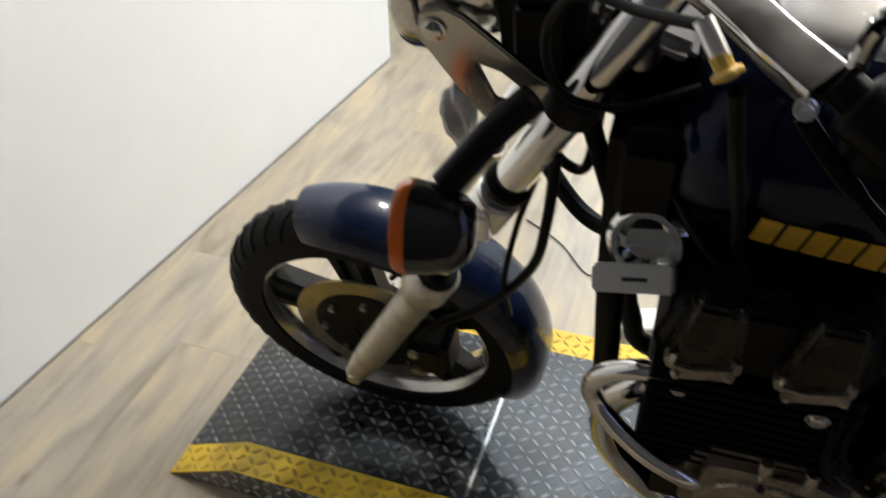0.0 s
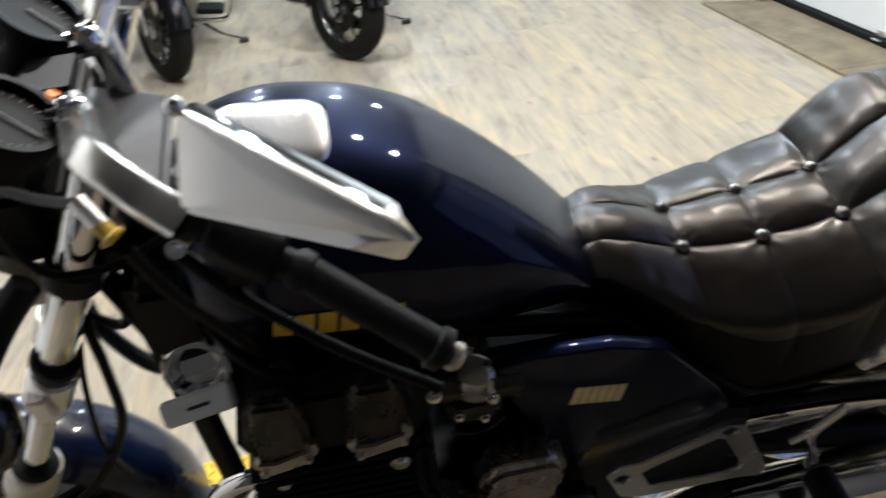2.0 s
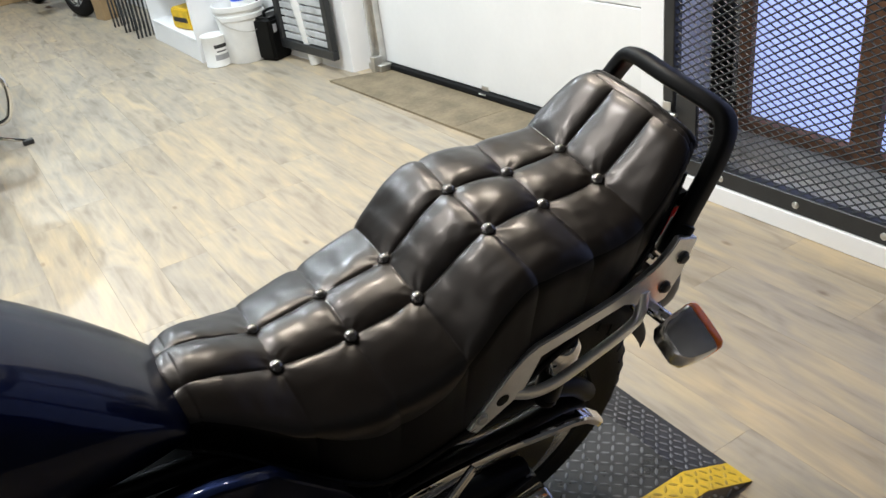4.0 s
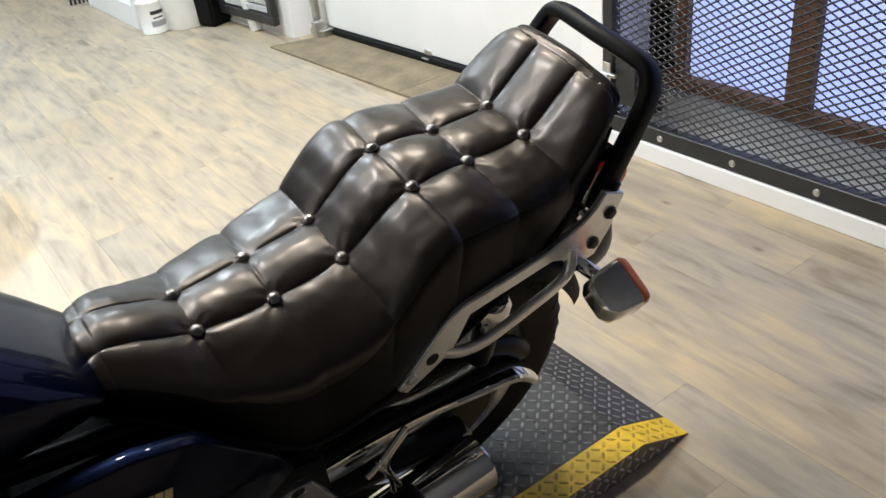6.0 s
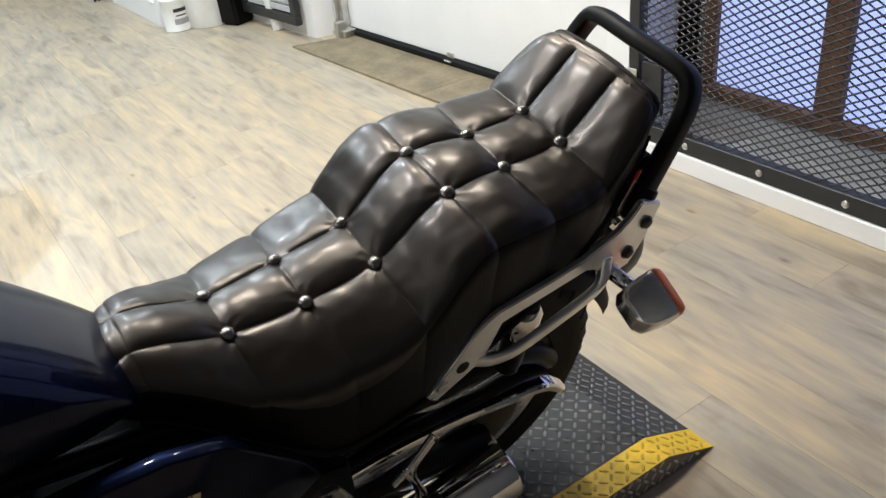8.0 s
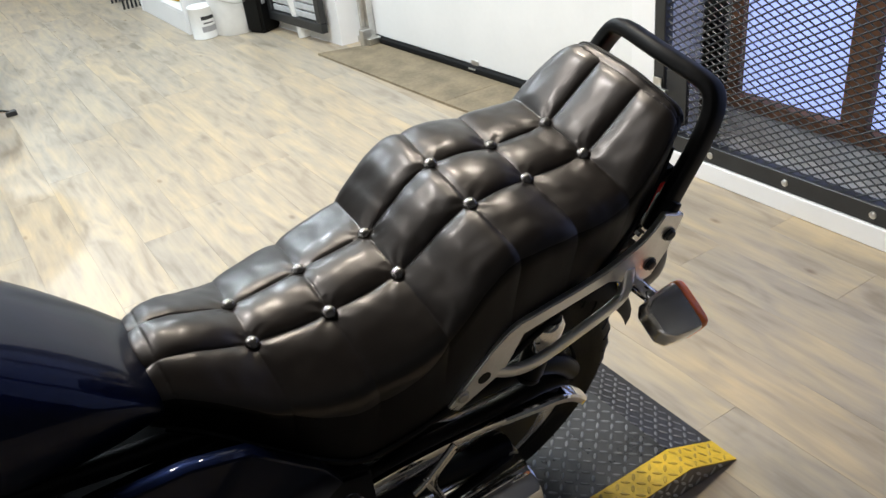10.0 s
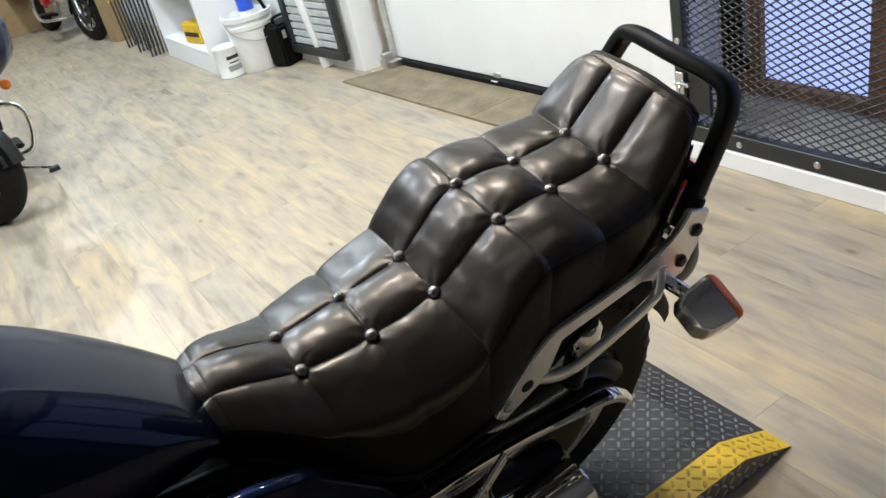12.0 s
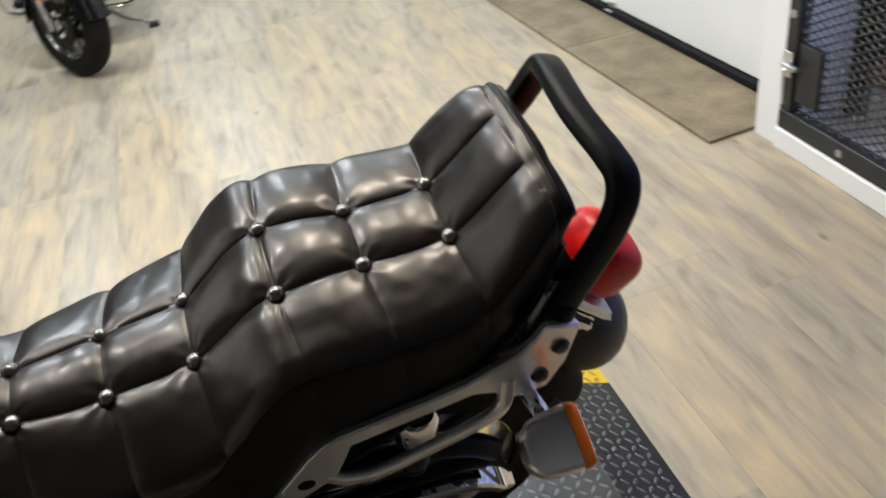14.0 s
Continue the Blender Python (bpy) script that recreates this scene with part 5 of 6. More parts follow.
for k, vv in enumerate((-0.15, -0.05, 0.05, 0.15)):
    bm = bm_new()
    turned(bm, (0.535, vv, 0.80), (-0.25, 0, 1), [(0, 0.014), (0.03, 0.013), (0.035, 0.008), (0.05, 0.005)], seg=14)
    part("spark_plug_cap", bm, M_grip, head)
bolt_at((0.636, -0.206, 0.683), (0, -1, 0), 0.010, cyl_, M_alu)
bm = bm_new()
slab(bm, [(0.530, 0.50), (0.536, 0.548), (0.56, 0.560), (0.617, 0.562), (0.671, 0.563), (0.722, 0.540), (0.734, 0.50), (0.728, 0.46), (0.69, 0.39), (0.66, 0.345), (0.56, 0.34), (0.530, 0.39)], -0.218, -0.165, 0.016, 4)
gc = part("generator_cover", bm, M_cover, bike, "stained aluminium generator cover")
for cu in (0.612, 0.662):
    bm = bm_new()
    rod(bm, (cu, -0.208, 0.562), (cu, -0.219, 0.525), 0.0085, 0.0065, seg=14, bev=0.002)
    part("rib", bm, M_cover, gc)
    bolt_at((cu, -0.2235, 0.524), (0, -1, 0), 0.005, gc, M_steel_black)
bm = bm_new()
turned(bm, (0.625, -0.217, 0.44), (0, -1, 0), [(0, 0.078), (0.004, 0.076), (0.008, 0.066), (0.0085, 0.02)], seg=44)
part("round_boss", bm, M_cover, gc)
bm = bm_new()
slab(bm, [(0.725, 0.50), (0.735, 0.575), (0.76, 0.592), (0.835, 0.592), (0.85, 0.57), (0.842, 0.495), (0.80, 0.47)], -0.20, -0.15, 0.012, 3)
stc = part("starter_cover", bm, M_cover, bike, "stained aluminium starter cover")
for k in range(4):
    bm = bm_new()
    box(bm, 0.752 + k * 0.02, -0.176, 0.585, 0.762 + k * 0.02, -0.15, 0.622, 0.003, 2)
    part("rib", bm, M_engine, stc)
bm = bm_new()
slab(bm, [(0.74, 0.33), (0.75, 0.45), (0.80, 0.475), (0.90, 0.46), (0.915, 0.36), (0.86, 0.30)], -0.20, -0.16, 0.014, 3)
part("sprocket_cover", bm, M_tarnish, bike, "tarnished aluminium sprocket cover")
bm = bm_new()
hose(bm, [(0.86, -0.21, 0.40), (0.80, -0.225, 0.36), (0.73, -0.225, 0.335)], 0.007, seg=8)
rod(bm, (0.73, -0.22, 0.335), (0.73, -0.265, 0.335), 0.01, seg=10)
part("gear_lever", bm, M_chrome, bike, "chrome gear lever")
# carburettors behind the head
for k, vv in enumerate((-0.15, -0.05, 0.05, 0.15)):
    bm = bm_new()
    rod(bm, (0.675, vv, 0.745), (0.79, vv, 0.725), 0.022, seg=18, bev=0.003)
    box(bm, 0.700, vv - 0.030, 0.690, 0.765, vv + 0.030, 0.735, 0.008, 2)
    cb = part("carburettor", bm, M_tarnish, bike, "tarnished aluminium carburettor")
    bm = bm_new()
    turned(bm, (0.735, vv, 0.733), (0.12, 0, 1), [(0, 0.029), (0.004, 0.030), (0.008, 0.030), (0.012, 0.026), (0.026, 0.023), (0.032, 0.014)], seg=24)
    part("top_cap", bm, M_cover, cb, "stained carburettor cap")
    for du, w, r in ((0.752, 0.742, 0.006), (0.712, 0.716, 0.005), (0.742, 0.704, 0.005)):
        bolt_at((du, vv - 0.031, w), (0, -1, 0.15), r, cb, M_alu)
    bm = bm_new()
    hose(bm, [(0.702, vv - 0.034, 0.690), (0.72, vv - 0.036, 0.682), (0.745, vv - 0.036, 0.684), (0.765, vv - 0.032, 0.70)], 0.0025, seg=6, n=4)
    part("link_rod", bm, M_tarnish, cb)
bolt_at((0.683, -0.205, 0.806), (0, -1, 0.4), 0.007, bike, M_alu)

# black slab added behind the footrest bracket, so the lit deck stays hidden
bm = bm_new()
slab(bm, [(0.86, 0.28), (1.11, 0.30), (1.15, 0.42), (1.14, 0.52), (1.02, 0.56), (0.86, 0.54)], -0.135, -0.115, 0.006, 2)
part("gap_filler", bm, M_black, bike, "black slab added to darken a gap")
# crumpled plastic wrap under the headlight bracket
bm = bm_new()
bmesh.ops.create_icosphere(bm, subdivisions=3, radius=1.0)
for v in bm.verts:
    k = 1 + 0.45 * noise.noise(v.co * 1.7)
    v.co = Vector((0.230 + 0.020 * v.co.x * k, -0.066 + 0.022 * v.co.y * k, 0.905 + 0.042 * v.co.z * k))
part("plastic_wrap", bm, material("crumpled_plastic", (0.62, 0.63, 0.64), 0.2, vary=0.15, scale=60), bike, "crumpled pale plastic wrap", smooth=12)

# engine guard: a chrome hoop each side
for sv in (-1, 1):
    bm = bm_new()
    hose(bm, [(0.50, sv * 0.185, 0.672), (0.455, sv * 0.186, 0.672), (0.415, sv * 0.183, 0.64), (0.402, sv * 0.182, 0.592), (0.428, sv * 0.195, 0.552), (0.478, sv * 0.213, 0.518), (0.53, sv * 0.218, 0.488), (0.56, sv * 0.20, 0.45)], 0.0125, seg=16, n=8)
    g = part("engine_guard", bm, M_chrome, bike, "chrome engine guard")
    bolt_at((0.497, sv * 0.196, 0.666), (0, sv, 0), 0.008, g, M_zinc)

HRN = (0.440, -0.088, 0.802)
# horn with its white label box, in front of the engine
bm = bm_new()
turned(bm, HRN, (-0.1, -1, 0.45), [(0, 0.035), (0.02, 0.042), (0.04, 0.042), (0.046, 0.036), (0.046, 0.030), (0.036, 0.022), (0.036, 0.001)], seg=32)
part("horn", bm, M_chrome, bike, "chrome horn")
LBM = Matrix.Translation((0.430, -0.152, 0.792)) @ Matrix.Rotation(radians(-14), 4, "Y") @ Matrix.Rotation(radians(-48), 4, "X")
bm = bm_new()
box(bm, -0.042, -0.010, -0.015, 0.042, 0.010, 0.015, 0.003, 2, LBM)
tagb = part("label_box", bm, M_white_plastic, bike, "white plastic box with small dark print")
bm = bm_new()
box(bm, -0.010, -0.0110, -0.0025, 0.016, -0.0102, 0.0015, m=LBM)
part("print_bar", bm, M_ink, tagb)

# ---- headlight, gauges, handlebar ----
HL = Vector((0.195, 0.005, 1.048))
ax = Vector((-1, 0.02, -0.06)).normalized()
bm = bm_new()
turned(bm, HL - ax * 0.105, ax, [(0, 0.03), (0.01, 0.055), (0.035, 0.078), (0.07, 0.090), (0.09, 0.093)], seg=48)
hl = part("headlight", bm, M_chrome, bike, "chrome headlight bucket")
bm = bm_new()
turned(bm, HL - ax * 0.012, ax, [(0, 0.094), (0.002, 0.0975), (0.016, 0.0985), (0.025, 0.096), (0.029, 0.088), (0.026, 0.086)], seg=48, cap=False)
part("rim", bm, M_chrome, hl, "chrome headlight rim")
bm = bm_new()
turned(bm, HL + ax * 0.012, ax, [(0, 0.0865), (0.008, 0.08), (0.016, 0.05), (0.018, 0.001)], seg=40)
part("lens", bm, M_glass, hl, "clear headlight lens")
for sv in (-1, 1):
    o = 0.005 if sv > 0 else 0.0
    hb = plate("headlight_bracket", [(0.203, 1.022), (0.210, 1.048), (0.232, 1.056), (0.250, 1.048), (0.315, 0.992), (0.345, 0.968), (0.348, 0.945), (0.325, 0.926), (0.300, 0.930), (0.262, 0.932), (0.245, 0.955)],
               0.02 + sv * 0.115, 0.02 + sv * 0.106, M_alu, bike, "polished aluminium headlight bracket", holes=[[(0.258, 0.998), (0.283, 0.990), (0.308, 0.968), (0.300, 0.953), (0.275, 0.955)]], bevel=0.002)
    bolt_at((0.222, 0.02 + sv * 0.116, 1.032), (0, sv, 0), 0.010, hb, M_chrome)
    bm = bm_new()
    rod(bm, (0.222, 0.02 + sv * 0.08, 1.032), (0.222, 0.02 + sv * 0.107, 1.032), 0.015, seg=16)
    part("rubber_ring", bm, M_grip, hb)
# wiring behind the headlight
bm = bm_new()
box(bm, 0.275, -0.085, 0.965, 0.355, 0.12, 1.075, 0.02, 3)
part("wiring_cover", bm, M_black, bike, "black wiring cover behind the headlight")
gax = Vector((0.62, 0, 0.785)).normalized()
for vv in (-0.055, 0.115):
    c = Vector((0.308, vv, 1.075))
    bm = bm_new()
    turned(bm, c, gax, [(0, 0.03), (0.012, 0.042), (0.05, 0.047), (0.072, 0.050), (0.078, 0.048), (0.078, 0.042), (0.066, 0.041), (0.066, 0.001)], seg=44)
    pod = part("gauge", bm, M_black, bike, "round black gauge")
    bm = bm_new()
    turned(bm, c + gax * 0.0665, gax, [(0, 0.0405), (0.0015, 0.0405)], seg=40)
    face = part("dial", bm, M_dial, pod, "black dial face")
    bm = bm_new()
    turned(bm, c + gax * 0.072, gax, [(0, 0.046), (0.003, 0.046)], seg=40)
    x, y = frame_of(gax)
    for k in range(24):
        a = 2 * math.pi * k / 24
        if 4.0 < a < 5.4:
            continue
        b2 = bm_new()
        rod(b2, c + gax * 0.0685 + 0.031 * (math.cos(a) * x + math.sin(a) * y), c + gax * 0.0685 + 0.036 * (math.cos(a) * x + math.sin(a) * y), 0.0008, seg=4)
        part("tick", b2, M_grey_plastic, face)
    b2 = bm_new()
    rod(b2, c + gax * 0.070 - 0.008 * (0.3 * x + 0.95 * y), c + gax * 0.070 + 0.032 * (0.3 * x + 0.95 * y), 0.0014, seg=6)
    part("needle", b2, M_grey_plastic, face)
    bm.free()
bm = bm_new()
box(bm, 0.335, -0.005, 1.085, 0.40, 0.065, 1.115, 0.008, 2, None)
pan = part("warning_panel", bm, M_black, bike, "black warning light panel")
bm = bm_new()
turned(bm, (0.378, -0.012, 1.112), gax, [(0, 0.008), (0.006, 0.008), (0.008, 0.004)], seg=14)
part("warning_light", bm, M_amber, pan, "small amber warning light")


def flat_bar(pts, wide, thick, up):
    """A rounded flat bar swept along pts."""
    bm = bm_new()
    pts = [Vector(p) for p in pts]
    up = Vector(up).normalized()
    loops = []
    for i, p in enumerate(pts):
        d = (pts[min(i + 1, len(pts) - 1)] - pts[max(i - 1, 0)]).normalized()
        s = d.cross(up).normalized()
        n = s.cross(d).normalized()
        lp = []
        for k in range(20):
            a = 2 * math.pi * k / 20
            lp.append(p + s * (wide / 2) * math.copysign(abs(math.cos(a)) ** 0.3, math.cos(a)) + n * (thick / 2) * math.copysign(abs(math.sin(a)) ** 0.3, math.sin(a)))
        loops.append(lp)
    return rings(bm, loops)


for sv in (-1, 1):
    def mv(p):
        return (p[0], 0.03 + (p[1] - 0.03) * (1 if sv < 0 else -1), p[2])
    arm_pts = [(0.398, -0.024, 1.102), (0.402, -0.045, 1.108), (0.422, -0.105, 1.134), (0.436, -0.150, 1.155), (0.445, -0.172, 1.165), (0.455, -0.190, 1.171), (0.470, -0.208, 1.172), (0.496, -0.239, 1.171), (0.526, -0.270, 1.170)]
    ob = part("handlebar", flat_bar([mv(p) for p in arm_pts], 0.030, 0.022, (-0.45, 0, 0.9)), M_alu, bike, "polished aluminium handlebar arm")
    bm = bm_new()
    rod(bm, mv((0.405, -0.065, 1.00)), mv((0.400, -0.062, 1.095)), 0.017, seg=18, bev=0.003)
    part("riser", bm, M_alu, ob, "polished riser")
    bm = bm_new()
    turned(bm, mv((0.396, -0.030, 1.106)), (-0.3, 0, 1), [(0, 0.020), (0.010, 0.020), (0.014, 0.017), (0.012, 0.011), (0.017, 0.010), (0.020, 0.005)], seg=24)
    part("clamp_bolt", bm, M_chrome, ob, "chrome clamp bolt")
    bm = bm_new()
    rod(bm, mv((0.528, -0.272, 1.178)), mv((0.60, -0.306, 1.142)), 0.0115, seg=16)
    bm2 = bm_new()
    turned(bm2, mv((0.588, -0.300, 1.148)), Vector(mv((0.684, -0.353, 1.089))) - Vector(mv((0.588, -0.300, 1.148))), [(0, 0.013), (0.004, 0.0155), (0.012, 0.0155), (0.014, 0.0135), (0.06, 0.0132), (0.112, 0.0135), (0.114, 0.0165), (0.122, 0.0165), (0.125, 0.011)], seg=24)
    part("bar_tube", bm, M_black, ob)
    grip = part("grip", bm2, M_grip, ob, "black rubber grip")
    bm2 = bm_new()
    dd = (Vector(mv((0.684, -0.353, 1.089))) - Vector(mv((0.588, -0.300, 1.148)))).normalized()
    turned(bm2, Vector(mv((0.588, -0.300, 1.148))) + dd * 0.1255, dd, [(0, 0.0095), (0.002, 0.0112), (0.006, 0.0112), (0.010, 0.008), (0.011, 0.003)], seg=20)
    part("bar_end", bm2, M_alu_dull, grip, "silver bar end")
    bm = bm_new()
    d = Vector(mv((0.684, -0.353, 1.089))) - Vector(mv((0.588, -0.300, 1.148)))
    rod(bm, Vector(mv((0.540, -0.278, 1.172))), Vector(mv((0.582, -0.297, 1.152))), 0.021, seg=18, bev=0.004)
    box(bm, -0.022, -0.018, -0.014, 0.022, 0.018, 0.014, 0.005, 2, Matrix.Translation(mv((0.562, -0.285, 1.148))))
    part("switch_housing", bm, M_black, ob, "black switch housing")
    bolt_at(mv((0.515, -0.285, 1.166)), (0.1, sv, 0.7), 0.0055, ob, M_chrome)
    bm = bm_new()
    hose(bm, [mv((0.515, -0.282, 1.158)), mv((0.55, -0.305, 1.130)), mv((0.61, -0.335, 1.092)), mv((0.675, -0.36, 1.058))], [0.006] * 9 + [0.0045] * 30, seg=10)
    part("lever", bm, M_cable, ob, "black lever")
    if sv > 0:
        continue
    # mirror on its stem
    bm = bm_new()
    hose(bm, [mv((0.535, -0.272, 1.19)), mv((0.538, -0.29, 1.235)), mv((0.560, -0.33, 1.262))], 0.006, seg=10)
    st = part("mirror_stem", bm, M_chrome, ob, "chrome mirror stem")
    LT, LB, RB, RT = (Vector(mv(p)) for p in ((0.556, -0.322, 1.306), (0.543, -0.336, 1.249), (0.668, -0.413, 1.270), (0.668, -0.412, 1.276)))
    RT = LT.lerp(RT, 0.87)
    LOWL, LOWR = Vector(mv((0.545, -0.338, 1.245))), Vector(mv((0.660, -0.407, 1.251)))
    cen = (LT + LB + RB + RT) / 4
    n = (RT - LT).cross(LB - LT).normalized()
    if n.dot(Vector((-0.6, sv * 0.8, 0.3))) < 0:
        n = -n

    def outline(cs, k, off):
        mid = sum(cs, Vector()) / 4
        pts = []
        for i in range(4):
            a, b, c2 = cs[i - 1], cs[i], cs[(i + 1) % 4]
            ra, rc = min(0.25, 0.006 / (b - a).length), min(0.25, 0.006 / (c2 - b).length)
            pts += [b.lerp(a, ra), b.lerp(a, ra * 0.35).lerp(b.lerp(c2, rc * 0.35), 0.5), b.lerp(c2, rc)]
        return [mid + (p - mid) * k + n * off for p in pts]
    face_ = [LT, RT, RB, LB]
    deep = [LT - n * 0.012, RT - n * 0.014, LOWR, LOWL]
    bm = bm_new()
    rings(bm, [outline(face_, 1.0, -0.002), outline(face_, 0.985, 0.0015), outline(face_, 0.95, 0.003), outline(face_, 0.5, 0.0045), outline(face_, 0.1, 0.005)])
    bmesh.ops.recalc_face_normals(bm, faces=bm.faces)
    shell = part("mirror_shell", bm, M_shell, ob, "chrome mirror shell", smooth=30)
    bm = bm_new()
    rings(bm, [outline(deep, 0.96, -0.002), outline(deep, 1.0, 0), outline(face_, 1.0, -0.0025)])
    bmesh.ops.recalc_face_normals(bm, faces=bm.faces)
    part("mirror_rim", bm, M_chrome, shell, "polished chrome mirror rim", smooth=30)
    bm = bm_new()
    rings(bm, [outline(deep, 0.9, -0.0025), outline(deep, 0.9, -0.004)])
    bmesh.ops.recalc_face_normals(bm, faces=bm.faces)
    part("mirror_glass", bm, M_mirror, shell, "mirror glass")
    bm = bm_new()
    bmesh.ops.create_uvsphere(bm, u_segments=14, v_segments=10, radius=0.0055, matrix=Matrix.Translation(LT + n * 0.001))
    part("cap_nut", bm, M_chrome, shell)

# clutch cable with its yellow adjuster, wiring and hoses
bm = bm_new()
hose(bm, [(0.452, -0.243, 1.186), (0.466, -0.258, 1.172)], 0.0065, seg=12, smooth=False)
cbl = part("cable_adjuster", bm, M_silver, bike, "silver cable adjuster")
bm = bm_new()
turned(bm, (0.463, -0.256, 1.175), (0.5, -0.4, -0.6), [(0, 0.005), (0.002, 0.0065), (0.011, 0.0065), (0.013, 0.010), (0.016, 0.010), (0.018, 0.005)], seg=10)
part("thumb_nut", bm, M_yellow_plastic, cbl, "yellow thumb nut")
CABLES = [
    ([(0.478, -0.268, 1.158), (0.490, -0.250, 1.08), (0.505, -0.21, 0.98), (0.515, -0.175, 0.90), (0.53, -0.14, 0.84), (0.55, -0.10, 0.78)], 0.0055),
    ([(0.455, -0.246, 1.184), (0.41, -0.20, 1.155), (0.365, -0.16, 1.135), (0.338, -0.14, 1.09), (0.334, -0.13, 1.04), (0.352, -0.125, 1.0), (0.40, -0.11, 0.985), (0.46, -0.09, 1.0)], 0.0042),
    ([(0.36, -0.06, 0.92), (0.40, -0.09, 0.80), (0.355, -0.06, 0.775), (0.30, 0.0, 0.80), (0.30, 0.05, 0.86), (0.33, 0.06, 0.93)], 0.010),
    ([(0.37, -0.04, 0.93), (0.355, -0.05, 0.83), (0.30, -0.02, 0.85), (0.29, 0.04, 0.90)], 0.006),
    ([(0.335, -0.09, 0.89), (0.325, -0.09, 0.78), (0.305, -0.085, 0.68), (0.24, -0.075, 0.56), (0.16, -0.06, 0.46), (0.11, -0.05, 0.38)], 0.0065),
    ([(0.32, -0.085, 0.87), (0.29, -0.085, 0.76), (0.27, -0.085, 0.64), (0.27, -0.07, 0.54)], 0.004),
    ([(0.62, -0.10, 0.80), (0.56, -0.17, 0.83), (0.50, -0.16, 0.86), (0.45, -0.10, 0.88)], 0.006),
    ([(0.66, -0.19, 0.71), (0.66, -0.215, 0.62), (0.70, -0.20, 0.52), (0.78, -0.18, 0.45)], 0.005),
    ([(0.672, -0.19, 0.71), (0.675, -0.21, 0.62), (0.72, -0.20, 0.53), (0.80, -0.18, 0.46)], 0.005),
]
for pts, r in CABLES:
    part("cable", hose(bm_new(), pts, r, seg=10), M_cable, bike, "black cable")


# ---- other machines in the shop ----
SC = 0.78


def other_motorcycle(m, steer, paint, fairing, label, lean=8):
    """A heavy road machine seen from its front; its own frame: x to its left, y backwards, wheel foot at the origin."""
    b = thing("motorcycle", m @ Matrix.Rotation(radians(lean), 4, "Y") @ Matrix.Scale(SC, 4), label, "motorcycle")
    fw = new("front_wheel")
    fw.parent = b
    rot = Matrix.Rotation(radians(steer), 4, "Z")
    R = 0.33

    def P(x, y, z):
        return rot @ Vector((x, y, z))
    axl = rot @ Vector((1, 0, 0))
    c = Vector((0, 0, R))
    bm = bm_new()
    prof = []
    for i in range(13):
        a = math.pi * i / 12
        prof.append((-0.072 * math.cos(a), 0.22 + 0.11 * math.sin(a) ** 0.6))
    turned(bm, c, axl, prof + [(0.04, 0.215), (-0.04, 0.215), prof[0]], seg=56, cap=False)
    part("tyre", bm, M_rubber, fw, "black rubber tyre")
    bm = bm_new()
    turned(bm, c, axl, [(-0.056, 0.223), (-0.054, 0.208), (-0.03, 0.195), (0.03, 0.195), (0.054, 0.208), (0.056, 0.223), (0.0, 0.21), (-0.056, 0.223)], seg=56, cap=False)
    rim = part("rim", bm, M_alu, fw, "polished rim")
    for k in range(9):
        a = 2 * math.pi * k / 9
        bm = bm_new()
        rod(bm, c + rot @ Vector((-0.012, 0.04 * math.cos(a), 0.04 * math.sin(a))), c + rot @ Vector((-0.012, 0.20 * math.cos(a), 0.20 * math.sin(a))), 0.011, 0.008, seg=6)
        part("spoke", bm, M_black, rim)
    for sx in (-0.075, 0.075):
        bm = bm_new()
        turned(bm, c + axl * sx, axl, [(-0.003, 0.08), (-0.003, 0.145), (0.003, 0.145), (0.003, 0.08), (-0.003, 0.08)], seg=40, cap=False)
        part("brake_disc", bm, M_tarnish, fw)
        bm = bm_new()
        rod(bm, P(sx * 1.5, 0.0, 0.30), P(sx * 1.5, 0.30, 0.95), 0.028, seg=16)
        part("fork_leg", bm, M_alu if sx < 0 else M_alu_dull, b, "aluminium fork leg")
        bm = bm_new()
        box(bm, -0.02, -0.03, -0.05, 0.02, 0.03, 0.05, 0.01, 2, Matrix.Translation(P(sx * 1.25, 0.11, 0.36)) @ rot)
        part("brake_caliper", bm, M_steel_black, b)
        bm = bm_new()
        box(bm, -0.008, -0.004, -0.03, 0.008, 0.008, 0.03, 0.003, 1, Matrix.Translation(P(sx * 1.75, 0.04, 0.50)) @ rot)
        part("reflector", bm, M_amber, b, "amber side reflector")
    bm = bm_new()
    turned(bm, c - axl * 0.06, axl, [(0, 0.02), (0.02, 0.045), (0.10, 0.045), (0.12, 0.02)], seg=24)
    part("hub", bm, M_gloss_black, fw)
    # mudguard
    bm = bm_new()
    rows = []
    for i in range(25):
        a = radians(-8 + 175 * i / 24)
        row = []
        for j in range(9):
            s = -1 + 2 * j / 8
            rr = R + 0.03 - 0.09 * abs(s) ** 3
            row.append(bm.verts.new(c + rot @ Vector((0.088 * math.sin(s * 1.35) / math.sin(1.35), rr * math.cos(a), rr * math.sin(a)))))
        rows.append(row)
    for a, d in zip(rows, rows[1:]):
        for k in range(8):
            bm.faces.new((a[k], a[k + 1], d[k + 1], d[k]))
    bmesh.ops.solidify(bm, geom=bm.faces[:], thickness=0.004)
    bmesh.ops.recalc_face_normals(bm, faces=bm.faces)
    part("front_mudguard", bm, M_gloss_black, b, "gloss black front mudguard")
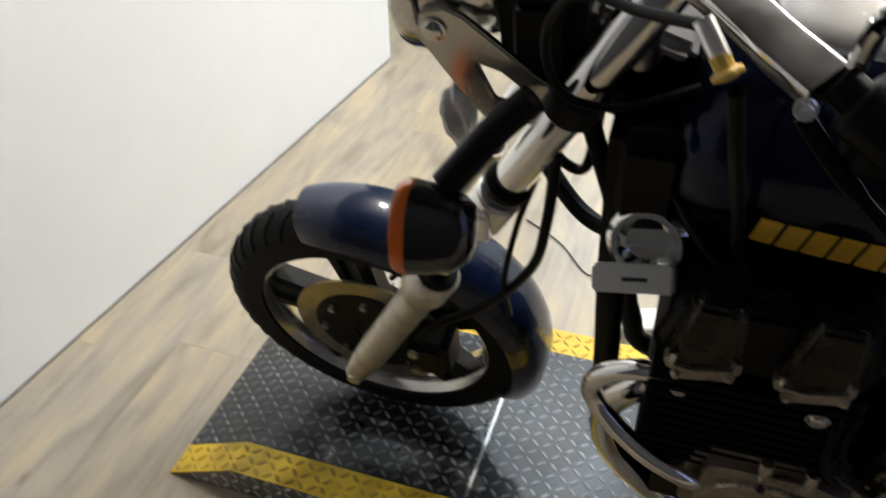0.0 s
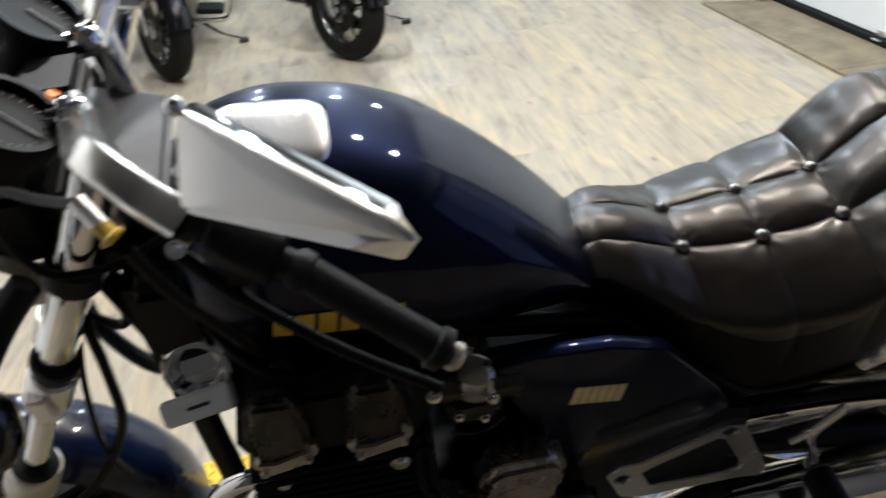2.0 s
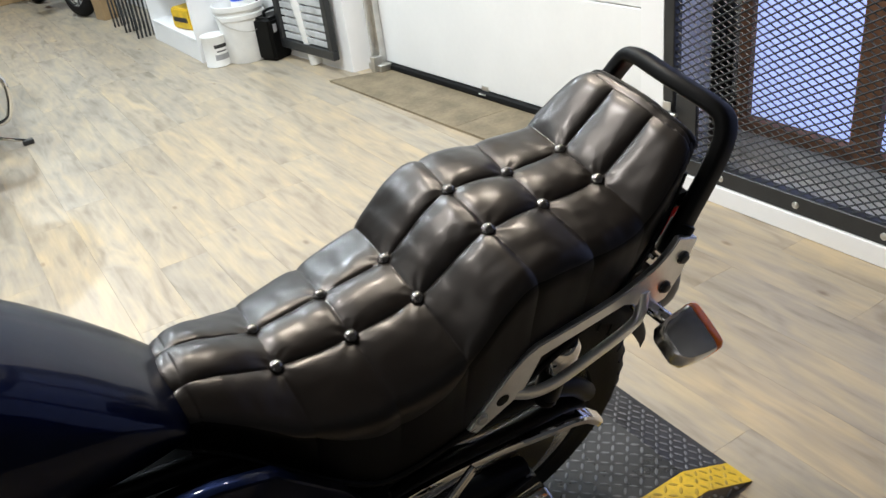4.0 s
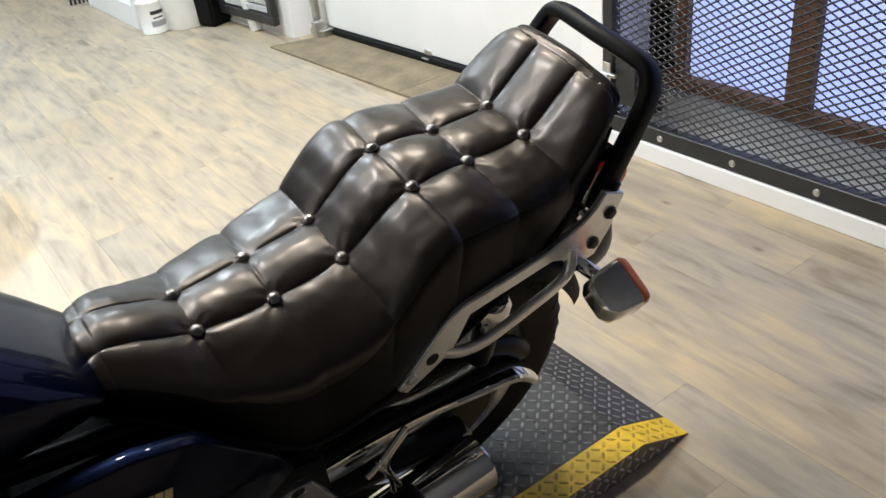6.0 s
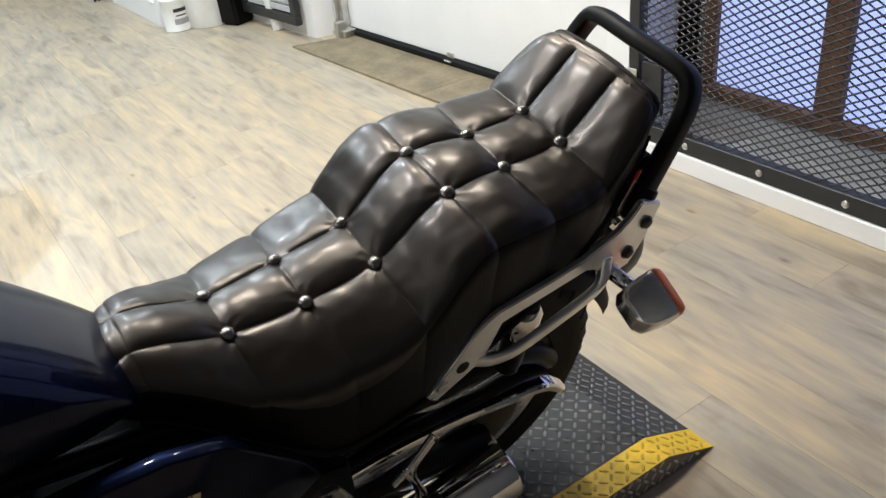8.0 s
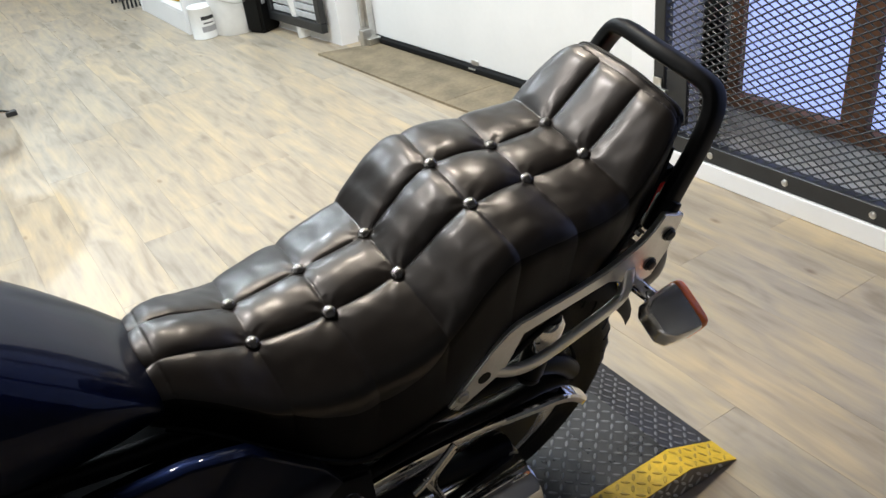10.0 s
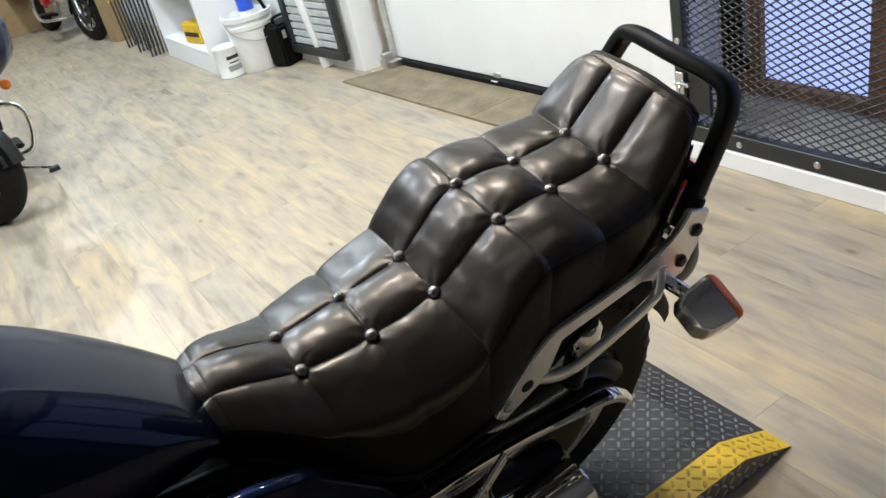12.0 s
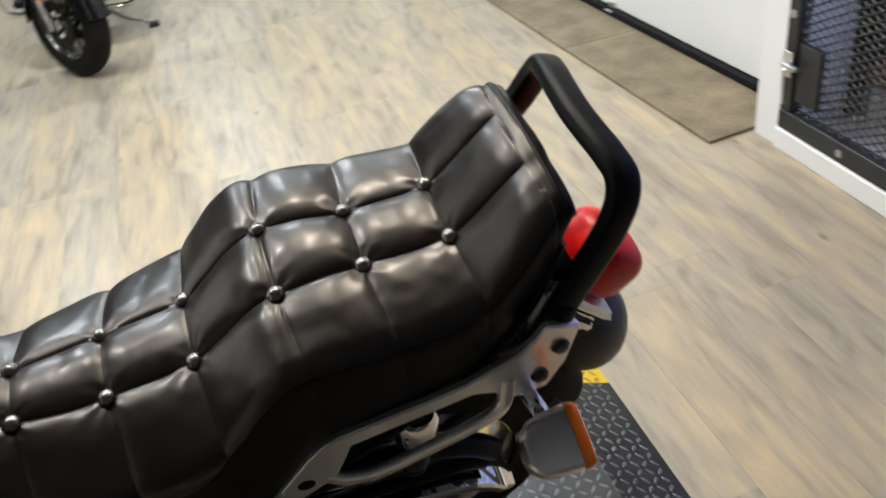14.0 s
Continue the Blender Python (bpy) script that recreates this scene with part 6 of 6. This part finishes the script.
    # crash bars
    for sx in (-1, 1):
        bm = bm_new()
        hose(bm, [(sx * 0.10, 0.62, 0.59), (sx * 0.26, 0.60, 0.59), (sx * 0.37, 0.58, 0.57), (sx * 0.425, 0.57, 0.48), (sx * 0.42, 0.57, 0.33), (sx * 0.36, 0.58, 0.24), (sx * 0.10, 0.62, 0.22)], 0.018, seg=12, n=6)
        part("crash_bar", bm, M_chrome, b, "chrome crash bar")
        bm = bm_new()
        box(bm, sx * 0.16, 0.63, 0.26, sx * 0.36, 0.86, 0.295, 0.01, 2)
        part("foot_board", bm, M_grip, b)
        bm = bm_new()
        turned(bm, (sx * 0.36, 0.62, 0.70), (0, -1, 0), [(-0.05, 0.02), (-0.03, 0.034), (0.0, 0.036)], seg=20)
        sg = part("turn_signal", bm, M_chrome, b)
        bm = bm_new()
        turned(bm, (sx * 0.36, 0.619, 0.70), (0, -1, 0), [(0.0, 0.035), (0.01, 0.033), (0.014, 0.02)], seg=20)
        part("lens", bm, M_amber, sg, "amber lens")
        bm = bm_new()
        box(bm, sx * 0.20, 0.66, 0.36, sx * 0.27, 0.87, 0.66, 0.04, 4)
        part("leg_fairing", bm, paint, b, "glossy lower fairing panel")
        bm = bm_new()
        hose(bm, [(sx * 0.02, 0.35, 1.03), (sx * 0.20, 0.38, 1.10), (sx * 0.36, 0.52, 1.10), (sx * 0.44, 0.66, 1.06)], 0.013, seg=10)
        part("handlebar", bm, M_chrome, b)
        bm = bm_new()
        box(bm, sx * 0.22, 1.55, 0.42, sx * 0.38, 2.15, 0.76, 0.06, 4)
        part("saddlebag", bm, paint, b)
    # engine, tank, seat
    bm = bm_new()
    box(bm, -0.17, 0.66, 0.20, 0.17, 1.15, 0.46, 0.05, 3)
    part("crankcase", bm, M_alu_dull, b)
    for y0, y1, t in ((0.64, 0.80, -22), (0.98, 1.14, 22)):
        bm = bm_new()
        mm = Matrix.Translation((0, 0.89, 0.40)) @ Matrix.Rotation(radians(-t), 4, "X")
        for i in range(9):
            box(bm, -0.085, -0.085, 0.04 + i * 0.028, 0.085, 0.085, 0.054 + i * 0.028, m=mm)
        box(bm, -0.065, -0.065, 0.03, 0.065, 0.065, 0.30, 0.01, 1, mm)
        part("cylinder", bm, M_engine, b, "black finned cylinder")
    bm = bm_new()
    loops = []
    for y, hw, z0, z1 in ((0.55, 0.06, 0.84, 0.92), (0.62, 0.13, 0.78, 0.98), (0.80, 0.165, 0.76, 1.0), (1.0, 0.14, 0.76, 0.95), (1.15, 0.08, 0.77, 0.86)):
        loops.append([Vector((hw * math.copysign(abs(math.cos(a)) ** 0.7, math.cos(a)), y, (z0 + z1) / 2 + (z1 - z0) / 2 * math.copysign(abs(math.sin(a)) ** 0.7, math.sin(a)))) for a in (2 * math.pi * k / 24 for k in range(24))])
    rings(bm, loops)
    bmesh.ops.recalc_face_normals(bm, faces=bm.faces)
    part("fuel_tank", bm, paint, b, "glossy fuel tank", smooth=60)
    bm = bm_new()
    box(bm, -0.15, 1.12, 0.68, 0.15, 1.85, 0.84, 0.06, 4)
    part("seat", bm, M_leather, b)
    bm = bm_new()
    turned(bm, (-0.09, 1.63, 0.32), (1, 0, 0), [(0, 0.22), (0.01, 0.29), (0.05, 0.32), (0.13, 0.32), (0.17, 0.29), (0.18, 0.22)], seg=48)
    part("rear_wheel", bm, M_rubber, b)
    # headlight and fairing
    if fairing:
        bm = bm_new()
        loops = []
        for y, hw, z0, z1 in ((0.08, 0.10, 0.88, 1.02), (0.10, 0.22, 0.80, 1.12), (0.18, 0.36, 0.76, 1.22), (0.30, 0.44, 0.78, 1.28), (0.40, 0.45, 0.84, 1.28)):
            loops.append([Vector((hw * math.copysign(abs(math.cos(a)) ** 0.8, math.cos(a)), y, (z0 + z1) / 2 + (z1 - z0) / 2 * math.copysign(abs(math.sin(a)) ** 0.8, math.sin(a)))) for a in (2 * math.pi * k / 32 for k in range(32))])
        rings(bm, loops)
        bmesh.ops.recalc_face_normals(bm, faces=bm.faces)
        part("fairing", bm, paint, b, "glossy dark blue fairing", smooth=60)
        spots = ((-0.19, 0.075), (0.19, 0.075))
    else:
        spots = ((0.0, 0.085),)
    HZ = 0.86 if fairing else 0.9
    for sx, r in spots:
        bm = bm_new()
        turned(bm, (sx, 0.16, HZ), (0, -1, 0), [(0, r), (0.08, r * 1.08), (0.095, r * 1.08), (0.10, r * 0.96), (0.094, r * 0.9)], seg=36)
        h = part("headlight", bm, M_chrome, b, "chrome headlight")
        bm = bm_new()
        turned(bm, (sx, 0.072, HZ), (0, -1, 0), [(0, r * 0.92), (0.012, r * 0.7), (0.016, 0.002)], seg=30)
        part("lens", bm, M_glass, h)
    # side stand
    back = Matrix.Rotation(radians(-lean), 4, "Y")
    bm = bm_new()
    hose(bm, [back @ Vector(p) for p in ((0.14, 0.72, 0.22), (0.32, 0.64, 0.09), (0.485, 0.575, 0.03))], 0.012, seg=10)
    stn = part("side_stand", bm, M_chrome, b, "chrome side stand")
    bm = bm_new()
    box(bm, 0.46, 0.555, 0.001, 0.53, 0.60, 0.035, 0.004, 1, back)
    part("stand_foot", bm, M_steel_black, stn)
    return b


other_motorcycle(pose(-0.34, 3.38, 0, 0, 0, 2), 37, material("dark_navy_paint", (0.003, 0.007, 0.032), 0.2, vary=0.2, coat=0.4, spec=0.2), True, "dark navy touring motorcycle parked on its side stand")
other_motorcycle(pose(-1.27, 3.48, 0, 0, 0, 2), 30, material("black_paint", (0.006, 0.006, 0.007), 0.15, vary=0.2, coat=0.9), False, "black road motorcycle parked on its side stand")
other_motorcycle(pose(-2.20, 3.60, 0, 0, 0, 2), 30, M_bluepaint, False, "blue road motorcycle parked in the row")
other_motorcycle(pose(0.98, 7.05, 0, 0, 0, 8), 10, M_redpaint, False, "red motorcycle far back in the shop")

# ---- things by the pier ----
can = thing("paint_can", pose(1.285, 4.37, 0, 0, 0, 20), "white paint can with a printed label", "can")
bm = bm_new()
turned(bm, (0, 0, 0), (0, 0, 1), [(0, 0.075), (0.004, 0.081), (0.008, 0.079), (0.185, 0.079), (0.19, 0.082), (0.195, 0.079), (0.192, 0.068), (0.188, 0.001)], seg=36)
part("tin", bm, M_white_plastic, can)
for i, (w, h, z) in enumerate(((0.09, 0.022, 0.12), (0.07, 0.008, 0.095), (0.10, 0.035, 0.045))):
    bm = bm_new()
    n = 8
    a0 = radians(-100)
    span = w / 0.08
    lo = [(0.0797 * math.cos(a0 + span * (k / n - 0.5)), 0.0797 * math.sin(a0 + span * (k / n - 0.5))) for k in range(n + 1)]
    for (x0, y0), (x1, y1) in zip(lo, lo[1:]):
        vs = [bm.verts.new(p) for p in ((x0, y0, z), (x1, y1, z), (x1, y1, z + h), (x0, y0, z + h))]
        bm.faces.new(vs)
    part("label_bar", bm, M_ink if i < 2 else M_grey_plastic, can)
bucket = thing("plastic_bucket", pose(1.475, 4.33, 0), "white plastic bucket holding a bottle and papers", "bucket")
bm = bm_new()
turned(bm, (0, 0, 0), (0, 0, 1), [(0, 0.125), (0.01, 0.130), (0.27, 0.148), (0.275, 0.156), (0.30, 0.158), (0.305, 0.151), (0.325, 0.153), (0.33, 0.162), (0.36, 0.164), (0.363, 0.154), (0.34, 0.148), (0.02, 0.125)], seg=44)
part("body", bm, M_white_plastic, bucket)
bm = bm_new()
turned(bm, (0, 0, 0.3), (0, 0, 1), [(0, 0.148), (0.002, 0.148)], seg=30)
part("rag", bm, M_paper, bucket)
bm = bm_new()
hose(bm, [(-0.165, 0, 0.33), (-0.13, -0.10, 0.25), (0, -0.168, 0.20), (0.13, -0.10, 0.25), (0.165, 0, 0.33)], 0.003, seg=6)
part("bail", bm, M_zinc, bucket, "wire handle")
bot = thing("bottle", pose(1.50, 4.36, 0.305), "white bottle with a blue label", "bottle")
bm = bm_new()
turned(bm, (0, 0, 0), (0, 0, 1), [(0, 0.045), (0.005, 0.05), (0.16, 0.05), (0.19, 0.03), (0.20, 0.02), (0.225, 0.02)], seg=26)
part("body", bm, M_white_plastic, bot)
bm = bm_new()
turned(bm, (0, 0, 0.06), (0, 0, 1), [(0, 0.0505), (0, 0.0508), (0.08, 0.0508), (0.08, 0.0505)], seg=26, cap=False)
part("label_band", bm, material("blue_label", (0.03, 0.10, 0.65), 0.4), bot, "blue label band")
case = thing("tool_case", pose(1.62, 4.18, 0, 0, 0, 24), "black plastic tool case on end", "case")
bm = bm_new()
box(bm, -0.10, -0.075, 0.0, 0.10, 0.075, 0.27, 0.018, 3)
part("body", bm, M_black, case)
bm = bm_new()
hose(bm, [(-0.05, 0, 0.268), (-0.045, 0, 0.30), (0.045, 0, 0.30), (0.05, 0, 0.268)], 0.009, seg=8)
part("handle", bm, M_black, case)
for x in (-0.06, 0.06):
    part("clasp", box(bm_new(), x - 0.015, -0.082, 0.18, x + 0.015, -0.075, 0.23, 0.003, 1), M_grey_plastic, case)
stick = thing("broom", pose(1.60, 4.28, 0), "black stick leaning behind the case", "broom")
bm = bm_new()
rod(bm, (0.10, 0.0, 0.03), (-0.10, 0.10, 0.72), 0.012, seg=10)
part("stick", bm, M_black, stick)
bm = bm_new()
box(bm, 0.02, -0.03, 0.0, 0.18, 0.03, 0.05, 0.008, 1)
part("head", bm, M_black, stick)
tube_ = thing("cardboard_tube", pose(1.715, 3.80, 0), "long white tube leaning on the wall", "tube")
bm = bm_new()
rod(bm, (0, 0, 0.0), (-0.075, 0.20, 1.15), 0.042, seg=24, bev=0.003)
part("body", bm, M_white_plastic, tube_)
# framed dark panel leaning on the pier
fp = thing("framed_panel", Matrix.Translation((1.745, 3.50, 0.075)) @ Matrix.Rotation(radians(6.5), 4, "Z"), "dark framed glazed panel with pale slats", "window panel")
for nm, a in (("rail", (-0.05, 0.0, 0.0, -0.008, 0.62, 0.055)), ("rail", (-0.05, 0.0, 1.1, -0.008, 0.62, 1.15)), ("stile", (-0.05, 0.0, 0.056, -0.008, 0.05, 1.099)), ("stile", (-0.05, 0.57, 0.056, -0.008, 0.62, 1.099))):
    part(nm, box(bm_new(), *a, 0.004, 1), M_steel_black, fp)
for i in range(22):
    part("slat", box(bm_new(), -0.032, 0.052, 0.062 + i * 0.047, -0.02, 0.568, 0.062 + i * 0.047 + 0.036, 0.002, 1), material("slat_grey", (0.45, 0.46, 0.46), 0.5) if i == 0 else bpy.data.materials["slat_grey"], fp)
# white shelf unit
sh = thing("shelf_unit", Matrix.Translation((1.215, 4.50, 0)) @ Matrix.Rotation(radians(1.5), 4, "Z"), "white open shelf unit with yellow boxes on it", "shelf")
for nm, a in (("side_panel", (0.0, 0.0, 0.0, 0.36, 0.02, 1.6)), ("side_panel", (0.0, 0.98, 0.0, 0.36, 1.0, 1.6)), ("plinth", (0.005, 0.021, 0.0, 0.35, 0.979, 0.13)), ("shelf", (0.003, 0.021, 0.132, 0.36, 0.979, 0.15)),
              ("shelf", (0.003, 0.021, 0.50, 0.36, 0.979, 0.52)), ("shelf", (0.003, 0.021, 0.90, 0.36, 0.979, 0.92)), ("back_panel", (0.345, 0.021, 0.151, 0.358, 0.979, 1.6))):
    part(nm, box(bm_new(), *a, 0.002, 1), M_wall, sh)
bx = thing("yellow_box", pose(1.33, 4.92, 0.152, 0, 0, 12), "yellow plastic box with a dark band", "box")
part("body", box(bm_new(), -0.08, -0.12, 0, 0.08, 0.12, 0.14, 0.01, 2), M_yellow, bx)
part("band", box(bm_new(), -0.083, -0.09, 0.05, -0.0805, 0.09, 0.08), M_ink, bx)
bx = thing("yellow_bag", pose(1.36, 4.80, 0.522), "crumpled yellow-green bag on a shelf", "bag")
bm = bm_new()
bmesh.ops.create_icosphere(bm, subdivisions=4, radius=0.13)
for v in bm.verts:
    v.co *= 1 + 0.25 * noise.noise(v.co * 14)
    v.co.z = max(v.co.z * 0.6 + 0.06, 0.0)
part("body", bm, material("olive_plastic", (0.45, 0.42, 0.08), 0.35, vary=0.3), bx)
# black folding stands beside the shelf
for i in range(3):
    sd = thing("folding_stand", pose(1.10 - 0.015 * i, 5.66 + 0.30 * i, 0, 0, 0, 8 * i), "black steel folding stand against the shelf", "stand", "folding stands")
    for k in range(6):
        bm = bm_new()
        rod(bm, (0.03 * k, 0.0, 0.0), (0.03 * k + 0.05, 0.12, 0.75), 0.008, seg=8)
        part("leg", bm, M_steel_black, sd)
    bm = bm_new()
    rod(bm, (0.04, 0.115, 0.72), (0.21, 0.115, 0.72), 0.008, seg=8)
    part("cross_bar", bm, M_steel_black, sd)
for x, y, sx, sy, sz, a in ((0.52, 8.75, 0.45, 0.4, 0.95, 10), (0.0, 8.9, 0.4, 0.4, 0.8, -6), (1.12, 6.72, 0.14, 0.16, 0.42, 12)):
    cb = thing("cardboard_box", pose(x, y, 0, 0, 0, a), "closed brown cardboard box on the floor", "box", "cardboard boxes")
    part("carton", box(bm_new(), -sx / 2, -sy / 2, 0, sx / 2, sy / 2, sz, 0.004, 1), M_cardboard, cb)
    part("tape", box(bm_new(), -0.03, -sy / 2 - 0.001, sz - 0.1, 0.03, sy / 2 + 0.001, sz + 0.001), M_gold, cb)

# a tie-down wire on the floor by the platform and a white block behind it
wire = tagged(link("loose_wire", hose(bm_new(), [(-0.95, 0.98, 0.004), (-0.84, 0.90, 0.004), (-0.76, 0.80, 0.004), (-0.72, 0.79, 0.004)], 0.002, seg=6), M_ink), "short dark loose wire on the floor", "wire")
blk = thing("white_block", pose(-0.60, 0.585, 0, 0, 0, 20), "small white block beside the platform", "block")
part("body", box(bm_new(), -0.06, -0.035, 0, 0.06, 0.035, 0.075, 0.004, 1), M_white_plastic, blk)

# ---- floor planks ----
PW, PL = 0.178, 1.22
rng = random.Random(4)
meshes = []
for k in range(6):
    bm = bm_new()
    box(bm, -PW / 2 + 0.0002, -PL / 2 + 0.0002, -0.004, PW / 2 - 0.0002, PL / 2 - 0.0002, 0.0, 0.0004, 1)
    me = bpy.data.meshes.new("plank")
    bm.to_mesh(me)
    bm.free()
    me.materials.append(M_plank)
    meshes.append(me)
rest_v, rest_f = [], []
nx = int(5.6 / PW)
for i in range(nx):
    x = -3.55 + (i + 0.5) * PW
    off = rng.random() * PL
    j = 0
    y = -1.9 + off
    while y < 9.4:
        if y + PL / 2 < -1.4:
            y += PL
            continue
        near = -1.95 < x < 2.1 and -1.0 < y < 4.6
        if near:
            o = new("plank", meshes[(i * 7 + j) % 6])
            o.parent = floor
            o.location = (x, y, 0)
        else:
            b0 = len(rest_v)
            x0, x1, y0, y1 = x - PW / 2 + 0.0006, x + PW / 2 - 0.0006, max(y - PL / 2 + 0.0006, -1.45), min(y + PL / 2 - 0.0006, 9.49)
            rest_v += [(x0, y0, 0), (x1, y0, 0), (x1, y1, 0), (x0, y1, 0)]
            rest_f.append((b0, b0 + 1, b0 + 2, b0 + 3))
        y += PL
        j += 1
me = bpy.data.meshes.new("plank_rest")
me.from_pydata(rest_v, [], rest_f)
me.materials.append(M_plank)
o = new("plank_rest", me)
o.parent = floor
tagged(o, kind="stuff")
